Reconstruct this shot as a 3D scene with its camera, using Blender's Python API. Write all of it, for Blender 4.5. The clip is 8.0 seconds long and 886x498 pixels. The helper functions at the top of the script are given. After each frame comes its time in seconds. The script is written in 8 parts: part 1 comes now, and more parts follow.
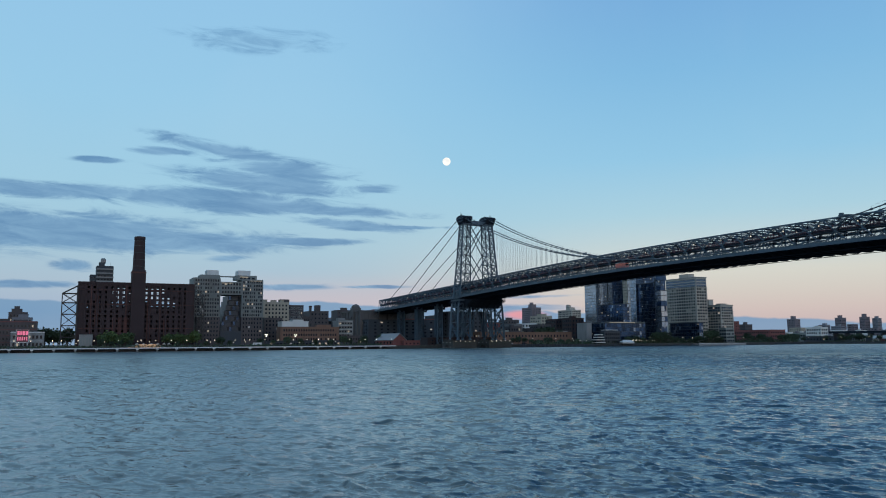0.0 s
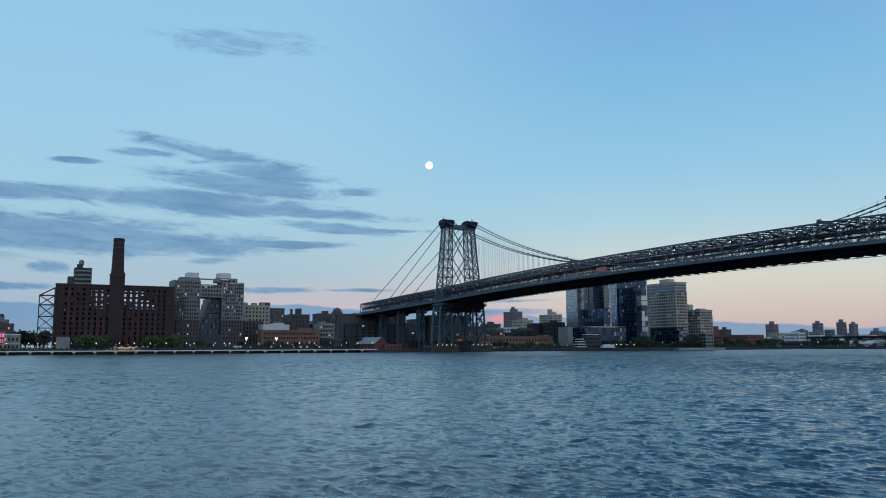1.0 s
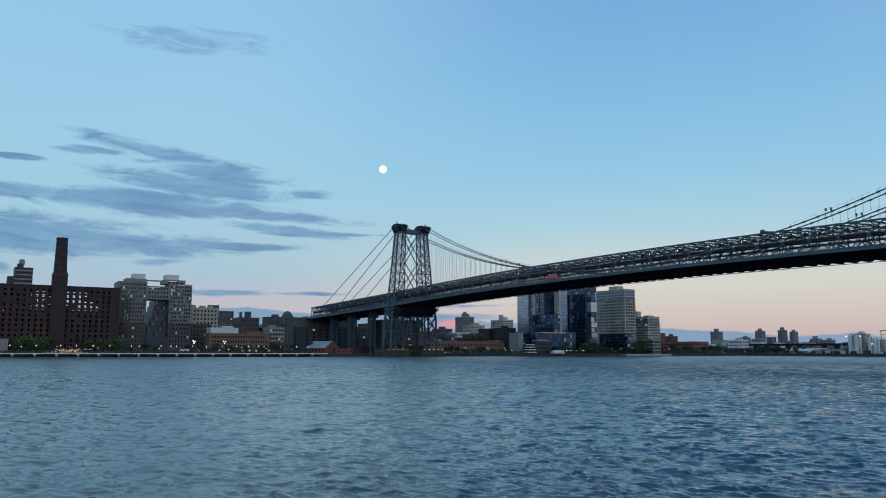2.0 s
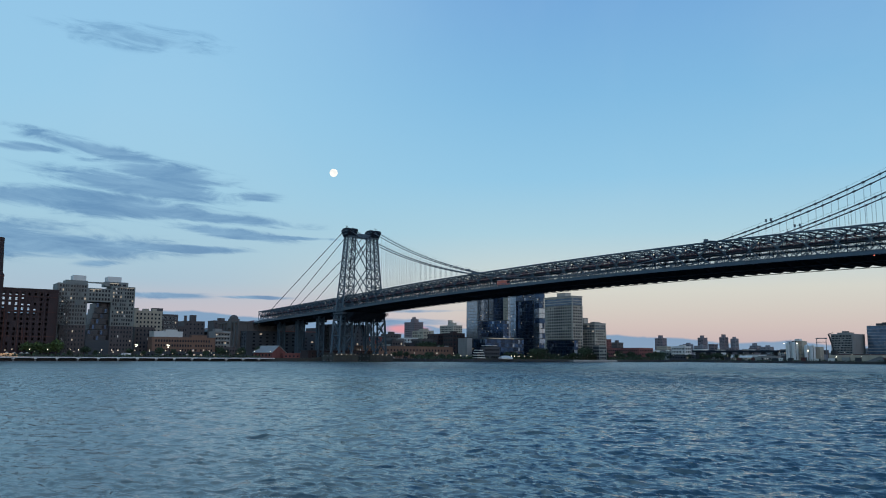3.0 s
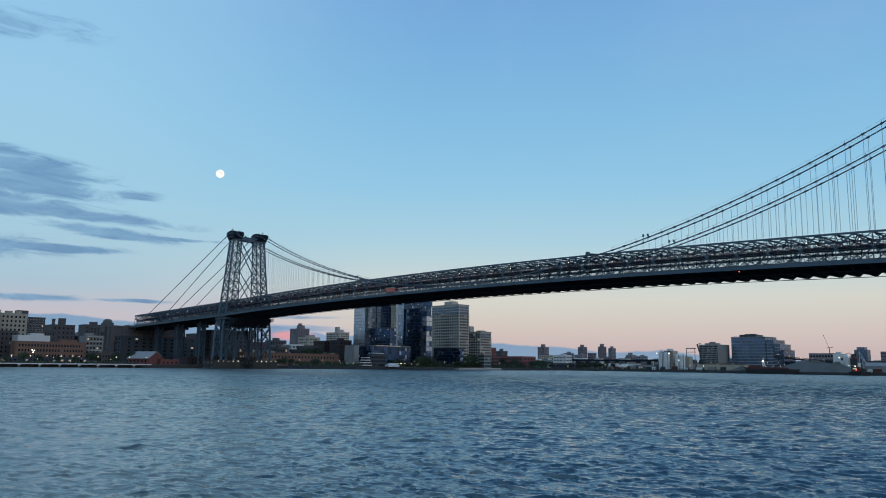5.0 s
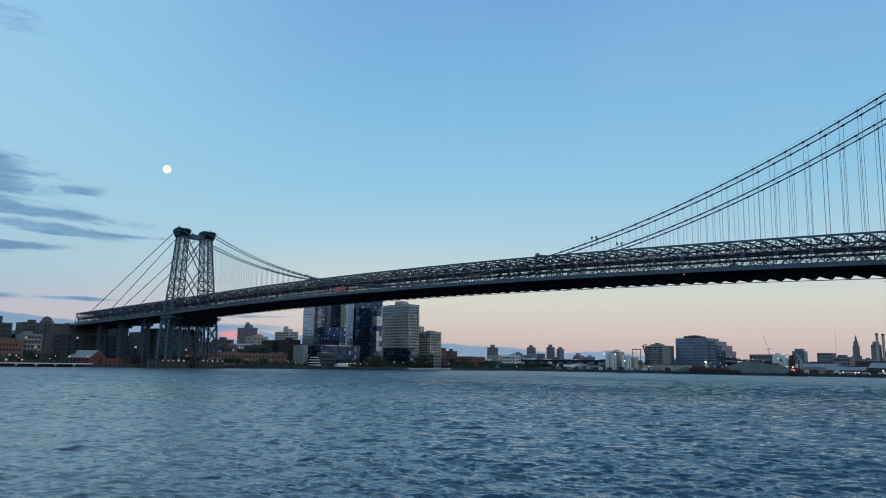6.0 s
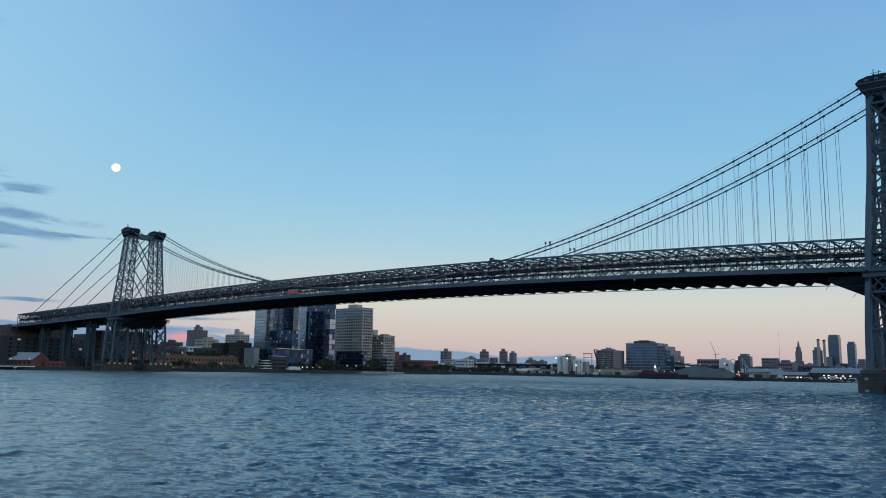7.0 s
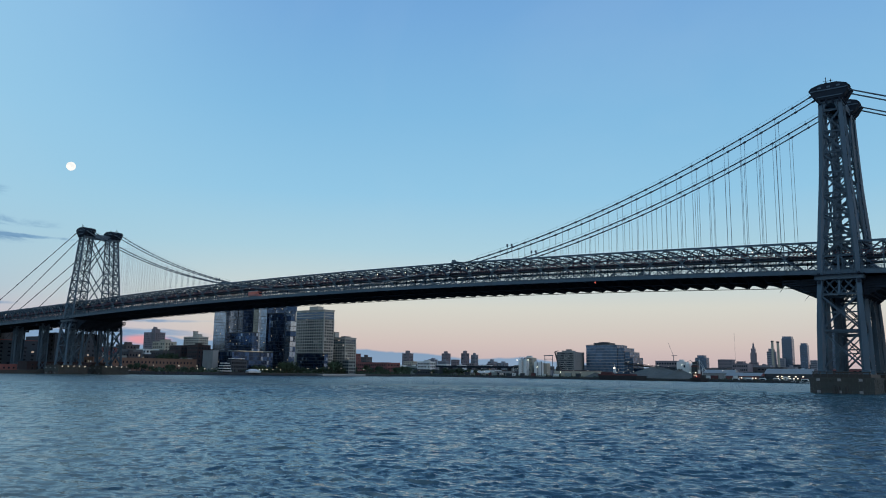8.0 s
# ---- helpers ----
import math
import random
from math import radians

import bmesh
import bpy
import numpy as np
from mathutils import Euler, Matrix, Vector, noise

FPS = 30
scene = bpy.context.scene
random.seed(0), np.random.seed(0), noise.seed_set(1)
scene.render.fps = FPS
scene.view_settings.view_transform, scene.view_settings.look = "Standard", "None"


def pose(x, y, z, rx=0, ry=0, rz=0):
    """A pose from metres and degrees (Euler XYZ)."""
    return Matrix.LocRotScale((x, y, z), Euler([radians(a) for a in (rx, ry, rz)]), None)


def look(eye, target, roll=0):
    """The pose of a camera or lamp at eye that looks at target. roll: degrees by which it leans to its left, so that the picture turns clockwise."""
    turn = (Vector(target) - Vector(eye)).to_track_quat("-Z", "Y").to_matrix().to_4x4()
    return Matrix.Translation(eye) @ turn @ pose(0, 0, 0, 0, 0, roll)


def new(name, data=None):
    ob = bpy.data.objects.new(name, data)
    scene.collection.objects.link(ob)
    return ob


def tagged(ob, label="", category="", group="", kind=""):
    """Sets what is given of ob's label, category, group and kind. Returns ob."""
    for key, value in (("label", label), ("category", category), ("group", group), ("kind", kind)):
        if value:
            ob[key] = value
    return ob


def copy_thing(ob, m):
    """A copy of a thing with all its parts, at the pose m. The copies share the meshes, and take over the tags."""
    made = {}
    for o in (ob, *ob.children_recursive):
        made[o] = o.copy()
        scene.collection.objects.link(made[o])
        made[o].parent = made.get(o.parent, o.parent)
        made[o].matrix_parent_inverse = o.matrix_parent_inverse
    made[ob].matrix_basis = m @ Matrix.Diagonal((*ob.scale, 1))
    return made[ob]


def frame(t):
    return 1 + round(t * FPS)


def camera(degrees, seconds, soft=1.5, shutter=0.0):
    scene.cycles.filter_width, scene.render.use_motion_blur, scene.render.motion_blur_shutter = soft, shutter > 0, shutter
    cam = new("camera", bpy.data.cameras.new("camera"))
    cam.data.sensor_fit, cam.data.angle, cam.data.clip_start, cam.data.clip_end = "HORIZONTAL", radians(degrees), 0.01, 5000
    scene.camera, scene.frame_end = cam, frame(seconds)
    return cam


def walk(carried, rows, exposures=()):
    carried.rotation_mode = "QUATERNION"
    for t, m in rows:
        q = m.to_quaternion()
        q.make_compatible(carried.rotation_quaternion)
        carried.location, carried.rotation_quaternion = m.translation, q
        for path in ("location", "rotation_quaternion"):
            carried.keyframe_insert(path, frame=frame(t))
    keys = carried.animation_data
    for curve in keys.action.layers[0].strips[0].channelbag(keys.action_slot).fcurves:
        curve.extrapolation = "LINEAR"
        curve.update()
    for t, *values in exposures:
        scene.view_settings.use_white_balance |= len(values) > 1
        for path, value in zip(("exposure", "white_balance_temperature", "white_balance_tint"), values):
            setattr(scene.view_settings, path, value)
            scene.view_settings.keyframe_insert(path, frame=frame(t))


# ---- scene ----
# ================= camera: stands on the riverside walk and turns =================
cam = camera(59.53, 8.0, soft=1.0)
EYE = (280.8, -297.7, 4.75)
TURNS = [  # seconds, heading from +y (clockwise), look-up, lean
    (0.0, -63.28, 6.858, -0.411), (0.5, -62.958, 6.926, -0.413), (1.0, -61.942, 7.132, -0.213), (1.5, -60.255, 7.306, 0.011),
    (3.0, -54.706, 7.878, 0.414), (3.5, -52.771, 8.09, 0.552), (4.0, -50.627, 8.251, 0.593), (4.5, -48.505, 8.404, 0.658),
    (6.0, -42.807, 8.559, 0.867), (6.5, -41.188, 8.614, 0.962), (7.0, -39.417, 8.888, 1.033), (7.5, -37.863, 9.021, 0.86),
    (8.0, -36.593, 9.082, 0.854)]
walk(cam, [(t, pose(*EYE, 90 + up, 0, -turn) @ pose(0, 0, 0, 0, 0, lean)) for t, turn, up, lean in TURNS])


# ================= sky: dusk, the sun just set behind the camera =================
def lin(r, g, b):
    """Linear colour from 0..255 display values."""
    f = lambda c: ((c / 255 + 0.055) / 1.055) ** 2.4
    return (f(r), f(g), f(b), 1.0)


class Nodes:
    """A small helper to write node trees."""

    def __init__(self, tree):
        self.tree = tree
        tree.nodes.clear()

    def add(self, kind):
        return self.tree.nodes.new(kind)

    def link(self, a, b):
        self.tree.links.new(a, b)

    def put(self, socket, value):
        if isinstance(value, bpy.types.NodeSocket):
            self.link(value, socket)
        else:
            socket.default_value = value

    def math(self, op, a, b=0.0, c=0.0, clamp=False):
        n = self.add("ShaderNodeMath")
        n.operation, n.use_clamp = op, clamp
        for s, v in zip(n.inputs, (a, b, c)):
            self.put(s, v)
        return n.outputs[0]

    def mix(self, fac, a, b, blend="MIX"):
        n = self.add("ShaderNodeMix")
        n.data_type, n.blend_type = "RGBA", blend
        self.put(n.inputs[0], fac)
        self.put(n.inputs[6], a)
        self.put(n.inputs[7], b)
        return n.outputs[2]

    def ramp(self, fac, stops, mode="LINEAR"):
        n = self.add("ShaderNodeValToRGB")
        n.color_ramp.interpolation = mode
        els = n.color_ramp.elements
        while len(els) < len(stops):
            els.new(1.0)
        for e, (p, c) in zip(els, stops):
            e.position = p
            e.color = c if len(c) == 4 else (*c, 1)
        self.put(n.inputs[0], fac)
        return n.outputs[0]

    def noise(self, vec, scale, detail=4.0, rough=0.55, distort=0.0):
        n = self.add("ShaderNodeTexNoise")
        if vec is not None:
            self.link(vec, n.inputs["Vector"])
        for k, v in (("Scale", scale), ("Detail", detail), ("Roughness", rough), ("Distortion", distort)):
            self.put(n.inputs[k], v)
        return n.outputs["Fac"]

    def span(self, v, a, b, c=0.0, d=1.0, smooth=False):
        n = self.add("ShaderNodeMapRange")
        n.interpolation_type = "SMOOTHSTEP" if smooth else "LINEAR"
        for s, x in zip(n.inputs, (v, a, b, c, d)):
            self.put(s, x)
        return n.outputs[0]


SUN_AZ, SUN_EL = 97.0, 1.5   # the afterglow: heading from +y clockwise, and height

world = bpy.data.worlds.new("dusk_sky")
scene.world = world
world.use_nodes = True
W = Nodes(world.node_tree)
direction = W.add("ShaderNodeTexCoord").outputs["Generated"]
sep = W.add("ShaderNodeSeparateXYZ")
W.link(direction, sep.inputs[0])
dx, dy, dz = sep.outputs
el = W.math("MULTIPLY", W.math("ARCSINE", dz), 57.2958)
az = W.math("MULTIPLY", W.math("ARCTAN2", dx, dy), 57.2958)
elf = W.math("DIVIDE", W.math("MAXIMUM", el, 0.0), 60.0)
E60 = lambda stops: [(e / 60, c) for e, c in stops]
# opposite the afterglow: grey-blue low down, a pink belt, then pale to deep blue
pinky = W.ramp(elf, E60([(0, lin(188, 172, 176)), (1.2, lin(198, 181, 182)), (2.2, lin(204, 190, 187)), (3.4, lin(206, 200, 194)),
                         (4.8, lin(208, 209, 202)), (6.4, lin(193, 208, 211)), (9.0, lin(166, 204, 221)), (13, lin(142, 195, 226)),
                         (19, lin(125, 182, 222)), (26, lin(113, 166, 216)), (40, lin(76, 128, 188)), (60, lin(54, 100, 164))]))
bluish = W.ramp(elf, E60([(0, lin(140, 164, 196)), (1.6, lin(146, 172, 202)), (2.8, lin(158, 180, 204)), (4.2, lin(162, 186, 206)), (7, lin(158, 194, 214)),
                          (11, lin(153, 199, 223)), (17, lin(148, 198, 228)), (26, lin(142, 192, 228)), (40, lin(176, 214, 236)),
                          (60, lin(150, 194, 226))]))
# where the sun went down: brighter and a little warmer
west = W.ramp(elf, E60([(0, lin(194, 188, 192)), (4, lin(198, 203, 208)), (10, lin(190, 208, 222)), (20, lin(166, 202, 230)),
                        (40, lin(118, 172, 222)), (60, lin(82, 136, 198))]))
sky = W.mix(W.span(az, -76.0, -46.0, 1.0, 0.0, True), pinky, bluish)
low_pink = W.math("MULTIPLY", W.span(az, -83.0, -75.0, 0.0, 0.85, True), W.span(el, 5.4, 2.8, 0.0, 1.0, True))
rosy = W.mix(W.span(az, -64.0, -50.0, 0.0, 1.0, True), lin(193, 186, 196), pinky)
sky = W.mix(low_pink, sky, rosy)
glow_side = W.span(W.math("MULTIPLY_ADD", dx, 0.8, W.math("MULTIPLY", dy, -0.6)), -0.78, 0.7, 0.0, 1.0, True)
sky = W.mix(glow_side, sky, west)

# streaks of evening cloud: heading, height, half length, half height, slope, weight
STREAKS = [
    (-90.0, 7.5, 9.4, 1.25, 0.025, 1.0), (-81.8, 7.1, 7.1, 0.8, 0.027, 1.0), (-74.3, 7.34, 4.9, 0.26, 0.012, 1.0),
    (-89.5, 10.2, 8.8, 0.5, 0.032, 0.9), (-79.9, 10.1, 8.1, 0.8, -0.028, 1.0), (-72.7, 9.68, 6.7, 0.36, -0.039, 1.0),
    (-79.2, 13.66, 4.9, 0.5, -0.151, 0.85), (-75.0, 12.48, 4.4, 0.75, -0.072, 0.9), (-83.8, 13.33, 2.3, 0.28, 0.021, 0.9),
    (-76.0, 11.51, 6.5, 0.75, -0.074, 0.95), (-77.4, 21.41, 5.9, 0.76, 0.033, 0.62), (-70.2, 8.6, 3.8, 0.38, -0.094, 1.0),
    (-66.8, 8.45, 3.4, 0.13, -0.002, 0.9), (-88.9, 5.27, 1.2, 0.45, 0.035, 0.8), (-91.8, 3.98, 3.7, 0.26, 0.027, 0.8),
    (-74.6, 4.06, 3.3, 0.25, 0.005, 0.85), (-68.5, 4.08, 2.5, 0.12, -0.002, 0.8), (-87.5, 12.45, 1.6, 0.19, 0.031, 0.8),
    (-68.7, 11.27, 1.7, 0.33, 0.008, 0.7), (-79.0, 6.07, 1.6, 0.24, 0.021, 0.8), (-56.0, 2.45, 4.0, 0.26, -0.014, 0.85),
    (-55.0, 3.3, 4.5, 0.13, 0.02, 0.6)]
total = None
for a0, e0, ha, he, slope, weight in STREAKS:
    u = W.math("SUBTRACT", az, a0)
    v = W.math("DIVIDE", W.math("SUBTRACT", W.math("MULTIPLY_ADD", u, -slope, el), e0), he)
    u = W.math("DIVIDE", u, ha)
    r2 = W.math("MULTIPLY_ADD", u, u, W.math("MULTIPLY", v, v))
    g = W.math("MULTIPLY", W.math("POWER", 2.718, W.math("MULTIPLY", r2, -1.0)), weight)
    total = g if total is None else W.math("MAXIMUM", total, g)
flat = W.add("ShaderNodeCombineXYZ")
W.put(flat.inputs[0], W.math("MULTIPLY", az, 0.22))
W.put(flat.inputs[1], W.math("MULTIPLY_ADD", az, 0.05, W.math("MULTIPLY", el, 1.15)))
wisps = W.noise(flat.outputs[0], 1.0, 9.0, 0.64, 0.7)
streaks = W.span(W.math("MULTIPLY_ADD", W.math("SUBTRACT", wisps, 0.5), 1.5, total), 0.1, 0.62, 0.0, 1.0, True)
streaks = W.math("MULTIPLY", streaks, W.span(total, 0.03, 0.22, 0.0, 1.0, True))
streaks = W.math("MULTIPLY", streaks, W.span(az, -52.0, -57.0))
cloud_tone = W.mix(W.span(wisps, 0.38, 0.66), lin(112, 158, 196), lin(74, 126, 174))
sky = W.mix(W.math("MULTIPLY", streaks, W.span(el, 13, 24, 0.88, 0.5)), sky, cloud_tone)
# a low bank of blue cloud along the horizon, and one pink gap in it
flat2 = W.add("ShaderNodeCombineXYZ")
W.put(flat2.inputs[0], W.math("MULTIPLY", az, 0.12))
ridge = W.math("MULTIPLY", W.math("SUBTRACT", W.noise(flat2.outputs[0], 1.3, 5.0, 0.5), 0.5), 1.5)
edge = W.math("ADD", W.math("MINIMUM", W.math("MULTIPLY_ADD", az, -0.045, -0.35), 2.85), ridge)
bank = W.span(W.math("SUBTRACT", el, edge), 0.12, -0.06, 0.0, 0.93, True)
sky = W.mix(bank, sky, W.mix(W.span(el, 0.0, 2.2), lin(132, 160, 188), lin(106, 150, 188)))
pu = W.math("DIVIDE", W.math("ADD", az, 57.3), 1.9)
pv = W.math("DIVIDE", W.math("SUBTRACT", el, 1.95), 0.42)
pink = W.math("POWER", 2.718, W.math("MULTIPLY", W.math("MULTIPLY_ADD", pu, pu, W.math("MULTIPLY", pv, pv)), -1.0))
sky = W.mix(W.span(W.math("MULTIPLY_ADD", W.math("SUBTRACT", wisps, 0.5), 0.5, pink), 0.3, 0.85, 0.0, 0.8, True), sky, lin(234, 150, 156))
# faint high veil
veil = W.noise(direction, 2.2, 5.0, 0.55, 0.6)
sky = W.mix(W.span(veil, 0.5, 0.78, 0.0, 0.09), sky, lin(200, 214, 228))
dome = W.add("ShaderNodeBackground")
W.put(dome.inputs[0], sky)
dome.inputs[1].default_value = 1.0
# the clear air's own share of the light
air = W.add("ShaderNodeTexSky")
air.sky_type, air.sun_disc, air.sun_elevation, air.sun_rotation = "NISHITA", False, radians(SUN_EL), radians(SUN_AZ)
clear = W.add("ShaderNodeBackground")
W.link(air.outputs[0], clear.inputs[0])
clear.inputs[1].default_value = 0.02
both = W.add("ShaderNodeAddShader")
W.link(dome.outputs[0], both.inputs[0])
W.link(clear.outputs[0], both.inputs[1])
W.link(both.outputs[0], W.add("ShaderNodeOutputWorld").inputs[0])

sun_data = bpy.data.lights.new("afterglow", "SUN")
sun_data.energy, sun_data.angle, sun_data.color = 0.3, radians(40), (0.97, 0.96, 1.0)
sun = new("afterglow", sun_data)
toward = Vector((math.sin(radians(SUN_AZ)), math.cos(radians(SUN_AZ)), math.tan(radians(14))))
sun.matrix_world = look(toward * 800, (0, 0, 0))


# ================= materials =================
def material(name, base, rough=0.7, metal=0.0, vary=0.25, scale=1.0, bump=0.0, stain=0.0, stain_col=(0.03, 0.02, 0.015), per=0.0,
             grid=None, island=0.0, ior=None):
    """base colour with grain and larger patches in object space (metres); per: tone from piece to piece; island: from shell to shell."""
    m = bpy.data.materials.new(name)
    m.use_nodes = True
    n = Nodes(m.node_tree)
    out = n.add("ShaderNodeOutputMaterial")
    b = n.add("ShaderNodeBsdfPrincipled")
    n.link(b.outputs[0], out.inputs[0])
    co = n.add("ShaderNodeNewGeometry").outputs["Position"]
    fine = n.noise(co, 2.5 * scale, 5.0, 0.6)
    big = n.noise(co, 0.11 * scale, 4.0, 0.55, 0.4)
    amount = n.math("ADD", n.math("MULTIPLY", n.math("SUBTRACT", fine, 0.5), vary), n.math("MULTIPLY", n.math("SUBTRACT", big, 0.5), 1.6 * vary))
    if per:
        amount = n.math("MULTIPLY_ADD", n.math("SUBTRACT", n.add("ShaderNodeObjectInfo").outputs["Random"], 0.5), per, amount)
    if island:
        amount = n.math("MULTIPLY_ADD", n.math("SUBTRACT", n.add("ShaderNodeNewGeometry").outputs["Random Per Island"], 0.5), island, amount)
    hsv = n.add("ShaderNodeHueSaturation")
    hsv.inputs["Color"].default_value = (*base, 1)
    n.put(hsv.inputs["Value"], n.math("ADD", amount, 1.0))
    col = hsv.outputs[0]
    if stain:
        st = n.add("ShaderNodeMapping")
        n.link(co, st.inputs[0])
        st.inputs["Scale"].default_value = (0.5, 0.5, 0.06)
        run = n.noise(st.outputs[0], 1.2 * scale, 6.0, 0.65, 0.3)
        col = n.mix(n.span(run, 0.52, 0.72, 0.0, stain), col, (*stain_col, 1))
    n.put(b.inputs["Base Color"], col)
    b.inputs["Metallic"].default_value = metal
    n.put(b.inputs["Roughness"], n.span(fine, 0.2, 0.8, max(0.02, rough - 0.1), min(1, rough + 0.1)))
    if ior:
        b.inputs["IOR"].default_value = ior
    if bump:
        bp = n.add("ShaderNodeBump")
        bp.inputs["Strength"].default_value = bump
        bp.inputs["Distance"].default_value = 0.1
        n.put(bp.inputs["Height"], fine)
        n.link(bp.outputs[0], b.inputs["Normal"])
    return m


def glowing(name, colour, strength):
    m = bpy.data.materials.new(name)
    m.use_nodes = True
    n = Nodes(m.node_tree)
    e = n.add("ShaderNodeEmission")
    e.inputs[0].default_value = (*colour, 1)
    co = n.add("ShaderNodeNewGeometry").outputs["Position"]
    n.put(e.inputs[1], n.math("MULTIPLY", n.span(n.noise(co, 0.9, 3.0), 0.3, 0.7, 0.7, 1.15), strength))
    n.link(e.outputs[0], n.add("ShaderNodeOutputMaterial").inputs[0])
    return m


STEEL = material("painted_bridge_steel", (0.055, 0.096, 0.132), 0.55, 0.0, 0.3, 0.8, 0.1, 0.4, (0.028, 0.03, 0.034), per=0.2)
# dark steel: the bridge underside's shade is put into colour, its sheen cut
STEEL_DARK = material("shade_dark_steel", (0.022, 0.03, 0.042), 0.85, 0.0, 0.3, 0.8, 0.1, 0.4, (0.02, 0.018, 0.016), per=0.2, ior=1.2)
CABLE = material("wrapped_cable", (0.075, 0.095, 0.115), 0.5, 0.0, 0.2, 1.0, 0.1)
ROPE = material("galvanised_rope", (0.3, 0.35, 0.4), 0.6, 0.0, 0.2, 1.0)
ASPHALT = material("asphalt", (0.05, 0.05, 0.052), 0.85, 0, 0.3, 1.0, 0.2)
RUSTED = material("red_walkway_fence", (0.17, 0.075, 0.085), 0.7, 0, 0.35, 1.0)
STONE = material("pier_granite", (0.055, 0.056, 0.05), 0.8, 0, 0.35, 0.7, 0.4, 0.6, (0.04, 0.037, 0.03), per=0.22)
LOFT_GREY = material("grey_render", (0.15, 0.15, 0.155), 0.85, 0, 0.25, 0.5, 0.2, 0.3)
CONCRETE = material("weathered_concrete", (0.24, 0.24, 0.235), 0.85, 0, 0.25, 0.5, 0.3, 0.45, (0.1, 0.09, 0.08), per=0.12)
CONCRETE_DK = material("dark_concrete", (0.048, 0.055, 0.065), 0.85, 0, 0.3, 0.5, 0.3, 0.5, (0.06, 0.055, 0.05))
ANCHOR_STONE = material("anchorage_stone", (0.115, 0.105, 0.1), 0.9, 0, 0.3, 0.5, 0.3, 0.5, (0.06, 0.05, 0.045))
TIMBER = material("wet_dark_timber", (0.035, 0.03, 0.026), 0.6, 0, 0.5, 0.8, 0.4, per=0.4)
BRICK_DK = material("soot_dark_brick", (0.04, 0.023, 0.024), 0.85, 0, 0.6, 0.5, 0.4, 0.6, (0.03, 0.022, 0.02))
BRICK_PATCH = material("patched_red_brick", (0.075, 0.03, 0.025), 0.85, 0, 0.6, 0.5, 0.4, 0.6, (0.035, 0.024, 0.022), per=0.5)
BRICK_BR = material("brown_brick", (0.084, 0.072, 0.073), 0.85, 0, 0.3, 0.5, 0.3, 0.35)
BRICK_RED = material("red_brick", (0.19, 0.068, 0.062), 0.85, 0, 0.3, 0.5, 0.3, 0.35)
BRICK_ORANGE = material("orange_brick", (0.19, 0.108, 0.076), 0.85, 0, 0.3, 0.5, 0.3, 0.3)
BRICK_TAN = material("tan_brick", (0.4, 0.37, 0.32), 0.85, 0, 0.22, 0.5, 0.3, 0.25)
BEIGE = material("beige_cladding", (0.38, 0.34, 0.27), 0.75, 0, 0.2, 0.5, 0.15, 0.25)
GATE_CLAD = material("weathered_grey_panels", (0.17, 0.188, 0.182), 0.6, 0.05, 0.4, 0.35, 0.2, 0.5, (0.05, 0.05, 0.05))
GREY_CLAD = material("zinc_grey_cladding", (0.21, 0.235, 0.225), 0.5, 0.1, 0.25, 0.4, 0.1, 0.25)
WHITE = material("white_paint", (0.6, 0.6, 0.58), 0.6, 0, 0.12, 0.6, 0.05, 0.2, (0.3, 0.27, 0.22))
ROOF = material("dark_roofing", (0.07, 0.07, 0.072), 0.9, 0, 0.35, 0.5, 0.2)
ROOF_METAL = material("pale_metal_roof", (0.27, 0.265, 0.26), 0.7, 0.0, 0.2, 0.4, 0.1, 0.3, (0.2, 0.12, 0.08))
GLASS = material("window_glass", (0.012, 0.016, 0.022), 0.1, 0, 0.3, 0.4, 0.0, per=0.8, ior=1.28)
CURTAIN = material("blue_curtain_glass", (0.026, 0.06, 0.125), 0.1, 0.75, 0.3, 0.3, 0.0, island=1.1, ior=1.55)
CURTAIN_PALE = material("pale_curtain_glass", (0.38, 0.43, 0.48), 0.14, 0.85, 0.2, 0.3, 0.0, island=0.34)
CURTAIN_GREY = material("grey_curtain_glass", (0.27, 0.34, 0.42), 0.15, 0.8, 0.2, 0.3, 0.0, island=0.5)
OFFICE_GLASS = material("office_blue_glass", (0.11, 0.17, 0.25), 0.16, 0.55, 0.3, 0.3, 0.0, island=0.7)
MULLION = material("dark_mullion", (0.05, 0.055, 0.06), 0.4, 0.5, 0.2, 1.0)
LIT = glowing("lit_window", (1.0, 0.86, 0.68), 0.42)
LIT_COOL = glowing("lit_cool_window", (0.85, 0.92, 1.0), 0.28)
LAMP = glowing("lamp_light", (1.0, 0.88, 0.7), 1.7)
LAMP_HOT = glowing("floodlight", (1.0, 0.9, 0.7), 5.0)
RED_LAMP = glowing("red_marker", (1.0, 0.15, 0.1), 4.0)
SIGN_PINK = glowing("pink_sign_light", (1.0, 0.25, 0.42), 0.8)
SIGN_FACE = glowing("dim_sign_face", (0.6, 0.35, 0.45), 0.12)
WARM_STRIP = glowing("warm_strip_light", (1.0, 0.62, 0.36), 0.6)
NAVY = material("navy_dark_cladding", (0.02, 0.027, 0.038), 0.4, 0, 0.3, 0.5, 0.0)
PAVING = material("paving", (0.22, 0.21, 0.2), 0.9, 0, 0.3, 0.4, 0.2)
EARTH = material("city_ground", (0.05, 0.05, 0.045), 0.95, 0, 0.4, 0.2, 0.2)
GRAVEL = material("gravel_heap", (0.11, 0.108, 0.1), 0.95, 0, 0.6, 0.5, 1.0)
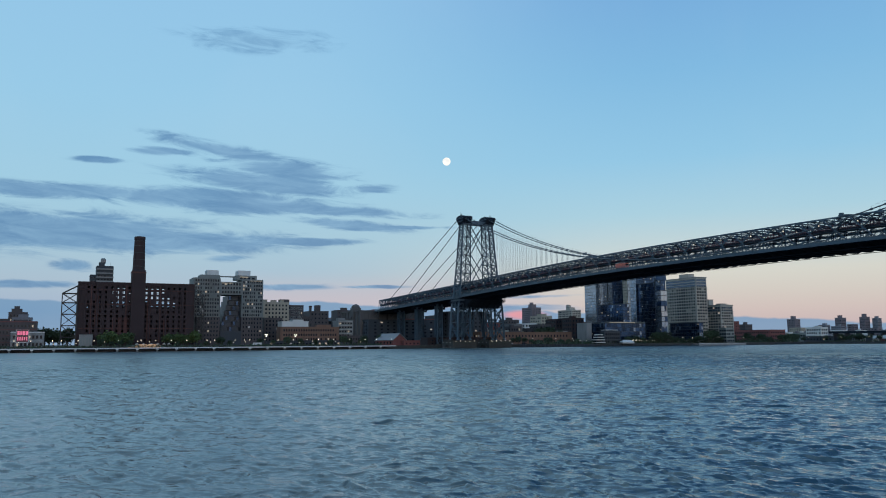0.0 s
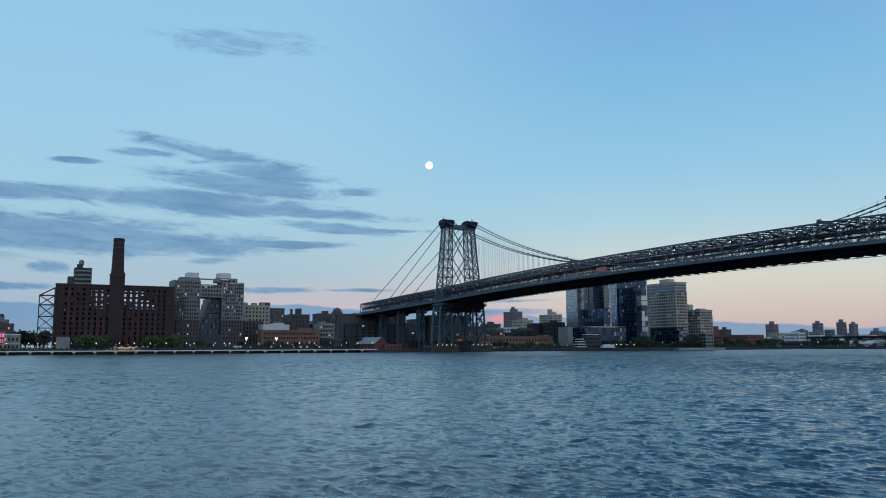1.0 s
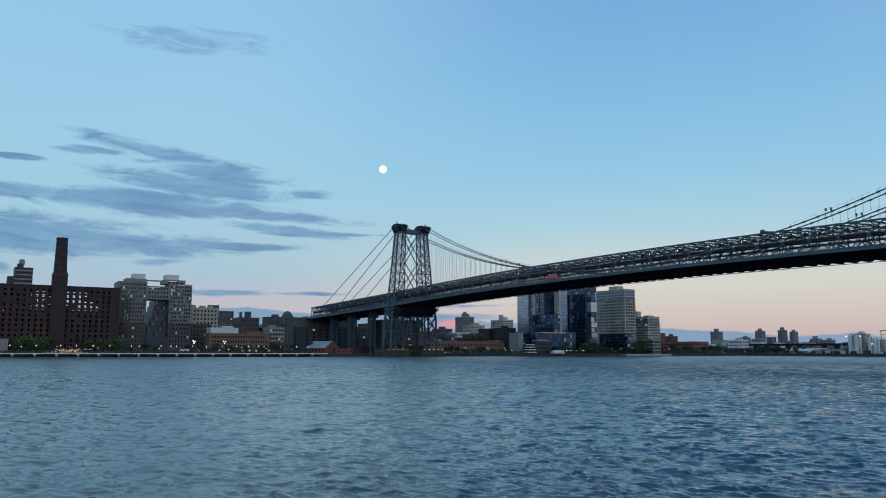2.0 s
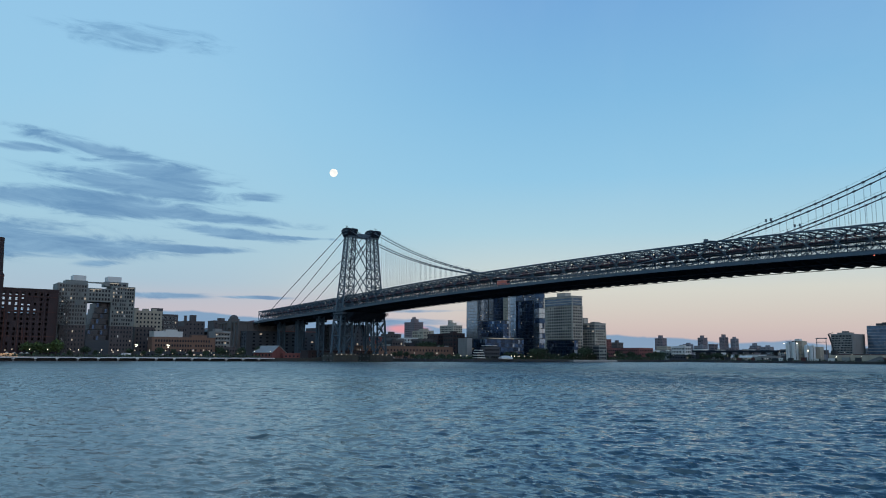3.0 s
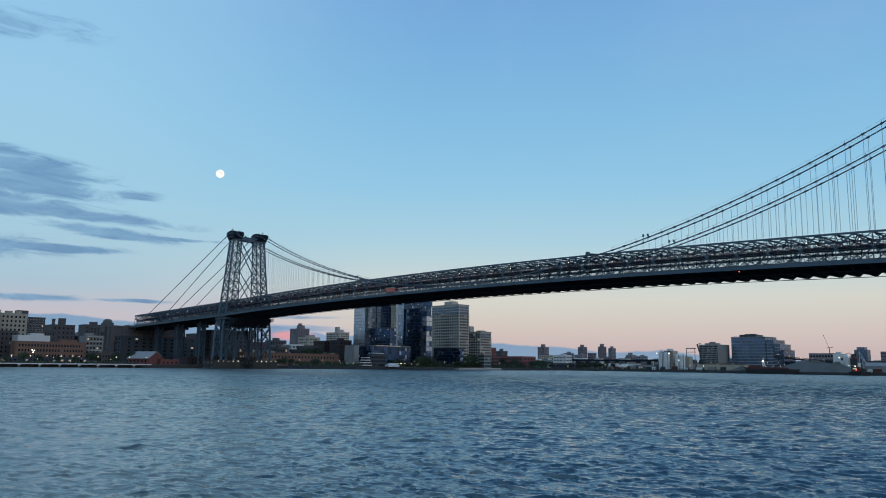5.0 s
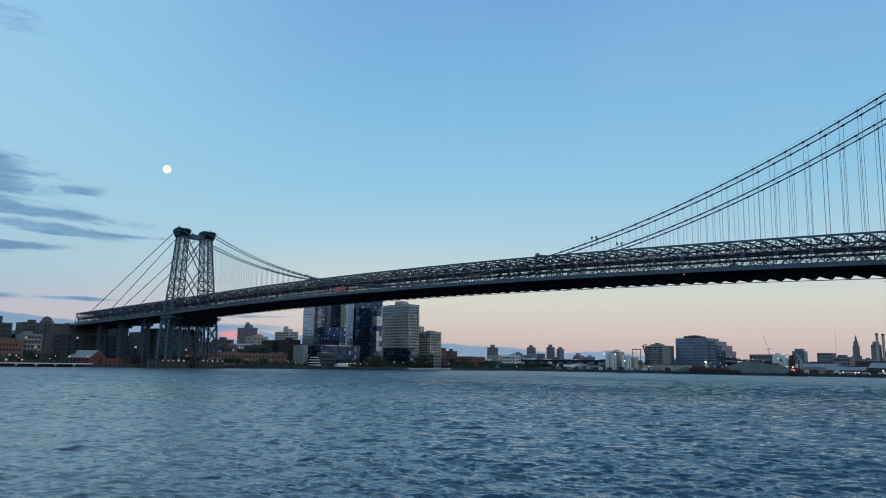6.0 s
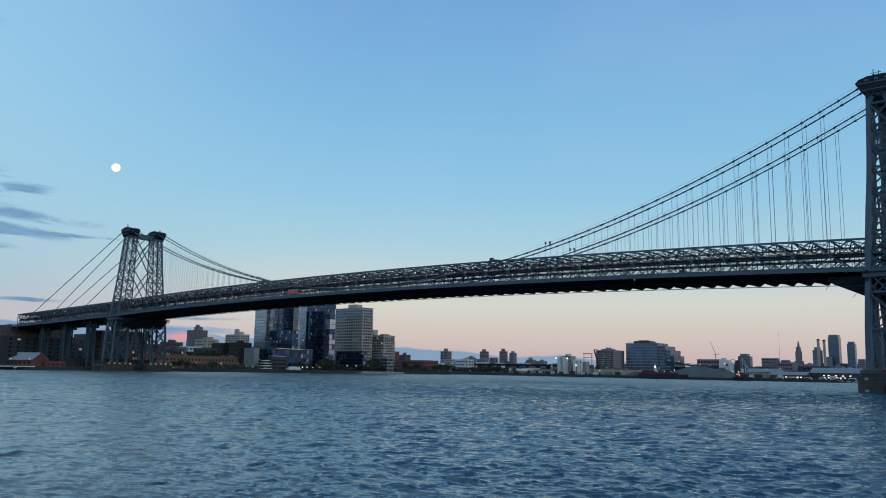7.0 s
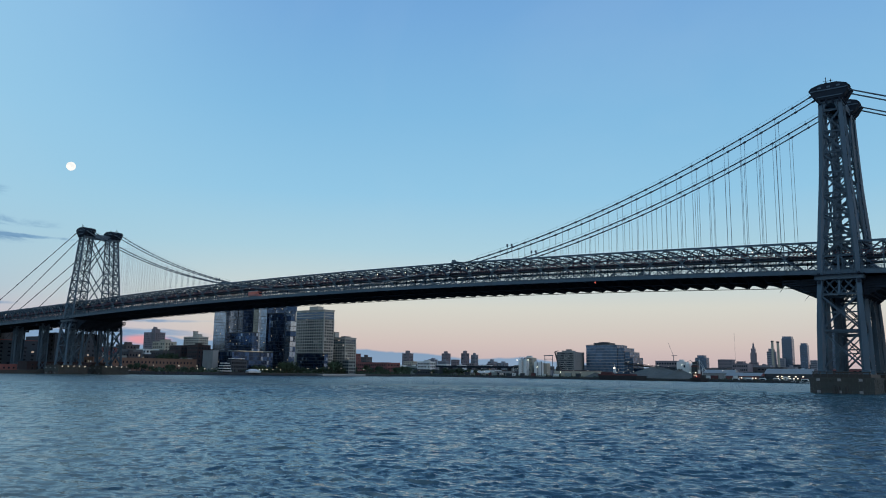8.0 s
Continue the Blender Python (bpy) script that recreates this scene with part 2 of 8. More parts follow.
LEAF = material("dusk_foliage", (0.032, 0.055, 0.027), 0.8, 0, 0.6, 0.6, 0.0, per=0.5, island=0.8)
LEAF_LIME = material("lime_foliage", (0.075, 0.115, 0.035), 0.8, 0, 0.5, 0.6, 0.0, per=0.4, island=0.8)
BARK = material("bark", (0.07, 0.055, 0.045), 0.9, 0, 0.4, 1.5, 0.5)
HULL_RED = material("oxide_red_hull", (0.085, 0.02, 0.02), 0.6, 0, 0.3, 0.5, 0.1, 0.3)
HULL_BLACK = material("black_hull", (0.02, 0.02, 0.022), 0.5, 0, 0.3, 0.5, 0.1)
ORANGE = material("orange_paint", (0.5, 0.12, 0.08), 0.5, 0, 0.2, 0.8, 0.05)
CAR_DARK = material("dark_car_paint", (0.04, 0.045, 0.05), 0.25, 0.2, 0.2, 1, 0, per=0.8)
CAR_LIGHT = material("pale_car_paint", (0.6, 0.6, 0.6), 0.25, 0.2, 0.2, 1, 0, per=0.5)
# distance haze is put into these two wall colours, paler and bluer
FAR = material("hazed_far_masonry", (0.2, 0.205, 0.23), 0.9, 0, 0.25, 0.2, 0.0, 0.2)
FAR_BRICK = material("hazed_far_brick", (0.19, 0.165, 0.18), 0.9, 0, 0.25, 0.2, 0.0, 0.2)
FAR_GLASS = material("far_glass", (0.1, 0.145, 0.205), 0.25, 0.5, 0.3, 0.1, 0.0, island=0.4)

# ================= small tools for building meshes =================
CUBE_V = [(-.5, -.5, -.5), (.5, -.5, -.5), (.5, .5, -.5), (-.5, .5, -.5), (-.5, -.5, .5), (.5, -.5, .5), (.5, .5, .5), (-.5, .5, .5)]
CUBE_F = [(0, 3, 2, 1), (4, 5, 6, 7), (0, 1, 5, 4), (1, 2, 6, 5), (2, 3, 7, 6), (3, 0, 4, 7)]


class Shell:
    """Collects vertices and faces of one mesh, with a material slot for each face."""

    def __init__(self):
        self.v, self.f, self.m, self.mats = [], [], [], []

    def slot(self, mat):
        if mat not in self.mats:
            self.mats.append(mat)
        return self.mats.index(mat)

    def box(self, x0, x1, y0, y1, z0, z1, mat):
        k, s = len(self.v), self.slot(mat)
        cx, cy, cz = (x0 + x1) / 2, (y0 + y1) / 2, (z0 + z1) / 2
        self.v += [(cx + a * (x1 - x0), cy + b * (y1 - y0), cz + c * (z1 - z0)) for a, b, c in CUBE_V]
        self.f += [tuple(k + i for i in q) for q in CUBE_F]
        self.m += [s] * 6
        return self

    def prism(self, outline, z0, z1, mat, top=None):
        """An upright prism over an outline (counter-clockwise); top: the outline up there, if other."""
        k, s, n = len(self.v), self.slot(mat), len(outline)
        top = top or outline
        self.v += [(x, y, z0) for x, y in outline] + [(x, y, z1) for x, y in top]
        self.f += [tuple(k + i for i in reversed(range(n))), tuple(k + n + i for i in range(n))]
        self.f += [(k + i, k + (i + 1) % n, k + n + (i + 1) % n, k + n + i) for i in range(n)]
        self.m += [s] * (n + 2)
        return self

    def beam(self, p, q, w, h, mat, up=(0, 0, 1)):
        """A bar from p to q; w across, h along up."""
        p, q = Vector(p), Vector(q)
        d = (q - p).normalized()
        side = d.cross(Vector(up))
        side = side.normalized() if side.length > 1e-4 else Vector((1, 0, 0))
        top = side.cross(d)
        k, s = len(self.v), self.slot(mat)
        for c in (p, q):
            for a, b in ((-1, -1), (1, -1), (1, 1), (-1, 1)):
                self.v.append(tuple(c + side * (a * w / 2) + top * (b * h / 2)))
        self.f += [(k, k + 1, k + 2, k + 3), (k + 7, k + 6, k + 5, k + 4)]
        self.f += [(k + i, k + 4 + i, k + 4 + (i + 1) % 4, k + (i + 1) % 4) for i in range(4)]
        self.m += [s] * 6
        return self

    def tube(self, points, radius, mat, sides=8, caps=True, turn=0.0):
        k, s = len(self.v), self.slot(mat)
        points = [Vector(p) for p in points]
        radii = radius if isinstance(radius, (list, tuple)) else [radius] * len(points)
        for i, p in enumerate(points):
            d = (points[min(i + 1, len(points) - 1)] - points[max(i - 1, 0)]).normalized()
            a = d.cross(Vector((0, 0, 1)))
            a = a.normalized() if a.length > 1e-3 else Vector((1, 0, 0))
            b = d.cross(a)
            for j in range(sides):
                t = 2 * math.pi * j / sides + turn
                self.v.append(tuple(p + (a * math.cos(t) + b * math.sin(t)) * radii[i]))
        for i in range(len(points) - 1):
            for j in range(sides):
                j2 = (j + 1) % sides
                self.f.append((k + i * sides + j, k + i * sides + j2, k + (i + 1) * sides + j2, k + (i + 1) * sides + j))
                self.m.append(s)
        if caps:
            self.f += [tuple(k + j for j in range(sides)), tuple(k + (len(points) - 1) * sides + j for j in reversed(range(sides)))]
            self.m += [s, s]
        return self

    def mesh(self, name):
        me = bpy.data.meshes.new(name)
        me.from_pydata(self.v, [], self.f)
        for mat in self.mats:
            me.materials.append(mat)
        me.polygons.foreach_set("material_index", self.m)
        me.update()
        return me


def thing(name, at, label, category, group="", kind=""):
    ob = new(name)
    ob.empty_display_size = 1.0
    ob.matrix_basis = at if isinstance(at, Matrix) else Matrix.Translation(at)
    return tagged(ob, label, category, group, kind)


def part(name, shell, parent, label="", kind=""):
    """One mesh under a thing or part, in the parent's own space."""
    ob = new(name, shell.mesh(name) if isinstance(shell, Shell) else shell)
    ob.parent = parent
    return tagged(ob, label, "", "", kind)


def solid(name, shell, label, category="", group="", kind=""):
    return tagged(new(name, shell.mesh(name)), label, category, group, kind)


UNIT = {}


def unit_h(mat):
    """A rolled H-section, one metre long in x, one wide and deep."""
    if mat.name not in UNIT:
        s = Shell()
        s.box(-.5, .5, -.5, .5, .3, .5, mat).box(-.5, .5, -.5, .5, -.5, -.3, mat).box(-.5, .5, -.14, .14, -.3, .3, mat)
        UNIT[mat.name] = s.mesh("steel_section")
    return UNIT[mat.name]


def stick(name, p, q, w, h, mat, parent, me=None):
    """A steel member from p to q, as a part."""
    p, q = Vector(p), Vector(q)
    d = q - p
    x = d.normalized()
    y = Vector((0, 0, 1)).cross(x)
    y = y.normalized() if y.length > 1e-3 else Vector((0, 1, 0))
    z = x.cross(y)
    ob = new(name, me or unit_h(mat))
    m = Matrix((x * d.length, y * w, z * h)).transposed().to_4x4()
    m.translation = (p + q) / 2
    ob.parent = parent
    ob.matrix_basis = m
    return ob
# ================= the suspension bridge =================
X_EAST, X_WEST, X_MID = -252.0, 235.0, -8.5      # tower centres and the crown of the span
HALF = (X_WEST - X_EAST) / 2
TRUSS_Y, EDGE_Y, DEPTH, PANEL = 10.5, 17.8, 10.6, (X_WEST - X_EAST) / 80
END_EAST, END_WEST = -431.0, 420.0


def top_z(x):
    """Height of the stiffening trusses' top chord: cambered between the towers, straight grades beyond."""
    u = abs(x - X_MID)
    if u <= HALF:
        return 55.1 - 4.6 * (u / HALF) ** 2
    return 50.5 - 0.026 * (u - HALF)


def deck_z(x):
    """The line from which the decks hang."""
    return top_z(x) + 1.05


LOW_X = -1.5      # where the cables hang lowest


def cable_z(x):
    """Main cable: a hanging curve over the span, straight backstays."""
    if x > X_WEST:
        return 105.0 - 0.435 * (x - X_WEST)
    if x < X_EAST:
        return 103.6 - 0.43 * (X_EAST - x)
    if x > LOW_X:
        return 46.8 + 58.2 * ((x - LOW_X) / (X_WEST - LOW_X)) ** 2
    return 46.8 + 56.8 * ((LOW_X - x) / (LOW_X - X_EAST)) ** 1.97


def cable_y(x, y):
    """The cables of a pair draw apart towards the east anchorage."""
    s = max(0.0, X_EAST - x)
    return y + {-13.2: -0.025, -8.0: 0.047, 8.0: -0.02, 13.2: 0.04}[y] * s


bridge = thing("suspension_bridge", (X_MID, 0, 0), "grey steel suspension bridge with lattice towers across the river", "bridge")
bridge.matrix_basis = Matrix()


def nodes(x0, x1):
    n = max(1, round((x1 - x0) / PANEL))
    return [x0 + (x1 - x0) * i / n for i in range(n + 1)]


SPAN_NODES = nodes(X_EAST, X_WEST)
SIDE_E, SIDE_W = nodes(END_EAST, X_EAST), nodes(X_WEST, END_WEST)
NEAR_STRETCH = (60.0, X_WEST)      # the panels beside the near tower are parts of their own


def truss(y, near):
    top = Shell()
    for xs in (SIDE_E, SPAN_NODES, SIDE_W):
        for a, b in zip(xs, xs[1:]):
            top.beam((a, y, top_z(a)), (b, y, top_z(b)), 0.6, 0.7, STEEL)
    t = part("stiffening_truss", top, bridge, "deep riveted lattice truss with a grey top chord")
    low = Shell()
    for xs in (SIDE_E, SPAN_NODES, SIDE_W):
        for a, b in zip(xs, xs[1:]):
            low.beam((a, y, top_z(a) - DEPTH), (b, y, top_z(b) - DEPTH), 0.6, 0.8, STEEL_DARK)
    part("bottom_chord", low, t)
    rest = Shell()
    for xs in (SIDE_E, SPAN_NODES, SIDE_W):
        for i in range(0, len(xs) - 2, 2):
            a, m, b = xs[i], xs[i + 1], xs[i + 2]
            za, zm, zb = top_z(a), top_z(m), top_z(b)
            own = near and NEAR_STRETCH[0] <= a < NEAR_STRETCH[1]
            for p, q in (((a, y, za), (b, y, zb - DEPTH)), ((a, y, za - DEPTH), (b, y, zb))):
                if own:
                    stick("diagonal", p, q, 0.4, 0.46, STEEL, t)
                else:
                    rest.beam(p, q, 0.4, 0.46, STEEL)
            mid = Vector((m, y, (za + zb) / 2 - DEPTH / 2))
            rest.beam(mid, (m, y, zm), 0.24, 0.28, STEEL)
            rest.beam(mid, (m, y, zm - DEPTH), 0.24, 0.28, STEEL)
            for e, ze in ((a, za), (b, zb)):      # short struts that prop the chords at the quarter points
                h = (e + m) / 2
                rest.beam((h, y, ze - DEPTH / 4), (m, y, zm), 0.22, 0.26, STEEL)
                rest.beam((h, y, ze - DEPTH / 4), (h, y, top_z(h)), 0.18, 0.2, STEEL)
                rest.beam((h, y, ze - DEPTH * 3 / 4), (m, y, zm - DEPTH), 0.22, 0.26, STEEL)
            rest.beam((a - 0.6, y, za - 0.55), (a + 0.6, y, za - 0.55), 0.12, 0.6, STEEL)
            rest.beam((a - 0.6, y, za - DEPTH + 0.6), (a + 0.6, y, za - DEPTH + 0.6), 0.12, 0.6, STEEL)
            rest.beam((m - 0.4, y, mid.z), (m + 0.4, y, mid.z), 0.14, 0.7, STEEL)
            if xs is not SPAN_NODES:
                rest.beam((a, y, za), (a, y, za - DEPTH), 0.35, 0.4, STEEL)
    part("lattice_bar", rest, t, "", "stuff")


truss(-TRUSS_Y, True)
truss(TRUSS_Y, False)

# frames across the top between the two trusses, and the lighter walkway structure inside
cross = Shell()
for xs in (SIDE_E, SPAN_NODES, SIDE_W):
    for i, a in enumerate(xs):
        z = top_z(a)
        cross.beam((a, -TRUSS_Y, z - 0.1), (a, TRUSS_Y, z - 0.1), 0.4, 0.5, STEEL_DARK)
        if i % 2 == 0:
            cross.beam((a, -TRUSS_Y, z - 3.3), (a, -TRUSS_Y + 3.6, z - 0.5), 0.28, 0.34, STEEL_DARK)
            cross.beam((a, TRUSS_Y, z - 3.3), (a, TRUSS_Y - 3.6, z - 0.5), 0.28, 0.34, STEEL_DARK)
            cross.beam((a, -TRUSS_Y, z - 3.4), (a, TRUSS_Y, z - 3.4), 0.26, 0.36, STEEL_DARK)
        for y in (-3.6, 3.6):
            cross.beam((a, y, z - 0.3), (a, y, z - DEPTH), 0.24, 0.24, STEEL_DARK)
        if i + 1 < len(xs):
            b = xs[i + 1]
            s = 1 if i % 2 else -1
            cross.beam((a, -s * TRUSS_Y, z - 0.2), (b, s * TRUSS_Y, top_z(b) - 0.2), 0.25, 0.25, STEEL_DARK)
            cross.beam((a, s * TRUSS_Y, z - 0.25), (b, -s * TRUSS_Y, top_z(b) - 0.25), 0.25, 0.25, STEEL)
            if i % 2 == 0 and i + 2 < len(xs):      # inner lattice between the tracks and the footways
                c = xs[i + 2]
                for y in (-3.6, 3.6):
                    cross.beam((a, y, z - 0.6), (c, y, top_z(c) - DEPTH + 0.6), 0.24, 0.28, STEEL)
                    cross.beam((a, y, z - DEPTH + 0.6), (c, y, top_z(c) - 0.6), 0.24, 0.28, STEEL)
            cross.beam((a, -3.6, z - 3.4), (b, -3.6, top_z(b) - 3.4), 0.25, 0.3, STEEL_DARK)
            cross.beam((a, 3.6, z - 3.4), (b, 3.6, top_z(b) - 3.4), 0.25, 0.3, STEEL_DARK)
part("top_lateral_frame", cross, bridge, "", "stuff")

# decks: outer carriageways on brackets, tracks between the trusses, raised footways
deck = Shell()
for xs in (SIDE_E, SPAN_NODES, SIDE_W):
    for a, b in zip(xs, xs[1:]):
        za, zb = deck_z(a), deck_z(b)
        deck.beam((a, 0, za - 11.75), (b, 0, zb - 11.75), 2 * EDGE_Y - 0.3, 0.4, ASPHALT)
part("deck_slab", deck, bridge, "dark asphalt carriageway deck")
footways = Shell()
for xs in (SIDE_E, SPAN_NODES, SIDE_W):
    for a, b in zip(xs, xs[1:]):
        za, zb = deck_z(a), deck_z(b)
        for y in (-6.6, 6.6):
            footways.beam((a, y, za - 6.4), (b, y, zb - 6.4), 4.6, 0.26, STEEL)
            for dy in (-2.5, 2.5):
                for dz in (5.2, 4.6, 3.9):
                    footways.beam((a, y + dy, za - dz), (b, y + dy, zb - dz), 0.09, 0.12, RUSTED)
                footways.beam((a, y + dy, za - 6.2), (a, y + dy, za - 3.8), 0.12, 0.12, RUSTED)
                for k in range(1, 6):      # pickets
                    q = a + (b - a) * k / 6
                    footways.beam((q, y + dy, deck_z(q) - 6.1), (q, y + dy, deck_z(q) - 3.9), 0.07, 0.07, RUSTED)
                m = (a + b) / 2
                footways.beam((m, y + dy, deck_z(m) - 6.2), (m, y + dy, deck_z(m) - 3.8), 0.12, 0.12, RUSTED)
fences = Shell()      # plates along the tracks and carriageways, added to darken the inside between the trusses
for xs in (SIDE_E, SPAN_NODES, SIDE_W):
    for a, b in zip(xs, xs[1:]):
        for y in (-9.4, -1.2, 1.2, 9.4):
            fences.beam((a, y, deck_z(a) - 10.9), (b, y, deck_z(b) - 10.9), 0.15, 1.3, STEEL_DARK)
        for y in (-9.0, 9.0):
            fences.beam((a, y, deck_z(a) - 5.9), (b, y, deck_z(b) - 5.9), 0.12, 0.9, STEEL_DARK)
part("track_parapet", fences, bridge, "dark plates added beside the tracks to darken the truss inside")
part("footway", footways, bridge, "raised footways with dull red railings")

for y, nm in ((-EDGE_Y, "north"), (EDGE_Y, "south")):
    band = Shell()
    low = 12.9 if y < 0 else 12.3
    for xs in (SIDE_E, SPAN_NODES, SIDE_W):
        for a, b in zip(xs, xs[1:]):
            za, zb = deck_z(a), deck_z(b)
            band.beam((a, y, za - (11.6 + low) / 2 + 0.1), (b, y, zb - (11.6 + low) / 2 + 0.1), 0.28, low - 11.5, STEEL)
            band.beam((a, y, za - 11.45), (b, y, zb - 11.45), 0.5, 0.14, STEEL)
            band.beam((a, y, za - low + 0.1), (b, y, zb - low + 0.1), 0.62, 0.16, STEEL)
            band.beam((a, y - 0.2 * (1 if y > 0 else -1), za - 11.5), (a, y - 0.2 * (1 if y > 0 else -1), za - low - 0.25), 0.3, 0.3, STEEL)
    edge_girder = part("edge_girder", band, bridge, "riveted edge girder of the outer carriageway")
    rail = Shell()
    for xs in (SIDE_E, SPAN_NODES, SIDE_W):
        for a, b in zip(xs, xs[1:]):
            za, zb = deck_z(a), deck_z(b)
            for dz, s in ((10.25, 0.16), (10.6, 0.1), (10.95, 0.1), (11.25, 0.1)):
                rail.beam((a, y, za - dz), (b, y, zb - dz), 0.1, s, STEEL)
            for k in range(3):
                m = a + (b - a) * k / 3
                rail.beam((m, y, deck_z(m) - 10.2), (m, y, deck_z(m) - 11.5), 0.13, 0.13, STEEL)
    part("railing", rail, edge_girder)

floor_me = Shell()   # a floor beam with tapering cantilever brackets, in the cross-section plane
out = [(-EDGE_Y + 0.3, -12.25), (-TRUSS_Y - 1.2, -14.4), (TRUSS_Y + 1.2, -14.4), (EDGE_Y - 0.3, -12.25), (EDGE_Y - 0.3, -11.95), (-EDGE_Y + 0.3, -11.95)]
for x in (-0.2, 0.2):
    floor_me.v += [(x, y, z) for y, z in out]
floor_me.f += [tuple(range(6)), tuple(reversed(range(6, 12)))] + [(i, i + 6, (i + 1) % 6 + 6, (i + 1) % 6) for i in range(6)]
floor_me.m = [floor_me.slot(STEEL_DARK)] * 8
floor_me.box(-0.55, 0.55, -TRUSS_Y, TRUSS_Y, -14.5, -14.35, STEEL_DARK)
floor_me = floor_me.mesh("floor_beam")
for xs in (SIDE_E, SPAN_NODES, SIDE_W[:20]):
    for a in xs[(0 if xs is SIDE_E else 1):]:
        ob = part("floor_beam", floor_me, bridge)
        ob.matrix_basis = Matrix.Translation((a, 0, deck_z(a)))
# stringers in the dark steel, whose colour carries the shade under the deck
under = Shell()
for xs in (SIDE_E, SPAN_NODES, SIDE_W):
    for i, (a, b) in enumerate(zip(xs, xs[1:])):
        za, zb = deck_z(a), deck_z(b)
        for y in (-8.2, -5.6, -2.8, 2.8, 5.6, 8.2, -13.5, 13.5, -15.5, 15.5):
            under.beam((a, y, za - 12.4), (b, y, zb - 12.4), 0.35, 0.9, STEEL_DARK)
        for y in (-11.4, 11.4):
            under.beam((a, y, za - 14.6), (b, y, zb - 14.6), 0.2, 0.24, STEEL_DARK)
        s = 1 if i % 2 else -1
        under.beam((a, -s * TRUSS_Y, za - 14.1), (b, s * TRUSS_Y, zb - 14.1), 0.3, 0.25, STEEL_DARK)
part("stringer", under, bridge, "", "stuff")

# ---- main cables and their suspender ropes ----
CABLE_Y = (-13.2, -8.0, 8.0, 13.2)
clamp_s = Shell()
clamp_s.tube([(-0.45, 0, 0), (0.45, 0, 0)], 0.42, CABLE, 8)
clamp_me = clamp_s.mesh("cable_band")
rope_s = Shell()
rope_s.tube([(0, -0.18, 0), (0, -0.18, 1)], 0.038, ROPE, 5).tube([(0, 0.18, 0), (0, 0.18, 1)], 0.038, ROPE, 5)
rope_me = rope_s.mesh("suspender")
for y in CABLE_Y:
    xs = [END_EAST - 26 + (X_EAST - END_EAST + 26) * k / 10 for k in range(10)]
    xs += [X_EAST + (X_WEST - X_EAST) * k / 96 for k in range(97)]
    xs += [X_WEST + 180 * k / 10 for k in range(1, 11)]
    main = Shell().tube([(x, cable_y(x, y), cable_z(x)) for x in xs], 0.26, CABLE, 8)
    c = part("main_cable", main, bridge, "thick wrapped steel main cable")
    for east in (True, False):
        hand = Shell()
        for u, v in zip(SPAN_NODES[::2], SPAN_NODES[2::2]):
            if cable_z(u) > top_z(u) and (u < X_MID) == east:
                hand.beam((u, y, cable_z(u)), (u, y, cable_z(u) + 1.3), 0.07, 0.07, CABLE)
                hand.beam((u, y, cable_z(u) + 1.25), (v, y, cable_z(v) + 1.25), 0.04, 0.04, CABLE)
        part("hand_rope", hand, c, "thin hand rope on short posts")
    for k in range(12):
        a = X_EAST - 10 - k * 12.5
        b = part("cable_band", clamp_me, c)
        b.matrix_basis = Matrix.Translation((a, cable_y(a, y), cable_z(a))) @ Matrix.Rotation(-math.atan(0.43), 4, "Y")
    for i, a in enumerate(SPAN_NODES[1:-1], 1):
        zc = cable_z(a)
        if zc > top_z(a) + 0.6 and X_EAST + 14 < a < X_WEST - 14:
            r = part("suspender", rope_me, c)
            r.matrix_basis = Matrix.LocRotScale((a, y, top_z(a)), None, (1, 1, zc - top_z(a)))
        if abs(a - X_MID) > 95 or i % 2:
            b = part("cable_band", clamp_me, c)
            slope = (cable_z(a + 1) - cable_z(a - 1)) / 2
            b.matrix_basis = Matrix.Translation((a, y, zc)) @ Matrix.Rotation(-math.atan(slope), 4, "Y")
# paired signal posts where the cables dip into the trusses
for x in (104.0, -98.0):
    for y in (-10.6, 10.6):
        for dx_ in (-1.1, 1.1):
            s = Shell().tube([(x + dx_, y, cable_z(x) - 1.0), (x + dx_, y, cable_z(x) + 2.6)], 0.09, STEEL, 6)
            s.box(x + dx_ - 0.3, x + dx_ + 0.3, y - 0.3, y + 0.3, cable_z(x) + 1.6, cable_z(x) + 2.7, STEEL)
            part("marker_post", s, bridge)
cover = Shell()   # plate cover where a cable leaves the near truss
cover.prism([(73.0, -11.2), (79.5, -11.2), (79.5, -9.8), (73.0, -9.8)], top_z(76) + 0.3, top_z(76) + 0.9, STEEL, [(73.0, -11.2), (75.4, -11.2), (75.4, -9.8), (73.0, -9.8)])
cover.box(73.2, 74.6, -11.1, -9.9, top_z(76) + 0.9, top_z(76) + 1.7, STEEL)
cover.box(-96.5, -91.5, -11.2, -9.8, top_z(-94) + 0.2, top_z(-94) + 1.1, STEEL)
part("cable_cover", cover, bridge)

# ---- towers ----
LEVELS = [7.6, 20.2, 32.0, 38.6, 45.0, 52.3, 59.3, 66.5, 73.8, 81.1, 88.5, 96.2]


def leg_half_x(z):
    pts = ((7, 6.35), (33, 5.75), (45, 5.35), (55, 4.75), (75, 3.6), (98, 2.95))
    for (a, p), (b, q) in zip(pts, pts[1:]):
        if z <= b:
            return p + (q - p) * (z - a) / (b - a)
    return 2.95


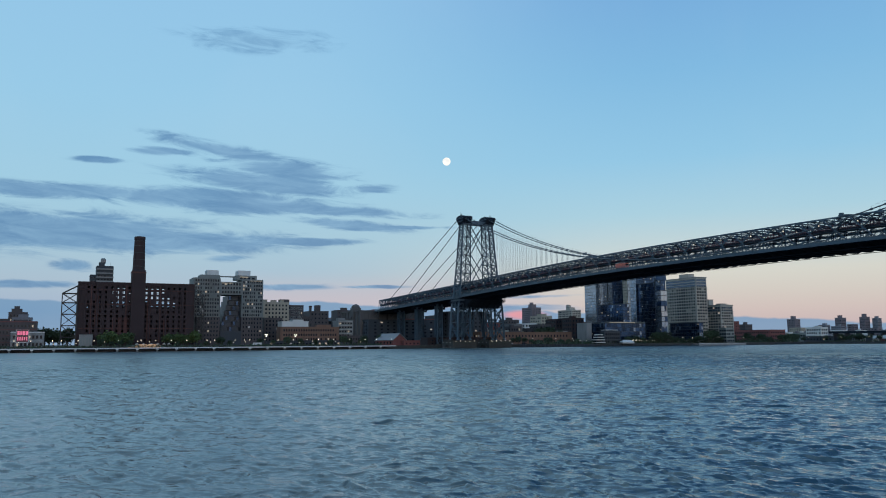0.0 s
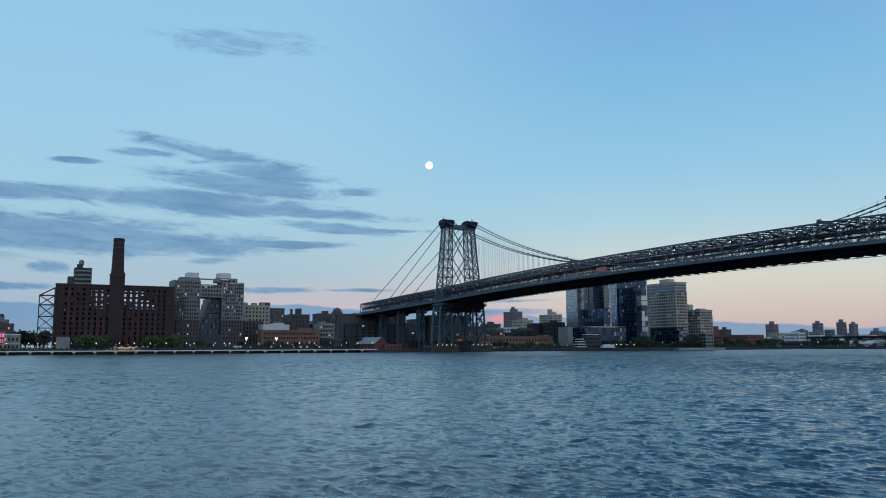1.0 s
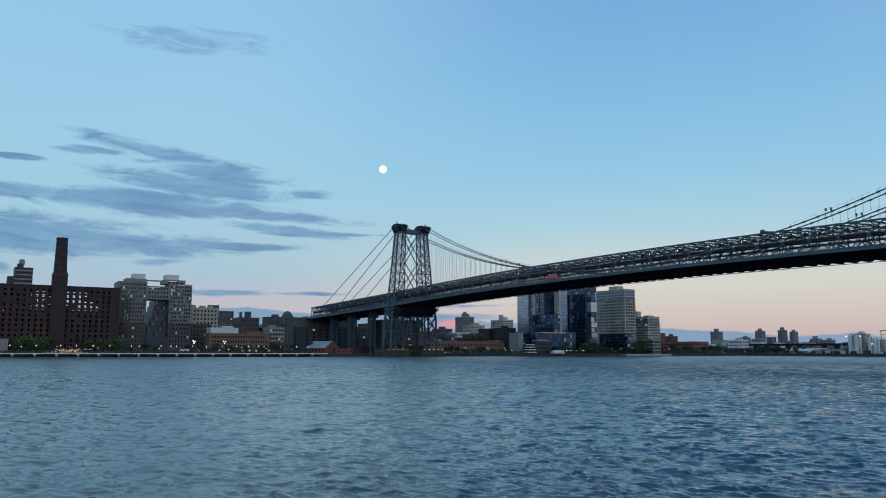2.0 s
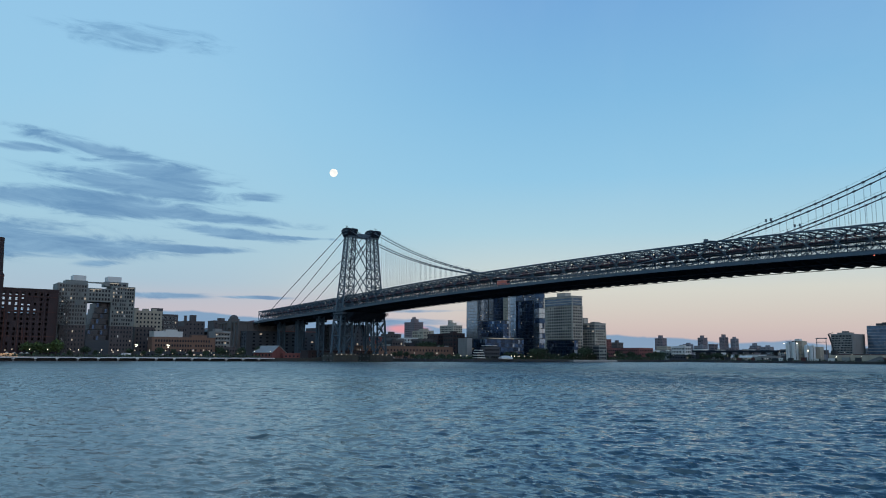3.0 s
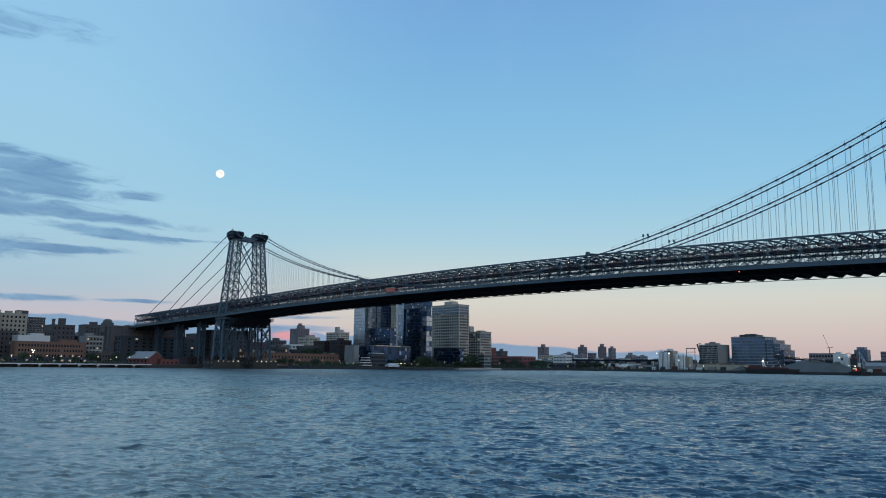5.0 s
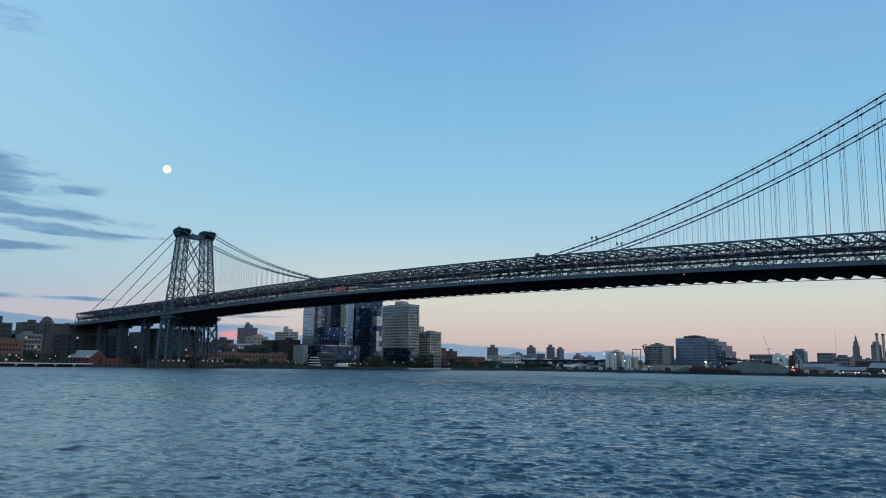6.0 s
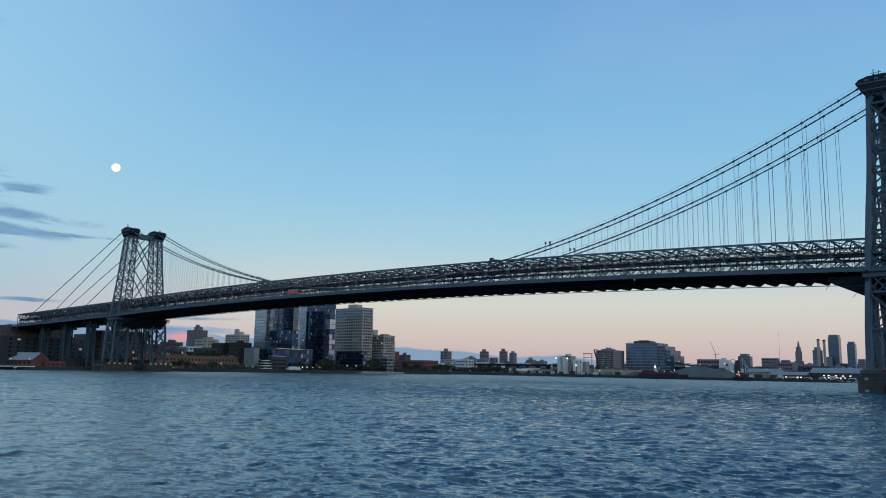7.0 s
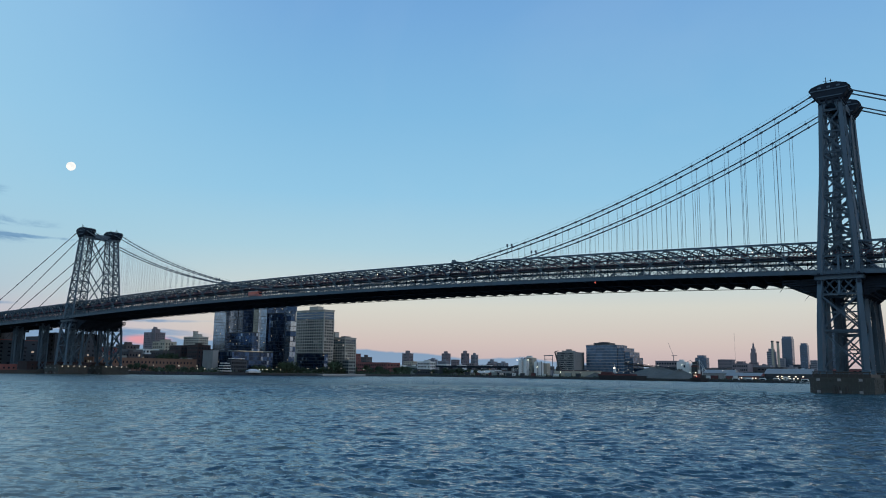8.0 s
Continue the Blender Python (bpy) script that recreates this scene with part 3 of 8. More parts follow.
def leg_y(z, outer):
    if z < 38.6:      # below the deck the legs stand nearly upright
        return 20.6 - 1.3 * (z - 7) / 31.6 if outer else 9.9 - 1.0 * (z - 7) / 31.6
    return 18.0 - 4.9 * (z - 38.6) / 59.4 if outer else 8.7 - 2.3 * (z - 38.6) / 59.4


def tower(xc):
    # the girder across both legs at the deck, which holds the rest
    g = Shell()
    for sx in (-1, 1):
        x = xc + sx * 5.9
        g.beam((x, -leg_y(37, True), 37.3), (x, leg_y(37, True), 37.3), 0.9, 3.6, STEEL_DARK)
        g.beam((x, -8.5, 34.9), (x, 8.5, 34.9), 0.6, 0.9, STEEL_DARK)
    t = part("tower", g, bridge, "tall riveted lattice tower with two leaning legs")
    # portal arch under the deck: curved plated ribs from the pier to a crown below the girder, with hangers over them
    bow = [(8.4 * math.cos(math.pi * k / 12), 9.0 + 23.0 * math.sin(math.pi * k / 12)) for k in range(13)]
    for sx in (-1, 1):
        x = xc + sx * 6.2
        for (y0, z0), (y1, z1) in zip(bow, bow[1:]):
            stick("arch_rib", (x, y0, z0), (x, y1, z1), 0.9, 1.3, STEEL, t)
        for y, z in bow[2:-2]:
            stick("arch_hanger", (x, y, 35.5), (x, y, z), 0.4, 0.4, STEEL_DARK, t)
        for (y0, z0), (y1, z1) in zip(bow[1:-2], bow[2:-1]):
            stick("arch_lattice", (x, y0, z0), (x, y1, 35.2), 0.3, 0.3, STEEL_DARK, t)
    for side in (-1, 1):
        def corner(z, sx, outer):
            return Vector((xc + sx * leg_half_x(z), side * leg_y(z, outer), z))
        for sx in (-1, 1):
            for outer in (True, False):
                foot = corner(7.6, sx, outer)
                run = [Vector((foot.x, foot.y, 5.6)), Vector((foot.x, foot.y, 7.4))] + [corner(z, sx, outer) for z in LEVELS] + [corner(99.2, sx, outer)]
                col = Shell().tube(run, [1.9, 1.7] + [(1.3 if z < 30 else 1.05 if z < 60 else 0.95) * (1.0 if outer or z < 38 else 0.7) for z in LEVELS] + [1.0], STEEL, 4, turn=math.pi / 4)
                line_z, line_y = [p.z for p in run], [p.y for p in run]
                col.v = [(x, yr + (y - yr) * 0.6, z) for x, y, z in col.v for yr in (float(np.interp(z, line_z, line_y)),)]   # plate columns, shallower than broad
                part("column", col, t)
        faces = [((-1, True), (1, True)), ((-1, False), (1, False)), ((-1, True), (-1, False)), ((1, True), (1, False))]
        for i, (a, b) in enumerate(zip(LEVELS, LEVELS[1:])):
            for (p, q) in faces:
                pa, qa, pb, qb = corner(a, *p), corner(a, *q), corner(b, *p), corner(b, *q)
                broad = p[1] == q[1]
                stick("strut", pb, qb, 0.65 if broad or b < 40 else 0.5, 0.7 if broad or b < 40 else 0.5, STEEL, t)
                if b == 38.6 or (a == 38.6 and broad):   # close lattice below and at the deck
                    ma, mb = (pa + qa) / 2, (pb + qb) / 2
                    stick("strut", ma, mb, 0.7, 0.7, STEEL, t)
                    for s0, s1, e0, e1 in ((pa, ma, pb, mb), (ma, qa, mb, qb)):
                        stick("brace", s0, e1, 0.4, 0.4, STEEL, t)
                        stick("brace", s1, e0, 0.4, 0.4, STEEL, t)
                        if b == 38.6 and broad:
                            for u0, u1 in (((s0 + s1) / 2, (s0 + e0) / 2), ((s0 + e0) / 2, (e0 + e1) / 2), ((e0 + e1) / 2, (s1 + e1) / 2), ((s1 + e1) / 2, (s0 + s1) / 2)):
                                stick("brace", u0, u1, 0.3, 0.3, STEEL, t)
                else:
                    w = (0.6 if b < 40 else 0.5) if p[1] and q[1] else 0.36 if broad else 0.58 if b < 40 else 0.44
                    stick("brace", pa, qb, w, w, STEEL, t)
                    stick("brace", qa, pb, w, w, STEEL, t)
                    if b < 33 and p[1] and q[1]:      # a light strut through the crossing
                        stick("strut", (pa + pb) / 2, (qa + qb) / 2, 0.4, 0.4, STEEL, t)
        # a plated collar with a work gallery where the leg meets the deck
        collar = Shell()
        yo, yi = leg_y(38.6, True) + 0.9, leg_y(38.6, False) - 0.9
        lo, hi = sorted((side * yo, side * yi))
        collar.box(xc - 7.2, xc + 7.2, lo - 0.5, lo + 0.2, 36.9, 38.2, STEEL).box(xc - 7.2, xc + 7.2, hi - 0.2, hi + 0.5, 36.9, 38.2, STEEL)
        collar.box(xc - 7.3, xc - 6.4, lo, hi, 36.9, 38.2, STEEL).box(xc + 6.4, xc + 7.3, lo, hi, 36.9, 38.2, STEEL)
        collar.box(xc - 7.9, xc + 7.9, lo - 1.4, lo - 0.3, 38.3, 38.5, STEEL_DARK)
        for k in range(9):
            collar.beam((xc - 7.8 + k * 1.95, lo - 1.35, 38.5), (xc - 7.8 + k * 1.95, lo - 1.35, 39.6), 0.1, 0.1, STEEL)
        for dz in (39.05, 39.6):
            collar.beam((xc - 7.8, lo - 1.35, dz), (xc + 7.8, lo - 1.35, dz), 0.08, 0.1, STEEL)
        part("collar", collar, t, "plated collar with a railed gallery")
        # brackets and arched head under the saddles
        head = Shell()
        yo, yi = side * 13.1, side * 6.4
        lo, hi = min(yo, yi), max(yo, yi)
        # plated arch between the columns, a cornice on brackets over it
        ring = [(2.15 * math.cos(math.pi * k / 8), 96.4 + 2.4 * math.sin(math.pi * k / 8)) for k in range(9)]
        for y in (yo, yi):
            for (xa, za), (xb, zb) in zip(ring, ring[1:]):
                head.beam((xc + xa, y, za + 0.3), (xc + xb, y, zb + 0.3), 0.6, 0.75, STEEL)
            head.box(xc - 2.6, xc - 1.5, y - 0.28, y + 0.28, 98.2, 99.2, STEEL).box(xc + 1.5, xc + 2.6, y - 0.28, y + 0.28, 98.2, 99.2, STEEL)
        for sx in (-1, 1):
            for (ya, za), (yb, zb) in (((lo, 96.4), (lo + 2, 98.6)), ((lo + 2, 98.6), (hi - 2, 98.6)), ((hi - 2, 98.6), (hi, 96.4))):
                head.beam((xc + sx * 2.9, ya, za), (xc + sx * 2.9, yb, zb), 0.5, 0.6, STEEL)
        head.box(xc - 3.5, xc + 3.5, lo - 0.6, hi + 0.6, 99.0, 99.5, STEEL)
        for k in range(-3, 4, 2):
            for y in (lo - 0.95, hi + 0.95):
                head.box(xc + k * 1.05 - 0.3, xc + k * 1.05 + 0.3, y - 0.4, y + 0.4, 98.5, 99.9, STEEL_DARK)
        head.box(xc - 3.9, xc + 3.9, lo - 0.9, hi + 0.9, 99.5, 99.9, STEEL_DARK)
        part("tower_head", head, t)
        for y in (side * 13.0, side * 8.0):
            cap = Shell()   # boat-shaped saddle housing with raised prow ends
            w = 1.5
            prof = [(-3.5, 99.9), (3.5, 99.9), (4.7, 100.9), (6.5, 103.6), (5.5, 104.7), (2.6, 105.6), (-2.6, 105.6), (-5.5, 104.7), (-6.5, 103.6), (-4.7, 100.9)]
            n, k0 = len(prof), 0
            for yy in (y - w, y + w):
                cap.v += [(xc + a, yy, b) for a, b in prof]
            cap.f += [tuple(range(n)), tuple(reversed(range(n, 2 * n)))] + [(i, i + n, (i + 1) % n + n, (i + 1) % n) for i in range(n)]
            cap.m += [cap.slot(STEEL_DARK)] * (n + 2)
            cap.beam((xc - 5.9, y - w - 0.1, 103.2), (xc + 5.9, y - w - 0.1, 103.2), 0.3, 0.35, STEEL)
            cap.beam((xc - 4.2, y - w - 0.1, 100.8), (xc + 4.2, y - w - 0.1, 100.8), 0.3, 0.3, STEEL)
            for q in (-3, 0, 3):
                cap.box(xc + q - 0.6, xc + q + 0.6, y - w - 0.14, y - w + 0.1, 103.9, 104.5, STEEL)
            part("saddle_housing", cap, t, "boat-shaped riveted saddle housing")
        mast = Shell()
        mast.tube([(xc - 1, side * 13, 105.3), (xc - 1, side * 13, 108.2)], 0.12, STEEL_DARK, 6)
        mast.tube([(xc + 0.6, side * 13, 105.3), (xc + 0.6, side * 13, 107.4)], 0.1, STEEL_DARK, 6)
        mast.beam((xc - 2, side * 13, 106.8), (xc + 1.4, side * 13, 106.8), 0.12, 0.12, STEEL_DARK)
        mast.box(xc - 1.4, xc - 0.6, side * 13 - 0.4, side * 13 + 0.4, 105.4, 106.2, STEEL_DARK)
        part("beacon_mast", mast, t)
    # brackets under the deck towards the spans
    rw = random.Random(int(xc))
    for toward in (-1, 1):
        z = deck_z(xc)
        for y in (-14.5, -10.5, -5, 0, 5, 10.5, 14.5):
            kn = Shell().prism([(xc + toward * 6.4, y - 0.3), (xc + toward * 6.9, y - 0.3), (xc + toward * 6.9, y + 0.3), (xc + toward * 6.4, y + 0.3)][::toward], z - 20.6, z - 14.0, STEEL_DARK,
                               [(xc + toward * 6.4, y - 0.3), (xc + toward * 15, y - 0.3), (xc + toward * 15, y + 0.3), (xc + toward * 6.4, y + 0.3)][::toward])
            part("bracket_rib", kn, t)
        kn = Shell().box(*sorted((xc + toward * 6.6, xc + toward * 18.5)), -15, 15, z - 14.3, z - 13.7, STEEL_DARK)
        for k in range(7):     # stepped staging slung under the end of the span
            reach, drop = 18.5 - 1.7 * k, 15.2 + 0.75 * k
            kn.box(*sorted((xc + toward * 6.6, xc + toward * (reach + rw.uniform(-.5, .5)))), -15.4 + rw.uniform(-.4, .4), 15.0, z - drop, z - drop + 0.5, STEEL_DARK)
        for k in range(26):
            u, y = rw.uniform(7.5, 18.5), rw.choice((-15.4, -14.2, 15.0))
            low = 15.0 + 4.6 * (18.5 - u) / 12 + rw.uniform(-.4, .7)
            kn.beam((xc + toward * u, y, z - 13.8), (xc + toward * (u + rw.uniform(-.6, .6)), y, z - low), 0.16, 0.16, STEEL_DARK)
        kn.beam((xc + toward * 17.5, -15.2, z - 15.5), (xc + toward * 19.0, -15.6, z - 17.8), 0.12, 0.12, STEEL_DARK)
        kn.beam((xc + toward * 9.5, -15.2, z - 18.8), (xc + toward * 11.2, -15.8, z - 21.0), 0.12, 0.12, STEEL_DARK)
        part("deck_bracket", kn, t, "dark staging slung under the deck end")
    # big crossed ties between the legs
    for za, zb in ((50.5, 74.0), (74.0, 97.0)):
        for sx in (-1, 1):
            ya, yb = leg_y(za, False), leg_y(zb, False)
            for s in (-1, 1):
                stick("cross_tie", (xc + sx * leg_half_x(za), -s * ya, za), (xc + sx * leg_half_x(zb), s * yb, zb), 0.55, 0.6, STEEL, t)
    top = Shell()
    for sx in (-1, 1):
        top.beam((xc + sx * 2.9, -6.6, 99.8), (xc + sx * 2.9, 6.6, 99.8), 0.6, 2.6, STEEL)
        for k in range(-3, 3):
            top.beam((xc + sx * 3.25, k * 2.0, 98.2), (xc + sx * 3.25, k * 2 + 2.0, 100.2), 0.15, 0.2, STEEL_DARK)
    top.box(xc - 3.1, xc + 3.1, -6.6, 6.6, 101.2, 101.6, STEEL)
    part("top_girder", top, t)
    return t


tower_east = tower(X_EAST)
tower_east.matrix_basis = Matrix.Diagonal((1, 1, 0.982, 1))
tower_west = tower(X_WEST)

# ---- masonry piers in the water, laid in courses ----
block_s = Shell()
block_s.prism([(-.49, -.5), (.49, -.5), (.49, .5), (-.49, .5)], -.47, .47, STONE, [(-.475, -.48), (.475, -.48), (.475, .48), (-.475, .48)])
block_me = block_s.mesh("stone_block")


def pier(xc, side, top):
    yc = side * 15.8
    hx, hy = 9.1, 10.6
    p = thing("bridge_pier", (xc, yc, 0), "weathered granite bridge pier standing in the river", "bridge pier", "bridge piers")
    core = Shell().box(-hx + 0.35, hx - 0.35, -hy + 0.35, hy - 0.35, -3, top - 0.1, STONE)
    part("core", core, p)
    rows = 5
    ch = top / rows
    for r in range(rows):
        n = 9
        if r % 2:
            b = part("stone_block", block_me, p)
            b.matrix_basis = Matrix.LocRotScale((-hx + hx / n / 2, -hy + 0.3, ch * (r + .5)), None, (hx / n, 0.7, ch))
            b = part("stone_block", block_me, p)
            b.matrix_basis = Matrix.LocRotScale((hx - 0.3, -hy + hy / n / 2, ch * (r + .5)), Euler((0, 0, radians(90))), (hy / n, 0.7, ch))
        for k in range(n):
            off = (k + (0.5 if r % 2 else 0.0)) / n
            w = 2 * hx / n
            for yy in (-hy + 0.3,):
                x = -hx + off * 2 * hx + w / 2
                ww = w
                if x + w / 2 > hx + 0.01:
                    ww, x = w / 2, hx - w / 4
                b = part("stone_block", block_me, p)
                b.matrix_basis = Matrix.LocRotScale((x, yy + random.uniform(-.05, .05), ch * (r + .5)), None, (ww, 0.7, ch))
            y = -hy + off * 2 * hy + w / 2
            if y + w / 2 <= hy + 0.01:
                b = part("stone_block", block_me, p)
                b.matrix_basis = Matrix.LocRotScale((hx - 0.3 + random.uniform(-.05, .05), y, ch * (r + .5)), Euler((0, 0, radians(90))), (w, 0.7, ch))
    coping = Shell().box(-hx - 0.25, hx + 0.25, -hy - 0.25, hy + 0.25, top - 0.1, top + 0.45, STONE)
    part("coping", coping, p)
    fender = Shell()   # dark timber grillage and low housings round the steel feet
    fender.box(-hx + 0.8, hx - 0.8, -hy + 0.8, hy - 0.8, top + 0.45, top + 1.5, TIMBER)
    for x in range(-8, 9, 2):
        fender.beam((x, -hy + 0.4, top + 0.5), (x, -hy + 0.4, top + 2.2), 0.3, 0.3, TIMBER)
    fender.beam((-8.4, -hy + 0.4, top + 2.1), (8.4, -hy + 0.4, top + 2.1), 0.25, 0.3, TIMBER)
    part("timber_platform", fender, p)
    anchors = Shell()
    for x in (-6.5, -0.5, 5.5):
        anchors.box(x - 0.5, x + 0.5, -hy - 0.5, -hy + 0.2, top - 0.7, top + 0.1, CONCRETE)
        anchors.box(x - 0.5, x + 0.5, -hy - 0.5, -hy + 0.2, 0.3, 1.1, CONCRETE)
    for x in (-2.2, -0.9, 1.4):
        anchors.box(x - 0.35, x + 0.35, -hy - 0.7, -hy, 0.2, 2.4, TIMBER)
    part("mooring_fittings", anchors, p)
    return p


for side in (-1, 1):
    pier(X_WEST, side, 4.7)
    pier(X_EAST, side, 4.7)
for side in (-1, 1):   # small red and white lamps along the pier edge
    lamps = Shell()
    for x in (-8, -4, 0, 4, 8):
        lamps.tube([(X_EAST + 9.5, side * 15.8 + x, 5.2), (X_EAST + 9.5, side * 15.8 + x, 5.75)], 0.22, LAMP, 6)
    solid("pier_lamps", lamps, "small warm lamps along the edge of the pier", "lamp")

# ---- trestles that carry the side spans ----
def trestle(x):
    t = thing("side_span_trestle", (x, 0, 0), "braced steel trestle under the side span", "trestle", "side span trestles")
    h = deck_z(x) - 14.0
    for side in (-1, 1):
        for sx in (-1.8, 1.8):
            for sy in (7.4, 12.2):
                stick("column", (sx, side * sy, 2.5), (sx, side * sy, h), 0.9, 0.9, STEEL, t)
        n = 5
        for i in range(n):
            a, b = 2.5 + (h - 2.5) * i / n, 2.5 + (h - 2.5) * (i + 1) / n
            for sx in (-1.8, 1.8):
                stick("brace", (sx, side * 7.4, a), (sx, side * 12.2, b), 0.5, 0.5, STEEL, t)
                stick("brace", (sx, side * 12.2, a), (sx, side * 7.4, b), 0.5, 0.5, STEEL, t)
                stick("strut", (sx, side * 7.4, b), (sx, side * 12.2, b), 0.55, 0.55, STEEL, t)
            for sy in (7.4, 12.2):
                stick("brace", (-1.8, side * sy, a), (1.8, side * sy, b), 0.5, 0.5, STEEL, t)
                stick("strut", (-1.8, side * sy, b), (1.8, side * sy, b), 0.55, 0.55, STEEL, t)
        base = Shell().prism([(-3.2, side * 9.8 - 4), (3.2, side * 9.8 - 4), (3.2, side * 9.8 + 4), (-3.2, side * 9.8 + 4)], -2.0, 3.4, STONE,
                             [(-2.8, side * 9.8 - 3.6), (2.8, side * 9.8 - 3.6), (2.8, side * 9.8 + 3.6), (-2.8, side * 9.8 + 3.6)])
        part("footing", base, t)
    part("cross_beam", Shell().box(-1.2, 1.2, -16, 16, h - 1.6, h, STEEL_DARK), t)
    return t


for x in (-300.0, -340.0, -378.0, 290.0):
    trestle(x)

# ---- small lamps along the footways, one red marker under the deck, a lorry on the carriageway ----
for i, a in enumerate(SIDE_E + SPAN_NODES + SIDE_W[:12]):
    if i % 3 == 0:
        for y in (-4.4, 4.6):
            lamp = Shell().tube([(a, y, deck_z(a) - 4.2), (a, y, deck_z(a) - 2.6)], 0.07, STEEL, 5).tube([(a, y, deck_z(a) - 2.75), (a, y, deck_z(a) - 2.35)], 0.2, LAMP, 6)
            part("footway_lamp", lamp, bridge, "small lit lamp on a short post")
part("red_marker_lamp", Shell().tube([(148.0, -17.9, deck_z(148) - 13.5), (148.0, -17.9, deck_z(148) - 13.2)], 0.13, RED_LAMP, 8), bridge, "small red marker light under the deck edge")
lx_ = -60.0
lorry = thing("box_lorry", (lx_, -14.4, deck_z(lx_) - 11.55), "orange box lorry on the outer carriageway", "lorry")
part("cargo_box", Shell().box(-3.6, 2.4, -1.25, 1.25, 1.0, 3.6, ORANGE).box(-3.7, 2.5, -1.3, 1.3, 3.5, 3.65, WHITE).box(-3.6, 3.6, -1.1, 1.1, 0.7, 1.0, HULL_BLACK), lorry)
part("cab", Shell().prism([(2.7, -1.2), (5.0, -1.2), (5.0, 1.2), (2.7, 1.2)], 0.7, 3.2, ORANGE, [(2.7, -1.15), (4.5, -1.15), (4.5, 1.15), (2.7, 1.15)]), lorry)
part("windscreen", Shell().box(4.62, 4.9, -1.0, 1.0, 1.9, 2.9, GLASS), lorry)
for wx in (-2.8, -1.7, 3.8):
    for wy in (-1.15, 1.15):
        part("wheel", Shell().tube([(wx, wy - .15, 0.5), (wx, wy + .15, 0.5)], 0.5, HULL_BLACK, 12), lorry)
# ================= water and land =================
LAND = 2.5

def water_material():
    m = bpy.data.materials.new("river_water")
    m.use_nodes = True
    n = Nodes(m.node_tree)
    out = n.add("ShaderNodeOutputMaterial")
    b = n.add("ShaderNodeBsdfPrincipled")
    n.link(b.outputs[0], out.inputs[0])
    co = n.add("ShaderNodeNewGeometry").outputs["Position"]
    b.inputs["IOR"].default_value = 1.68
    patches = n.noise(co, 0.012, 4.0, 0.6, 0.8)
    n.put(b.inputs["Base Color"], n.mix(n.span(patches, 0.35, 0.65), (0.021, 0.053, 0.066, 1), (0.027, 0.064, 0.077, 1)))
    mp = n.add("ShaderNodeMapping")
    n.link(co, mp.inputs[0])
    mp.inputs["Rotation"].default_value = (0, 0, radians(14))
    mp.inputs["Scale"].default_value = (0.45, 1.0, 1.0)
    ripple = n.noise(mp.outputs[0], 4.0, 4.0, 0.62, 0.4)
    chop = n.noise(mp.outputs[0], 1.3, 3.0, 0.5, 0.8)
    # the wind ruffles mid-river more finely than the lee of the near bank
    sep_ = n.add("ShaderNodeSeparateXYZ")
    n.link(co, sep_.inputs[0])
    open_water = n.math("SQRT", n.math("ADD", n.math("POWER", n.math("SUBTRACT", sep_.outputs[0], EYE[0]), 2.0), n.math("POWER", n.math("SUBTRACT", sep_.outputs[1], EYE[1]), 2.0)))
    n.put(b.inputs["Roughness"], n.span(open_water, 50.0, 300.0, 0.06, 0.28))
    # cat's paws: stretches where the wind roughens the ripples
    gust = n.span(n.noise(co, 0.02, 3.0, 0.5, 0.6), 0.35, 0.7, 0.6, 1.2)
    bp = n.add("ShaderNodeBump")
    bp.inputs["Distance"].default_value = 0.08
    n.put(bp.inputs["Strength"], n.math("MULTIPLY", gust, 0.45))
    n.put(bp.inputs["Height"], ripple)
    bp2 = n.add("ShaderNodeBump")
    n.put(bp2.inputs["Distance"], n.span(open_water, 70.0, 320.0, 0.45, 0.8))
    exposed = n.span(sep_.outputs[1], -320.0, 0.0, 0.05, 1.4)      # calmer upstream of the bridge, ruffled below it
    n.put(bp2.inputs["Strength"], n.math("MULTIPLY", n.math("MULTIPLY", gust, exposed), n.span(open_water, 70.0, 320.0, 0.75, 1.0)))
    n.put(bp2.inputs["Height"], chop)
    n.link(bp.outputs[0], bp2.inputs["Normal"])
    n.link(bp2.outputs[0], b.inputs["Normal"])
    return m


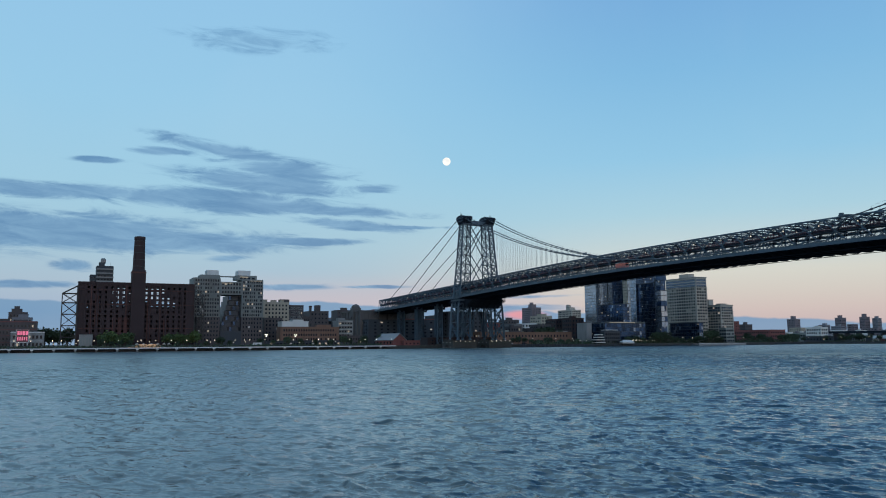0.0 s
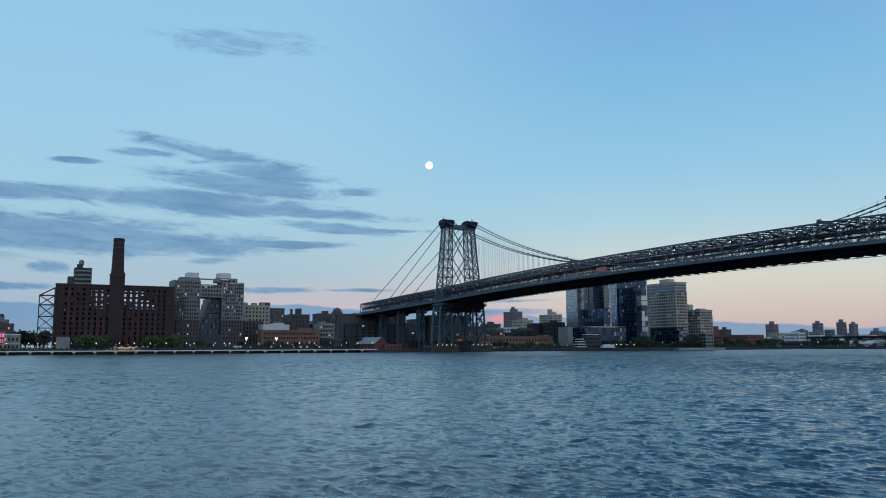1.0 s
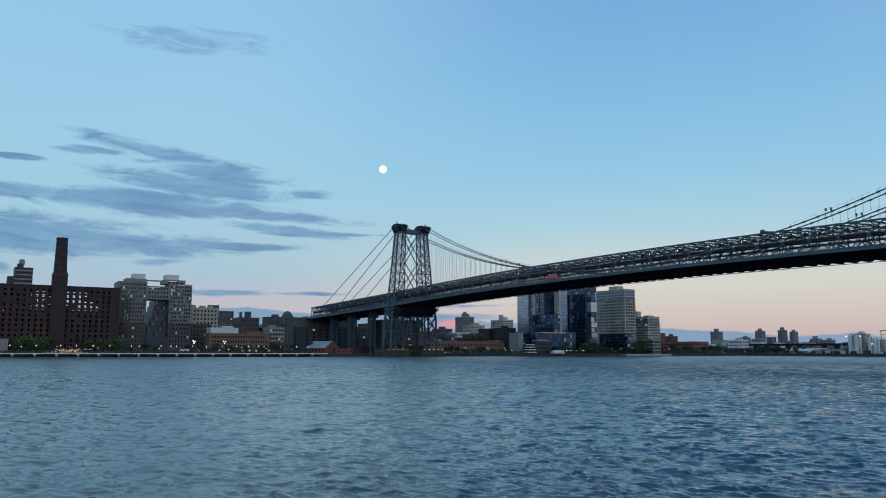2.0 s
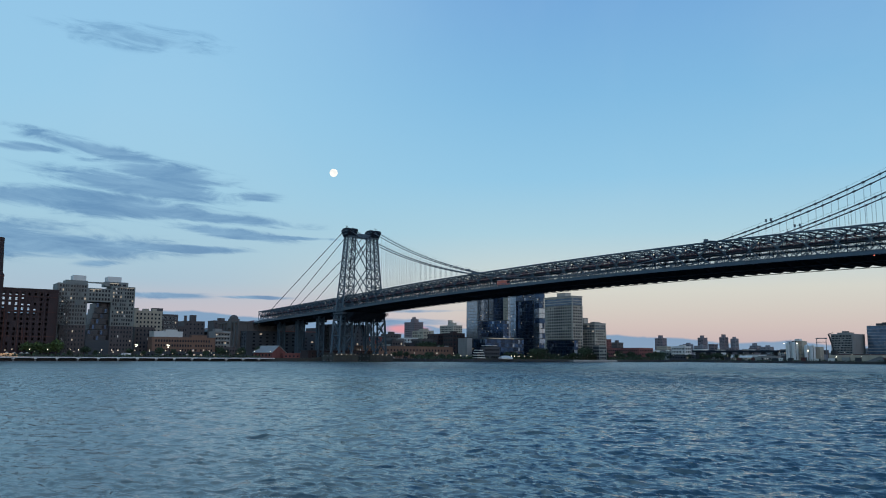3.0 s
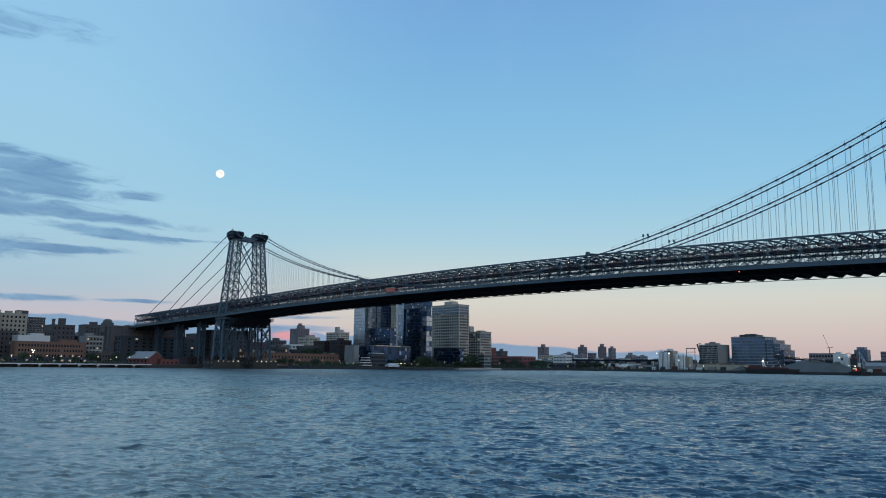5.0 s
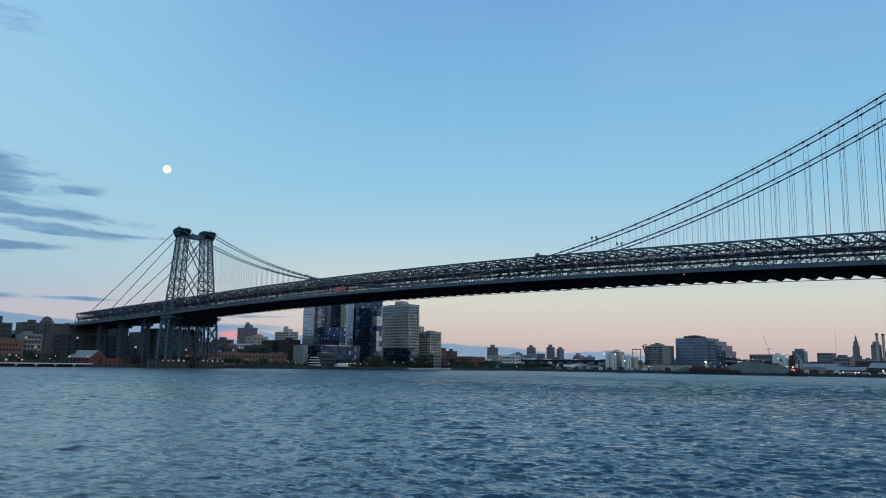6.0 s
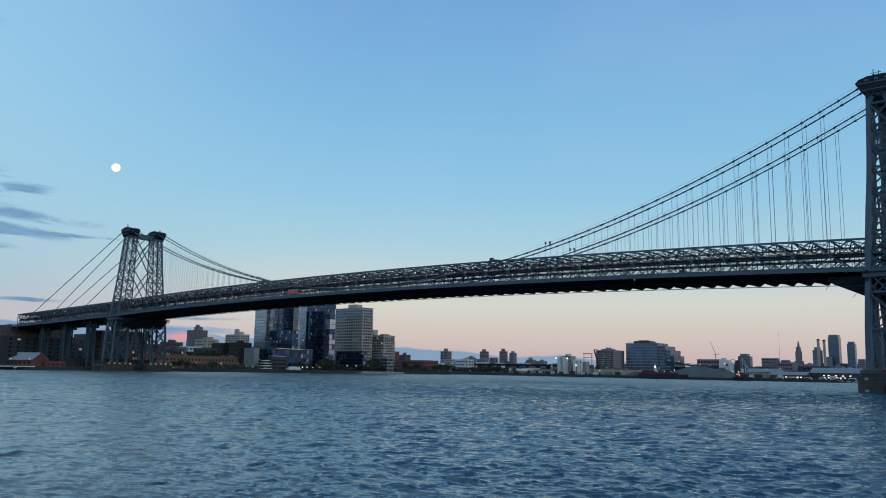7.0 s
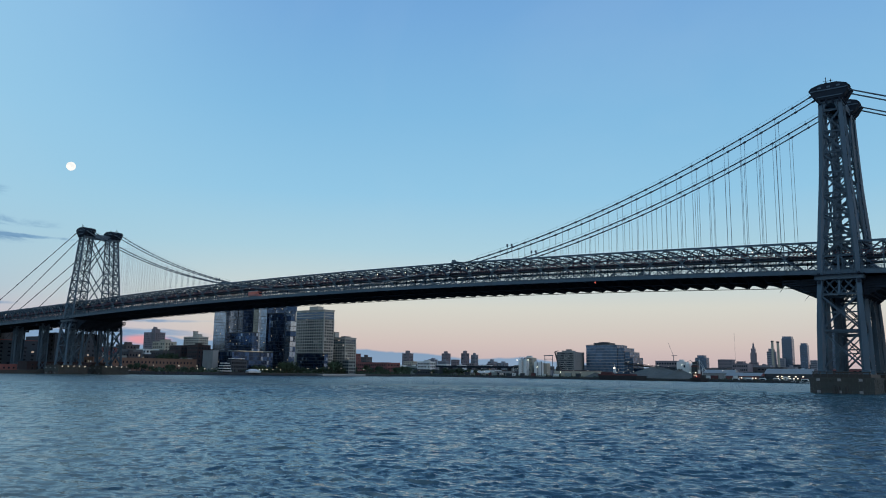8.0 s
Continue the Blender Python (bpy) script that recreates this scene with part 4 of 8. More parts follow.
def build_water():
    """One sheet to the horizon; finer where it is close to the riverside walk, with wind waves in it."""
    rng = np.random.default_rng(4)
    rings = [0.0, 5.0, 10.0, 14.0, 16.0]
    r = 17.0
    while r < 4900:
        rings.append(r)
        r *= 1.0027 if r < 260 else 1.0052 if r < 900 else 1.03
    rings.append(4900.0)
    rings = np.array(rings)
    fine = np.radians(np.arange(-98, -2.0, 0.15))
    coarse = np.radians(np.arange(2, 258, 4.0))
    ang = np.concatenate([fine, coarse])
    na, nr = len(ang), len(rings)
    R, A = np.meshgrid(rings, ang, indexing="ij")
    X, Y = EYE[0] + R * np.sin(A), EYE[1] + R * np.cos(A)
    Z = np.zeros_like(X)
    cell = 1e-3 + R * np.where(R < 260, 0.0029, 0.0052)
    cell[:, len(fine):] = 1e-3 + R[:, len(fine):] * 0.1
    DX, DY = np.zeros_like(X), np.zeros_like(X)
    for _ in range(110):
        length = math.exp(rng.uniform(math.log(0.4), math.log(2.6)))
        heading = radians(170) + rng.normal(0, 0.55)
        k = 2 * math.pi / length
        amp = 0.0046 * length ** 0.85
        keep = np.clip((length / cell - 2.2) / 2.5, 0, 1)
        phase = k * (X * math.sin(heading) + Y * math.cos(heading)) + rng.uniform(0, 6.28)
        Z += keep * amp * np.cos(phase)
        side = -keep * amp * 1.25 * np.sin(phase)
        DX += side * math.sin(heading)
        DY += side * math.cos(heading)
    far = np.clip((R - 45) / 70, 0, 1) * (R < 1500)
    rough = rng.normal(0, 1, X.shape)
    streak = sum(np.roll(rough, s, axis=1) for s in range(-2, 3)) / 5 ** 0.5     # crests lie across the wind
    Z += streak * np.interp(R, [0, 120, 260, 420, 900], [0.25, 0.18, 0.1, 0.05, 0.04]) * np.minimum(cell, 1.9) * far
    lump = np.sin(X * 0.021 + 1.3 * np.sin(Y * 0.017)) * np.sin(Y * 0.026 + 0.9 * np.sin(X * 0.013))
    crest = np.sin(X * 0.83 + 2.1 * np.sin(Y * 0.31) + 1.2 * np.sin(X * 0.11)) * np.sin(Y * 0.71 + 1.9 * np.sin(X * 0.27))
    group = (0.8 + 0.3 * lump) * (0.72 + 0.75 * np.clip(crest, 0, 1) ** 1.5)
    group = np.where(R < 150, group, 0.8 + 0.3 * lump)
    Z, DX, DY = Z * group, DX * group, DY * group
    # wind-driven fronts: long easy backs, short steep faces, each crest only a few metres wide
    for step in range(46):
        long_sea = step >= 26
        length = rng.uniform(1.1, 3.6) if long_sea else 0.32 + 1.3 * rng.uniform(0, 1) ** 2
        across = step % 2 == 0
        heading = radians(118 if across else 158) + rng.normal(0, 0.24)
        k = 2 * math.pi / length
        along = X * math.cos(heading) - Y * math.sin(heading)
        run = X * math.sin(heading) + Y * math.cos(heading)
        bend = 0.35 * length * np.sin(along * 2.1 / length + rng.uniform(0, 6.28))
        phase = k * (run + bend * 0.5) + rng.uniform(0, 6.28)
        gate = np.sin(along * 0.85 / length + 1.7 * np.sin(run * 0.9 / length + rng.uniform(0, 6.28))) * np.sin(run * 0.8 / length + 1.9 * np.sin(along * 0.37 / length) + rng.uniform(0, 6.28))
        gate = np.clip((gate - 0.4) / 0.6, 0, 1)
        keep = np.clip((length / cell - 3.0) / 4.0, 0, 1)
        if long_sea:
            keep = keep * np.clip((R - 30) / 50, 0.12, 1)
        saw = np.sin(phase) - np.sin(2 * phase) / 2 + np.sin(3 * phase) / 3 - np.sin(4 * phase) / 4
        Z += keep * gate * (0.01 if long_sea else 0.034) * (0.62 if across else 1.0) * length ** 0.9 * saw
    lee = np.interp(0.8 * (Y - EYE[1]) + 0.5 * (X - EYE[0]), [-130, -12, 20, 110], [0.5, 0.78, 1.12, 1.2])     # quieter up-river, under the lee of the far quay
    calm = lee * np.clip((R - 16.5) / 3, 0, 1)     # no waves in the coarse patch below the walk
    Z, DX, DY = Z * calm, DX * calm, DY * calm
    co = np.stack([X + DX, Y + DY, Z], -1).reshape(-1, 3)
    i, j = np.meshgrid(np.arange(nr - 1), np.arange(na), indexing="ij")
    j2 = (j + 1) % na
    quads = np.stack([i * na + j, i * na + j2, (i + 1) * na + j2, (i + 1) * na + j], -1).reshape(-1, 4)[:, ::-1]
    me = bpy.data.meshes.new("river")
    me.vertices.add(len(co))
    me.vertices.foreach_set("co", co.astype(np.float32).ravel())
    me.loops.add(quads.size)
    me.loops.foreach_set("vertex_index", quads.astype(np.int32).ravel())
    me.polygons.add(len(quads))
    me.polygons.foreach_set("loop_start", np.arange(0, quads.size, 4, dtype=np.int32))
    me.update(calc_edges=True)
    me.polygons.foreach_set("use_smooth", np.ones(len(quads), dtype=bool))
    me.materials.append(water_material())
    return tagged(new("water", me), "wind-ruffled blue-grey river water at dusk", "water", "", "structure")


build_water()

COAST = [(-4800, -2500), (-262, -2500), (-262, -72), (-270, -70), (-270, 40), (-262, 60), (-258, 300), (-262, 380), (-320, 440), (-300, 462), (-150, 458),
         (-60, 448), (130, 452), (210, 500), (330, 620), (900, 700), (4700, 700), (4700, 4800), (-4800, 4800)]
solid("ground", Shell().prism(COAST, -3, LAND, EARTH), "dark city ground along the far bank", "ground", "", "structure")
solid("pavement", Shell().prism([(280.25, -4700), (4700, -4700), (4700, -20), (600, -20), (280.25, -60)], -3, 3.1, PAVING), "paved riverside walk on the near bank", "pavement", "", "structure")
# ---- promenade on piles ----
prom = thing("promenade", (0, 0, 0), "long concrete promenade deck on piles over the water", "pier", "", "structure")
slab_s = Shell().box(-3.6, 3.3, -5.98, 5.98, -0.35, 0.2, PAVING).box(3.3, 4.0, -5.98, 5.98, -0.3, 0.35, WHITE).box(-3.6, 3.3, -5.98, 5.98, -0.7, -0.35, CONCRETE_DK)
slab_me = slab_s.mesh("deck_panel")
pile_s = Shell().tube([(0, 0, -5), (0, 0, 1.3)], 0.5, CONCRETE, 8).box(-0.9, 0.9, -0.8, 0.8, 1.3, 1.95, WHITE)
pile_me = pile_s.mesh("pile")
y = -560.0
while y < -74:
    d = part("deck_panel", slab_me, prom)
    d.matrix_basis = Matrix.Translation((-258.4, y + 6, 2.3))
    for px in (-255.3,):
        q = part("pile", pile_me, prom)
        q.matrix_basis = Matrix.Translation((px, y, 0))
    y += 12.0
back = Shell().box(-262.2, -261.8, -560, -74, -3, 2.0, HULL_BLACK)
part("back_wall", back, prom)
rail = Shell()
yy = -560.0
while yy < -74:
    rail.beam((-254.7, yy, 2.5), (-254.7, yy, 3.65), 0.07, 0.07, MULLION)
    yy += 2.0
for dz in (3.62, 3.2, 2.85):
    rail.beam((-254.7, -560, dz), (-254.7, -74, dz), 0.06, 0.07, MULLION)
part("railing", rail, prom)


# ---- street lamps ----
def lamp_parts():
    post = Shell().tube([(0, 0, 0), (0, 0, 0.4), (0, 0, 4.4)], [0.16, 0.1, 0.07], MULLION, 6)
    head = Shell().tube([(0, 0, 4.35), (0, 0, 4.5), (0, 0, 4.95), (0, 0, 5.1)], [0.1, 0.21, 0.24, 0.08], LAMP, 7)
    return post, head


def street_lamp(x, y, z=LAND, label="slim black lamp post with a lit round head"):
    t = thing("street_lamp", (x, y, z), label, "street lamp", "lamps along the far bank")
    post, head = lamp_parts()
    part("post", post, t)
    part("lamp_head", head, t, "warm lit lamp head")
    return t


first_lamp = street_lamp(-263.2, -318)
rl = random.Random(5)
yy = -309.0
while yy < -66:
    copy_thing(first_lamp, Matrix.Translation((-263.2 + rl.uniform(-6, 1), yy, LAND)))
    yy += rl.choice((5.0, 9.5, 12.0, 14.0))
for x, yy in ((-276, 40), (-274, 66), (-272, 88), (-270, 104), (-268, 140), (-266, 195), (-266, 210), (-264, 224), (-264, 236), (-263, 250), (-262, 268), (-262, 284), (-262, 300),
              (-300, 440), (-280, 466), (-250, 470), (-236, 470), (-226, 470), (-140, 466), (-100, 466)):
    copy_thing(first_lamp, Matrix.Translation((x, yy, LAND)))


# ---- trees ----
def tree_meshes(seed, leaf):
    r = random.Random(seed)
    trunk = Shell()
    trunk.tube([(0, 0, -0.2), (0.05, 0, 1.5), (0.1, 0.05, 3.2), (0.0, 0.1, 5.2)], [0.26, 0.2, 0.15, 0.07], BARK, 7)
    tips = []
    for k in range(9):
        a, z = k * 2.4 + r.uniform(-.3, .3), 2.0 + 0.33 * k
        reach = r.uniform(1.3, 2.3) * (1.1 - 0.05 * k)
        p1 = (math.cos(a) * reach * .5, math.sin(a) * reach * .5, z + 0.7)
        p2 = (math.cos(a) * reach, math.sin(a) * reach, z + r.uniform(1.0, 1.8))
        trunk.tube([(0.05, 0.03, z), p1, p2], [0.1, 0.06, 0.03], BARK, 5)
        tips += [p1, p2, p2]
    crown = Shell()
    tips += [(0, 0, 6.0), (0.2, 0.2, 5.4)]
    slot = crown.slot(leaf)
    for _ in range(640):
        c = Vector(r.choice(tips)) + Vector((r.gauss(0, .55), r.gauss(0, .55), r.gauss(0.15, .5)))
        u = Vector((r.gauss(0, 1), r.gauss(0, 1), r.gauss(0, 1))).normalized()
        w = u.orthogonal().normalized()
        v = u.cross(w)
        s = r.uniform(0.22, 0.55)
        k = len(crown.v)
        crown.v += [tuple(c + w * s), tuple(c + v * s * .6 + u * .1 * s), tuple(c - w * s), tuple(c - v * s * .6)]
        crown.f.append((k, k + 1, k + 2, k + 3))
        crown.m.append(slot)
    return trunk.mesh("trunk"), crown.mesh("crown")


TREES = {}
for nm, leaf in (("dark", LEAF), ("lime", LEAF_LIME)):
    TREES[nm] = []
    for sd in (11, 23, 37):
        t = thing("tree", (0, 0, -60), "leafy broad-crowned tree on the far bank" if nm == "dark" else "fresh green leafy tree on the far bank", "tree", "trees on the far bank")
        a, b = tree_meshes(sd, leaf)
        part("trunk", a, t)
        part("crown", b, t)
        TREES[nm].append([t, False])


def tree(x, y, h, kind="dark", wide=1.0, z=LAND):
    rr = random.Random(int(x * 7 + y * 13))
    slot = rr.choice(TREES[kind])
    m = Matrix.LocRotScale((x, y, z), Euler((0, 0, rr.uniform(0, 6.28))), None)
    s = h / 7.0
    ob = slot[0] if not slot[1] else copy_thing(slot[0], m)
    slot[1] = True
    ob.matrix_basis = m @ Matrix.Diagonal((s * wide, s * wide, s, 1))
    return ob


rt = random.Random(9)
for yy in (-266, -262, -258, -254, -250, -222, -217, -213, -209, -205):      # in front of the old refinery
    tree(-306 + rt.uniform(-5, 5), yy, rt.uniform(8.5, 11.5), "lime", 1.2)
for yy in range(-305, -286, 3):
    tree(-350 + rt.uniform(-12, 5), yy, rt.uniform(10, 15), "dark", 1.2)
for yy in (-268, -262, -256, -250, -220, -200):
    tree(-285 + rt.uniform(-3, 3), yy, rt.uniform(4.0, 6.0), "dark", 1.2)
for yy in (-190, -182, -160, -150, -141, -131, -120, -108, -98, -90, -84, -79):
    tree(-290 + rt.uniform(-6, 10), yy, rt.uniform(4.5, 7.5), "dark", 1.2)
for yy in (-62, -58, -54):
    tree(-300, yy, rt.uniform(7, 9), "dark", 1.0)
for yy in range(30, 120, 7):
    tree(-284 + rt.uniform(-6, 8), yy + rt.uniform(-2, 2), rt.uniform(3.5, 6.5), "dark", 1.3)
for yy, hh in ((112, 13), (117, 15), (122, 16), (127, 15), (132, 13)):
    tree(-336 + rt.uniform(-6, 6), yy, hh, "dark", 1.2)
for yy in range(163, 290, 5):
    tree(-264 + rt.uniform(-3, 4), yy + rt.uniform(-2, 2), rt.uniform(3.5, 6.5), "dark", 1.35)
for yy in (254, 259, 263):
    tree(-262 + rt.uniform(-2, 2), yy, rt.uniform(10, 13), "dark", 1.1)
for yy in (192, 197, 203):
    tree(-264, yy, rt.uniform(9, 12), "dark", 1.4)
for yy in range(296, 470, 9):
    tree(-285 + rt.uniform(-14, 8) - max(0, yy - 380) * .5, yy, rt.uniform(5, 9), "dark", 1.4)
for k in range(15):
    tree(-480 + k * 13 + rt.uniform(-5, 5), 505 + rt.uniform(-25, 30), rt.uniform(4, 7), "dark", 1.5)
for k in range(14):
    tree(-300 + k * 5 + rt.uniform(-3, 3), 476 + rt.uniform(-6, 6), rt.uniform(5, 8), "dark", 1.4)
bushes = Shell()
rb = random.Random(3)
slot = bushes.slot(LEAF)
for _ in range(15000):
    if rb.random() < 0.55:
        c = Vector((-263.5 - abs(rb.gauss(0, 6)), rb.uniform(-560, -75), LAND + abs(rb.gauss(0.3, 0.7))))
    elif rb.random() < 0.75:
        c = Vector((-262 - abs(rb.gauss(0, 5)), rb.uniform(60, 380), LAND + abs(rb.gauss(0.5, 1.3))))
    else:
        c = Vector((rb.uniform(-300, 120), 462 + abs(rb.gauss(0, 5)), LAND + abs(rb.gauss(0.2, 0.5))))
    u = Vector((rb.gauss(0, 1), rb.gauss(0, 1), rb.gauss(0, 1))).normalized()
    w = u.orthogonal().normalized() * rb.uniform(.3, .8)
    v = u.cross(w)
    k = len(bushes.v)
    bushes.v += [tuple(c + w), tuple(c + v), tuple(c - w), tuple(c - v)]
    bushes.f.append((k, k + 1, k + 2, k + 3))
    bushes.m.append(slot)
solid("shrubs", bushes, "low dark shrubs and reeds along the bank", "shrubs", "", "stuff")

# rock edging along the shore south of the bridge
rocks = Shell()
for _ in range(1500):
    if rb.random() < 0.5:
        c = Vector((rb.uniform(-262, -257), rb.uniform(45, 385), rb.uniform(-0.2, 2.0)))
        c.z = (-257 - c.x) * 0.45 + rb.uniform(-.2, .3)
    else:
        c = Vector((rb.uniform(-290, 200), 452 + rb.uniform(-4, 2), 0))
        c.z = rb.uniform(0, 1.8)
    s = rb.uniform(0.4, 1.1)
    rocks.prism([(c.x + s * math.cos(a) * rb.uniform(.7, 1), c.y + s * math.sin(a) * rb.uniform(.7, 1)) for a in (0, 1.3, 2.5, 3.8, 5.1)], c.z - 0.5, c.z + s * .5, CONCRETE_DK)
solid("rock_edge", rocks, "dark rocks along the water's edge", "rocks", "", "stuff")
# ================= buildings on the far bank =================
def window_mesh(name, frame_mat, pane_mat):
    """A window one metre wide and high, facing +x: frame, sill and pane."""
    s = Shell()
    for x, r in ((-0.1, .5), (0.14, .5), (0.14, .43), (0.03, .43)):
        s.v += [(x, -r, -r), (x, r, -r), (x, r, r), (x, -r, r)]
    for k in (0, 4, 8):
        s.f += [(k + i, k + (i + 1) % 4, k + 4 + (i + 1) % 4, k + 4 + i) for i in range(4)]
        s.m += [s.slot(frame_mat)] * 4
    s.f.append((12, 13, 14, 15))
    s.m.append(s.slot(pane_mat))
    return s.mesh(name)


WIN_DARK = window_mesh("window", MULLION, GLASS)
WIN_PALE = window_mesh("window", WHITE, GLASS)
WIN_LIT = window_mesh("window", MULLION, LIT)
WIN_COOL = window_mesh("window", MULLION, LIT_COOL)
FACE_TURN = {"W": 0.0, "N": -90.0, "S": 90.0, "E": 180.0}


def set_windows(parent, x1, y0, lx, ly, z0, z1, floors, bays_w=0, bays_n=0, bays_s=0, size=(0.6, 0.55), me=None, lit=0.03, skip=0.0, seed=1, margin=0.04, limit=170):
    """Windows on the west, north and south faces of a block, each a part; the rest joined past the limit."""
    r = random.Random(seed)
    fh = (z1 - z0) / floors
    spots = []
    for face, n, length in (("W", bays_w, ly), ("N", bays_n, lx), ("S", bays_s, lx)):
        for i in range(n):
            for k in range(floors):
                if r.random() < skip:
                    continue
                u = length * (margin + (1 - 2 * margin) * (i + 0.5) / n)
                z = z0 + fh * (k + 0.52)
                w, h = length * (1 - 2 * margin) / n * size[0], fh * size[1]
                p = (x1, y0 + u, z) if face == "W" else (x1 - u, y0, z) if face == "N" else (x1 - u, y0 + ly, z)
                spots.append((p, FACE_TURN[face], w, h))
    rest = Shell()
    for i, (p, turn, w, h) in enumerate(spots):
        q = r.random()
        src = WIN_LIT if q < lit * .35 else WIN_COOL if q < lit * .5 else (me or WIN_DARK)
        m = Matrix.LocRotScale(p, Euler((0, 0, radians(turn))), (1, w, h))
        if i < limit:
            o = part("window", src, parent)
            o.matrix_basis = m
        else:
            a, b = (m @ Vector((-.1, -.5, -.5))), (m @ Vector((.05, .5, .5)))
            rest.box(*sorted((a.x, b.x)), *sorted((a.y, b.y)), *sorted((a.z, b.z)), LIT if q < lit * .5 else GLASS)
    if rest.v:
        part("far_window", rest, parent, "", "stuff")


def block(name, label, x1, y0, lx, ly, top, mat, floors=0, bw=0, bn=0, bs=0, size=(0.6, 0.55), lit=0.02, me=None, z0=LAND, plinth=0.0, heads=(), bands=None,
          parapet=0.7, seed=None, category="building", skip=0.04, group="", limit=170):
    """A building with its north-west corner at (x1, y0), reaching lx east and ly south. heads: roof blocks (dx, dy, wx, wy, h)."""
    seed = seed if seed is not None else int(abs(x1 * 3 + y0 * 7))
    t = thing(name, (0, 0, 0), label, category, group)
    s = Shell().box(x1 - lx, x1, y0, y0 + ly, z0 - 1, top, mat)
    part("wall", s, t)
    roof = Shell()
    p = 0.35
    roof.box(x1 - lx + p, x1 - p, y0 + p, y0 + ly - p, top, top + 0.12, ROOF)
    for a, b, c, d in ((x1 - lx - .12, x1 + .12, y0 - .12, y0 + p), (x1 - lx - .12, x1 + .12, y0 + ly - p, y0 + ly + .12), (x1 - lx - .12, x1 - lx + p, y0 + p, y0 + ly - p), (x1 - p, x1 + .12, y0 + p, y0 + ly - p)):
        roof.box(a, b, c, d, top, top + parapet, bands or mat)
    part("roof", roof, t)
    for dx_, dy_, wx, wy, h in heads:
        hs = Shell().box(x1 - dx_ - wx, x1 - dx_, y0 + dy_, y0 + dy_ + wy, top, top + h, mat).box(x1 - dx_ - wx - .15, x1 - dx_ + .15, y0 + dy_ - .15, y0 + dy_ + wy + .15, top + h, top + h + .3, ROOF)
        part("roof_block", hs, t)
    if floors:
        set_windows(t, x1, y0, lx, ly, z0 + plinth, top - 0.5, floors, bw, bn, bs, size, me, lit, skip, seed, limit=limit)
        if bands:
            fh = (top - 0.5 - z0 - plinth) / floors
            for k in range(1, floors):
                z = z0 + plinth + fh * k
                part("floor_band", Shell().box(x1 - lx - .1, x1 + .1, y0 - .1, y0 + ly + .1, z - .15, z + .15, bands), t)
    return t


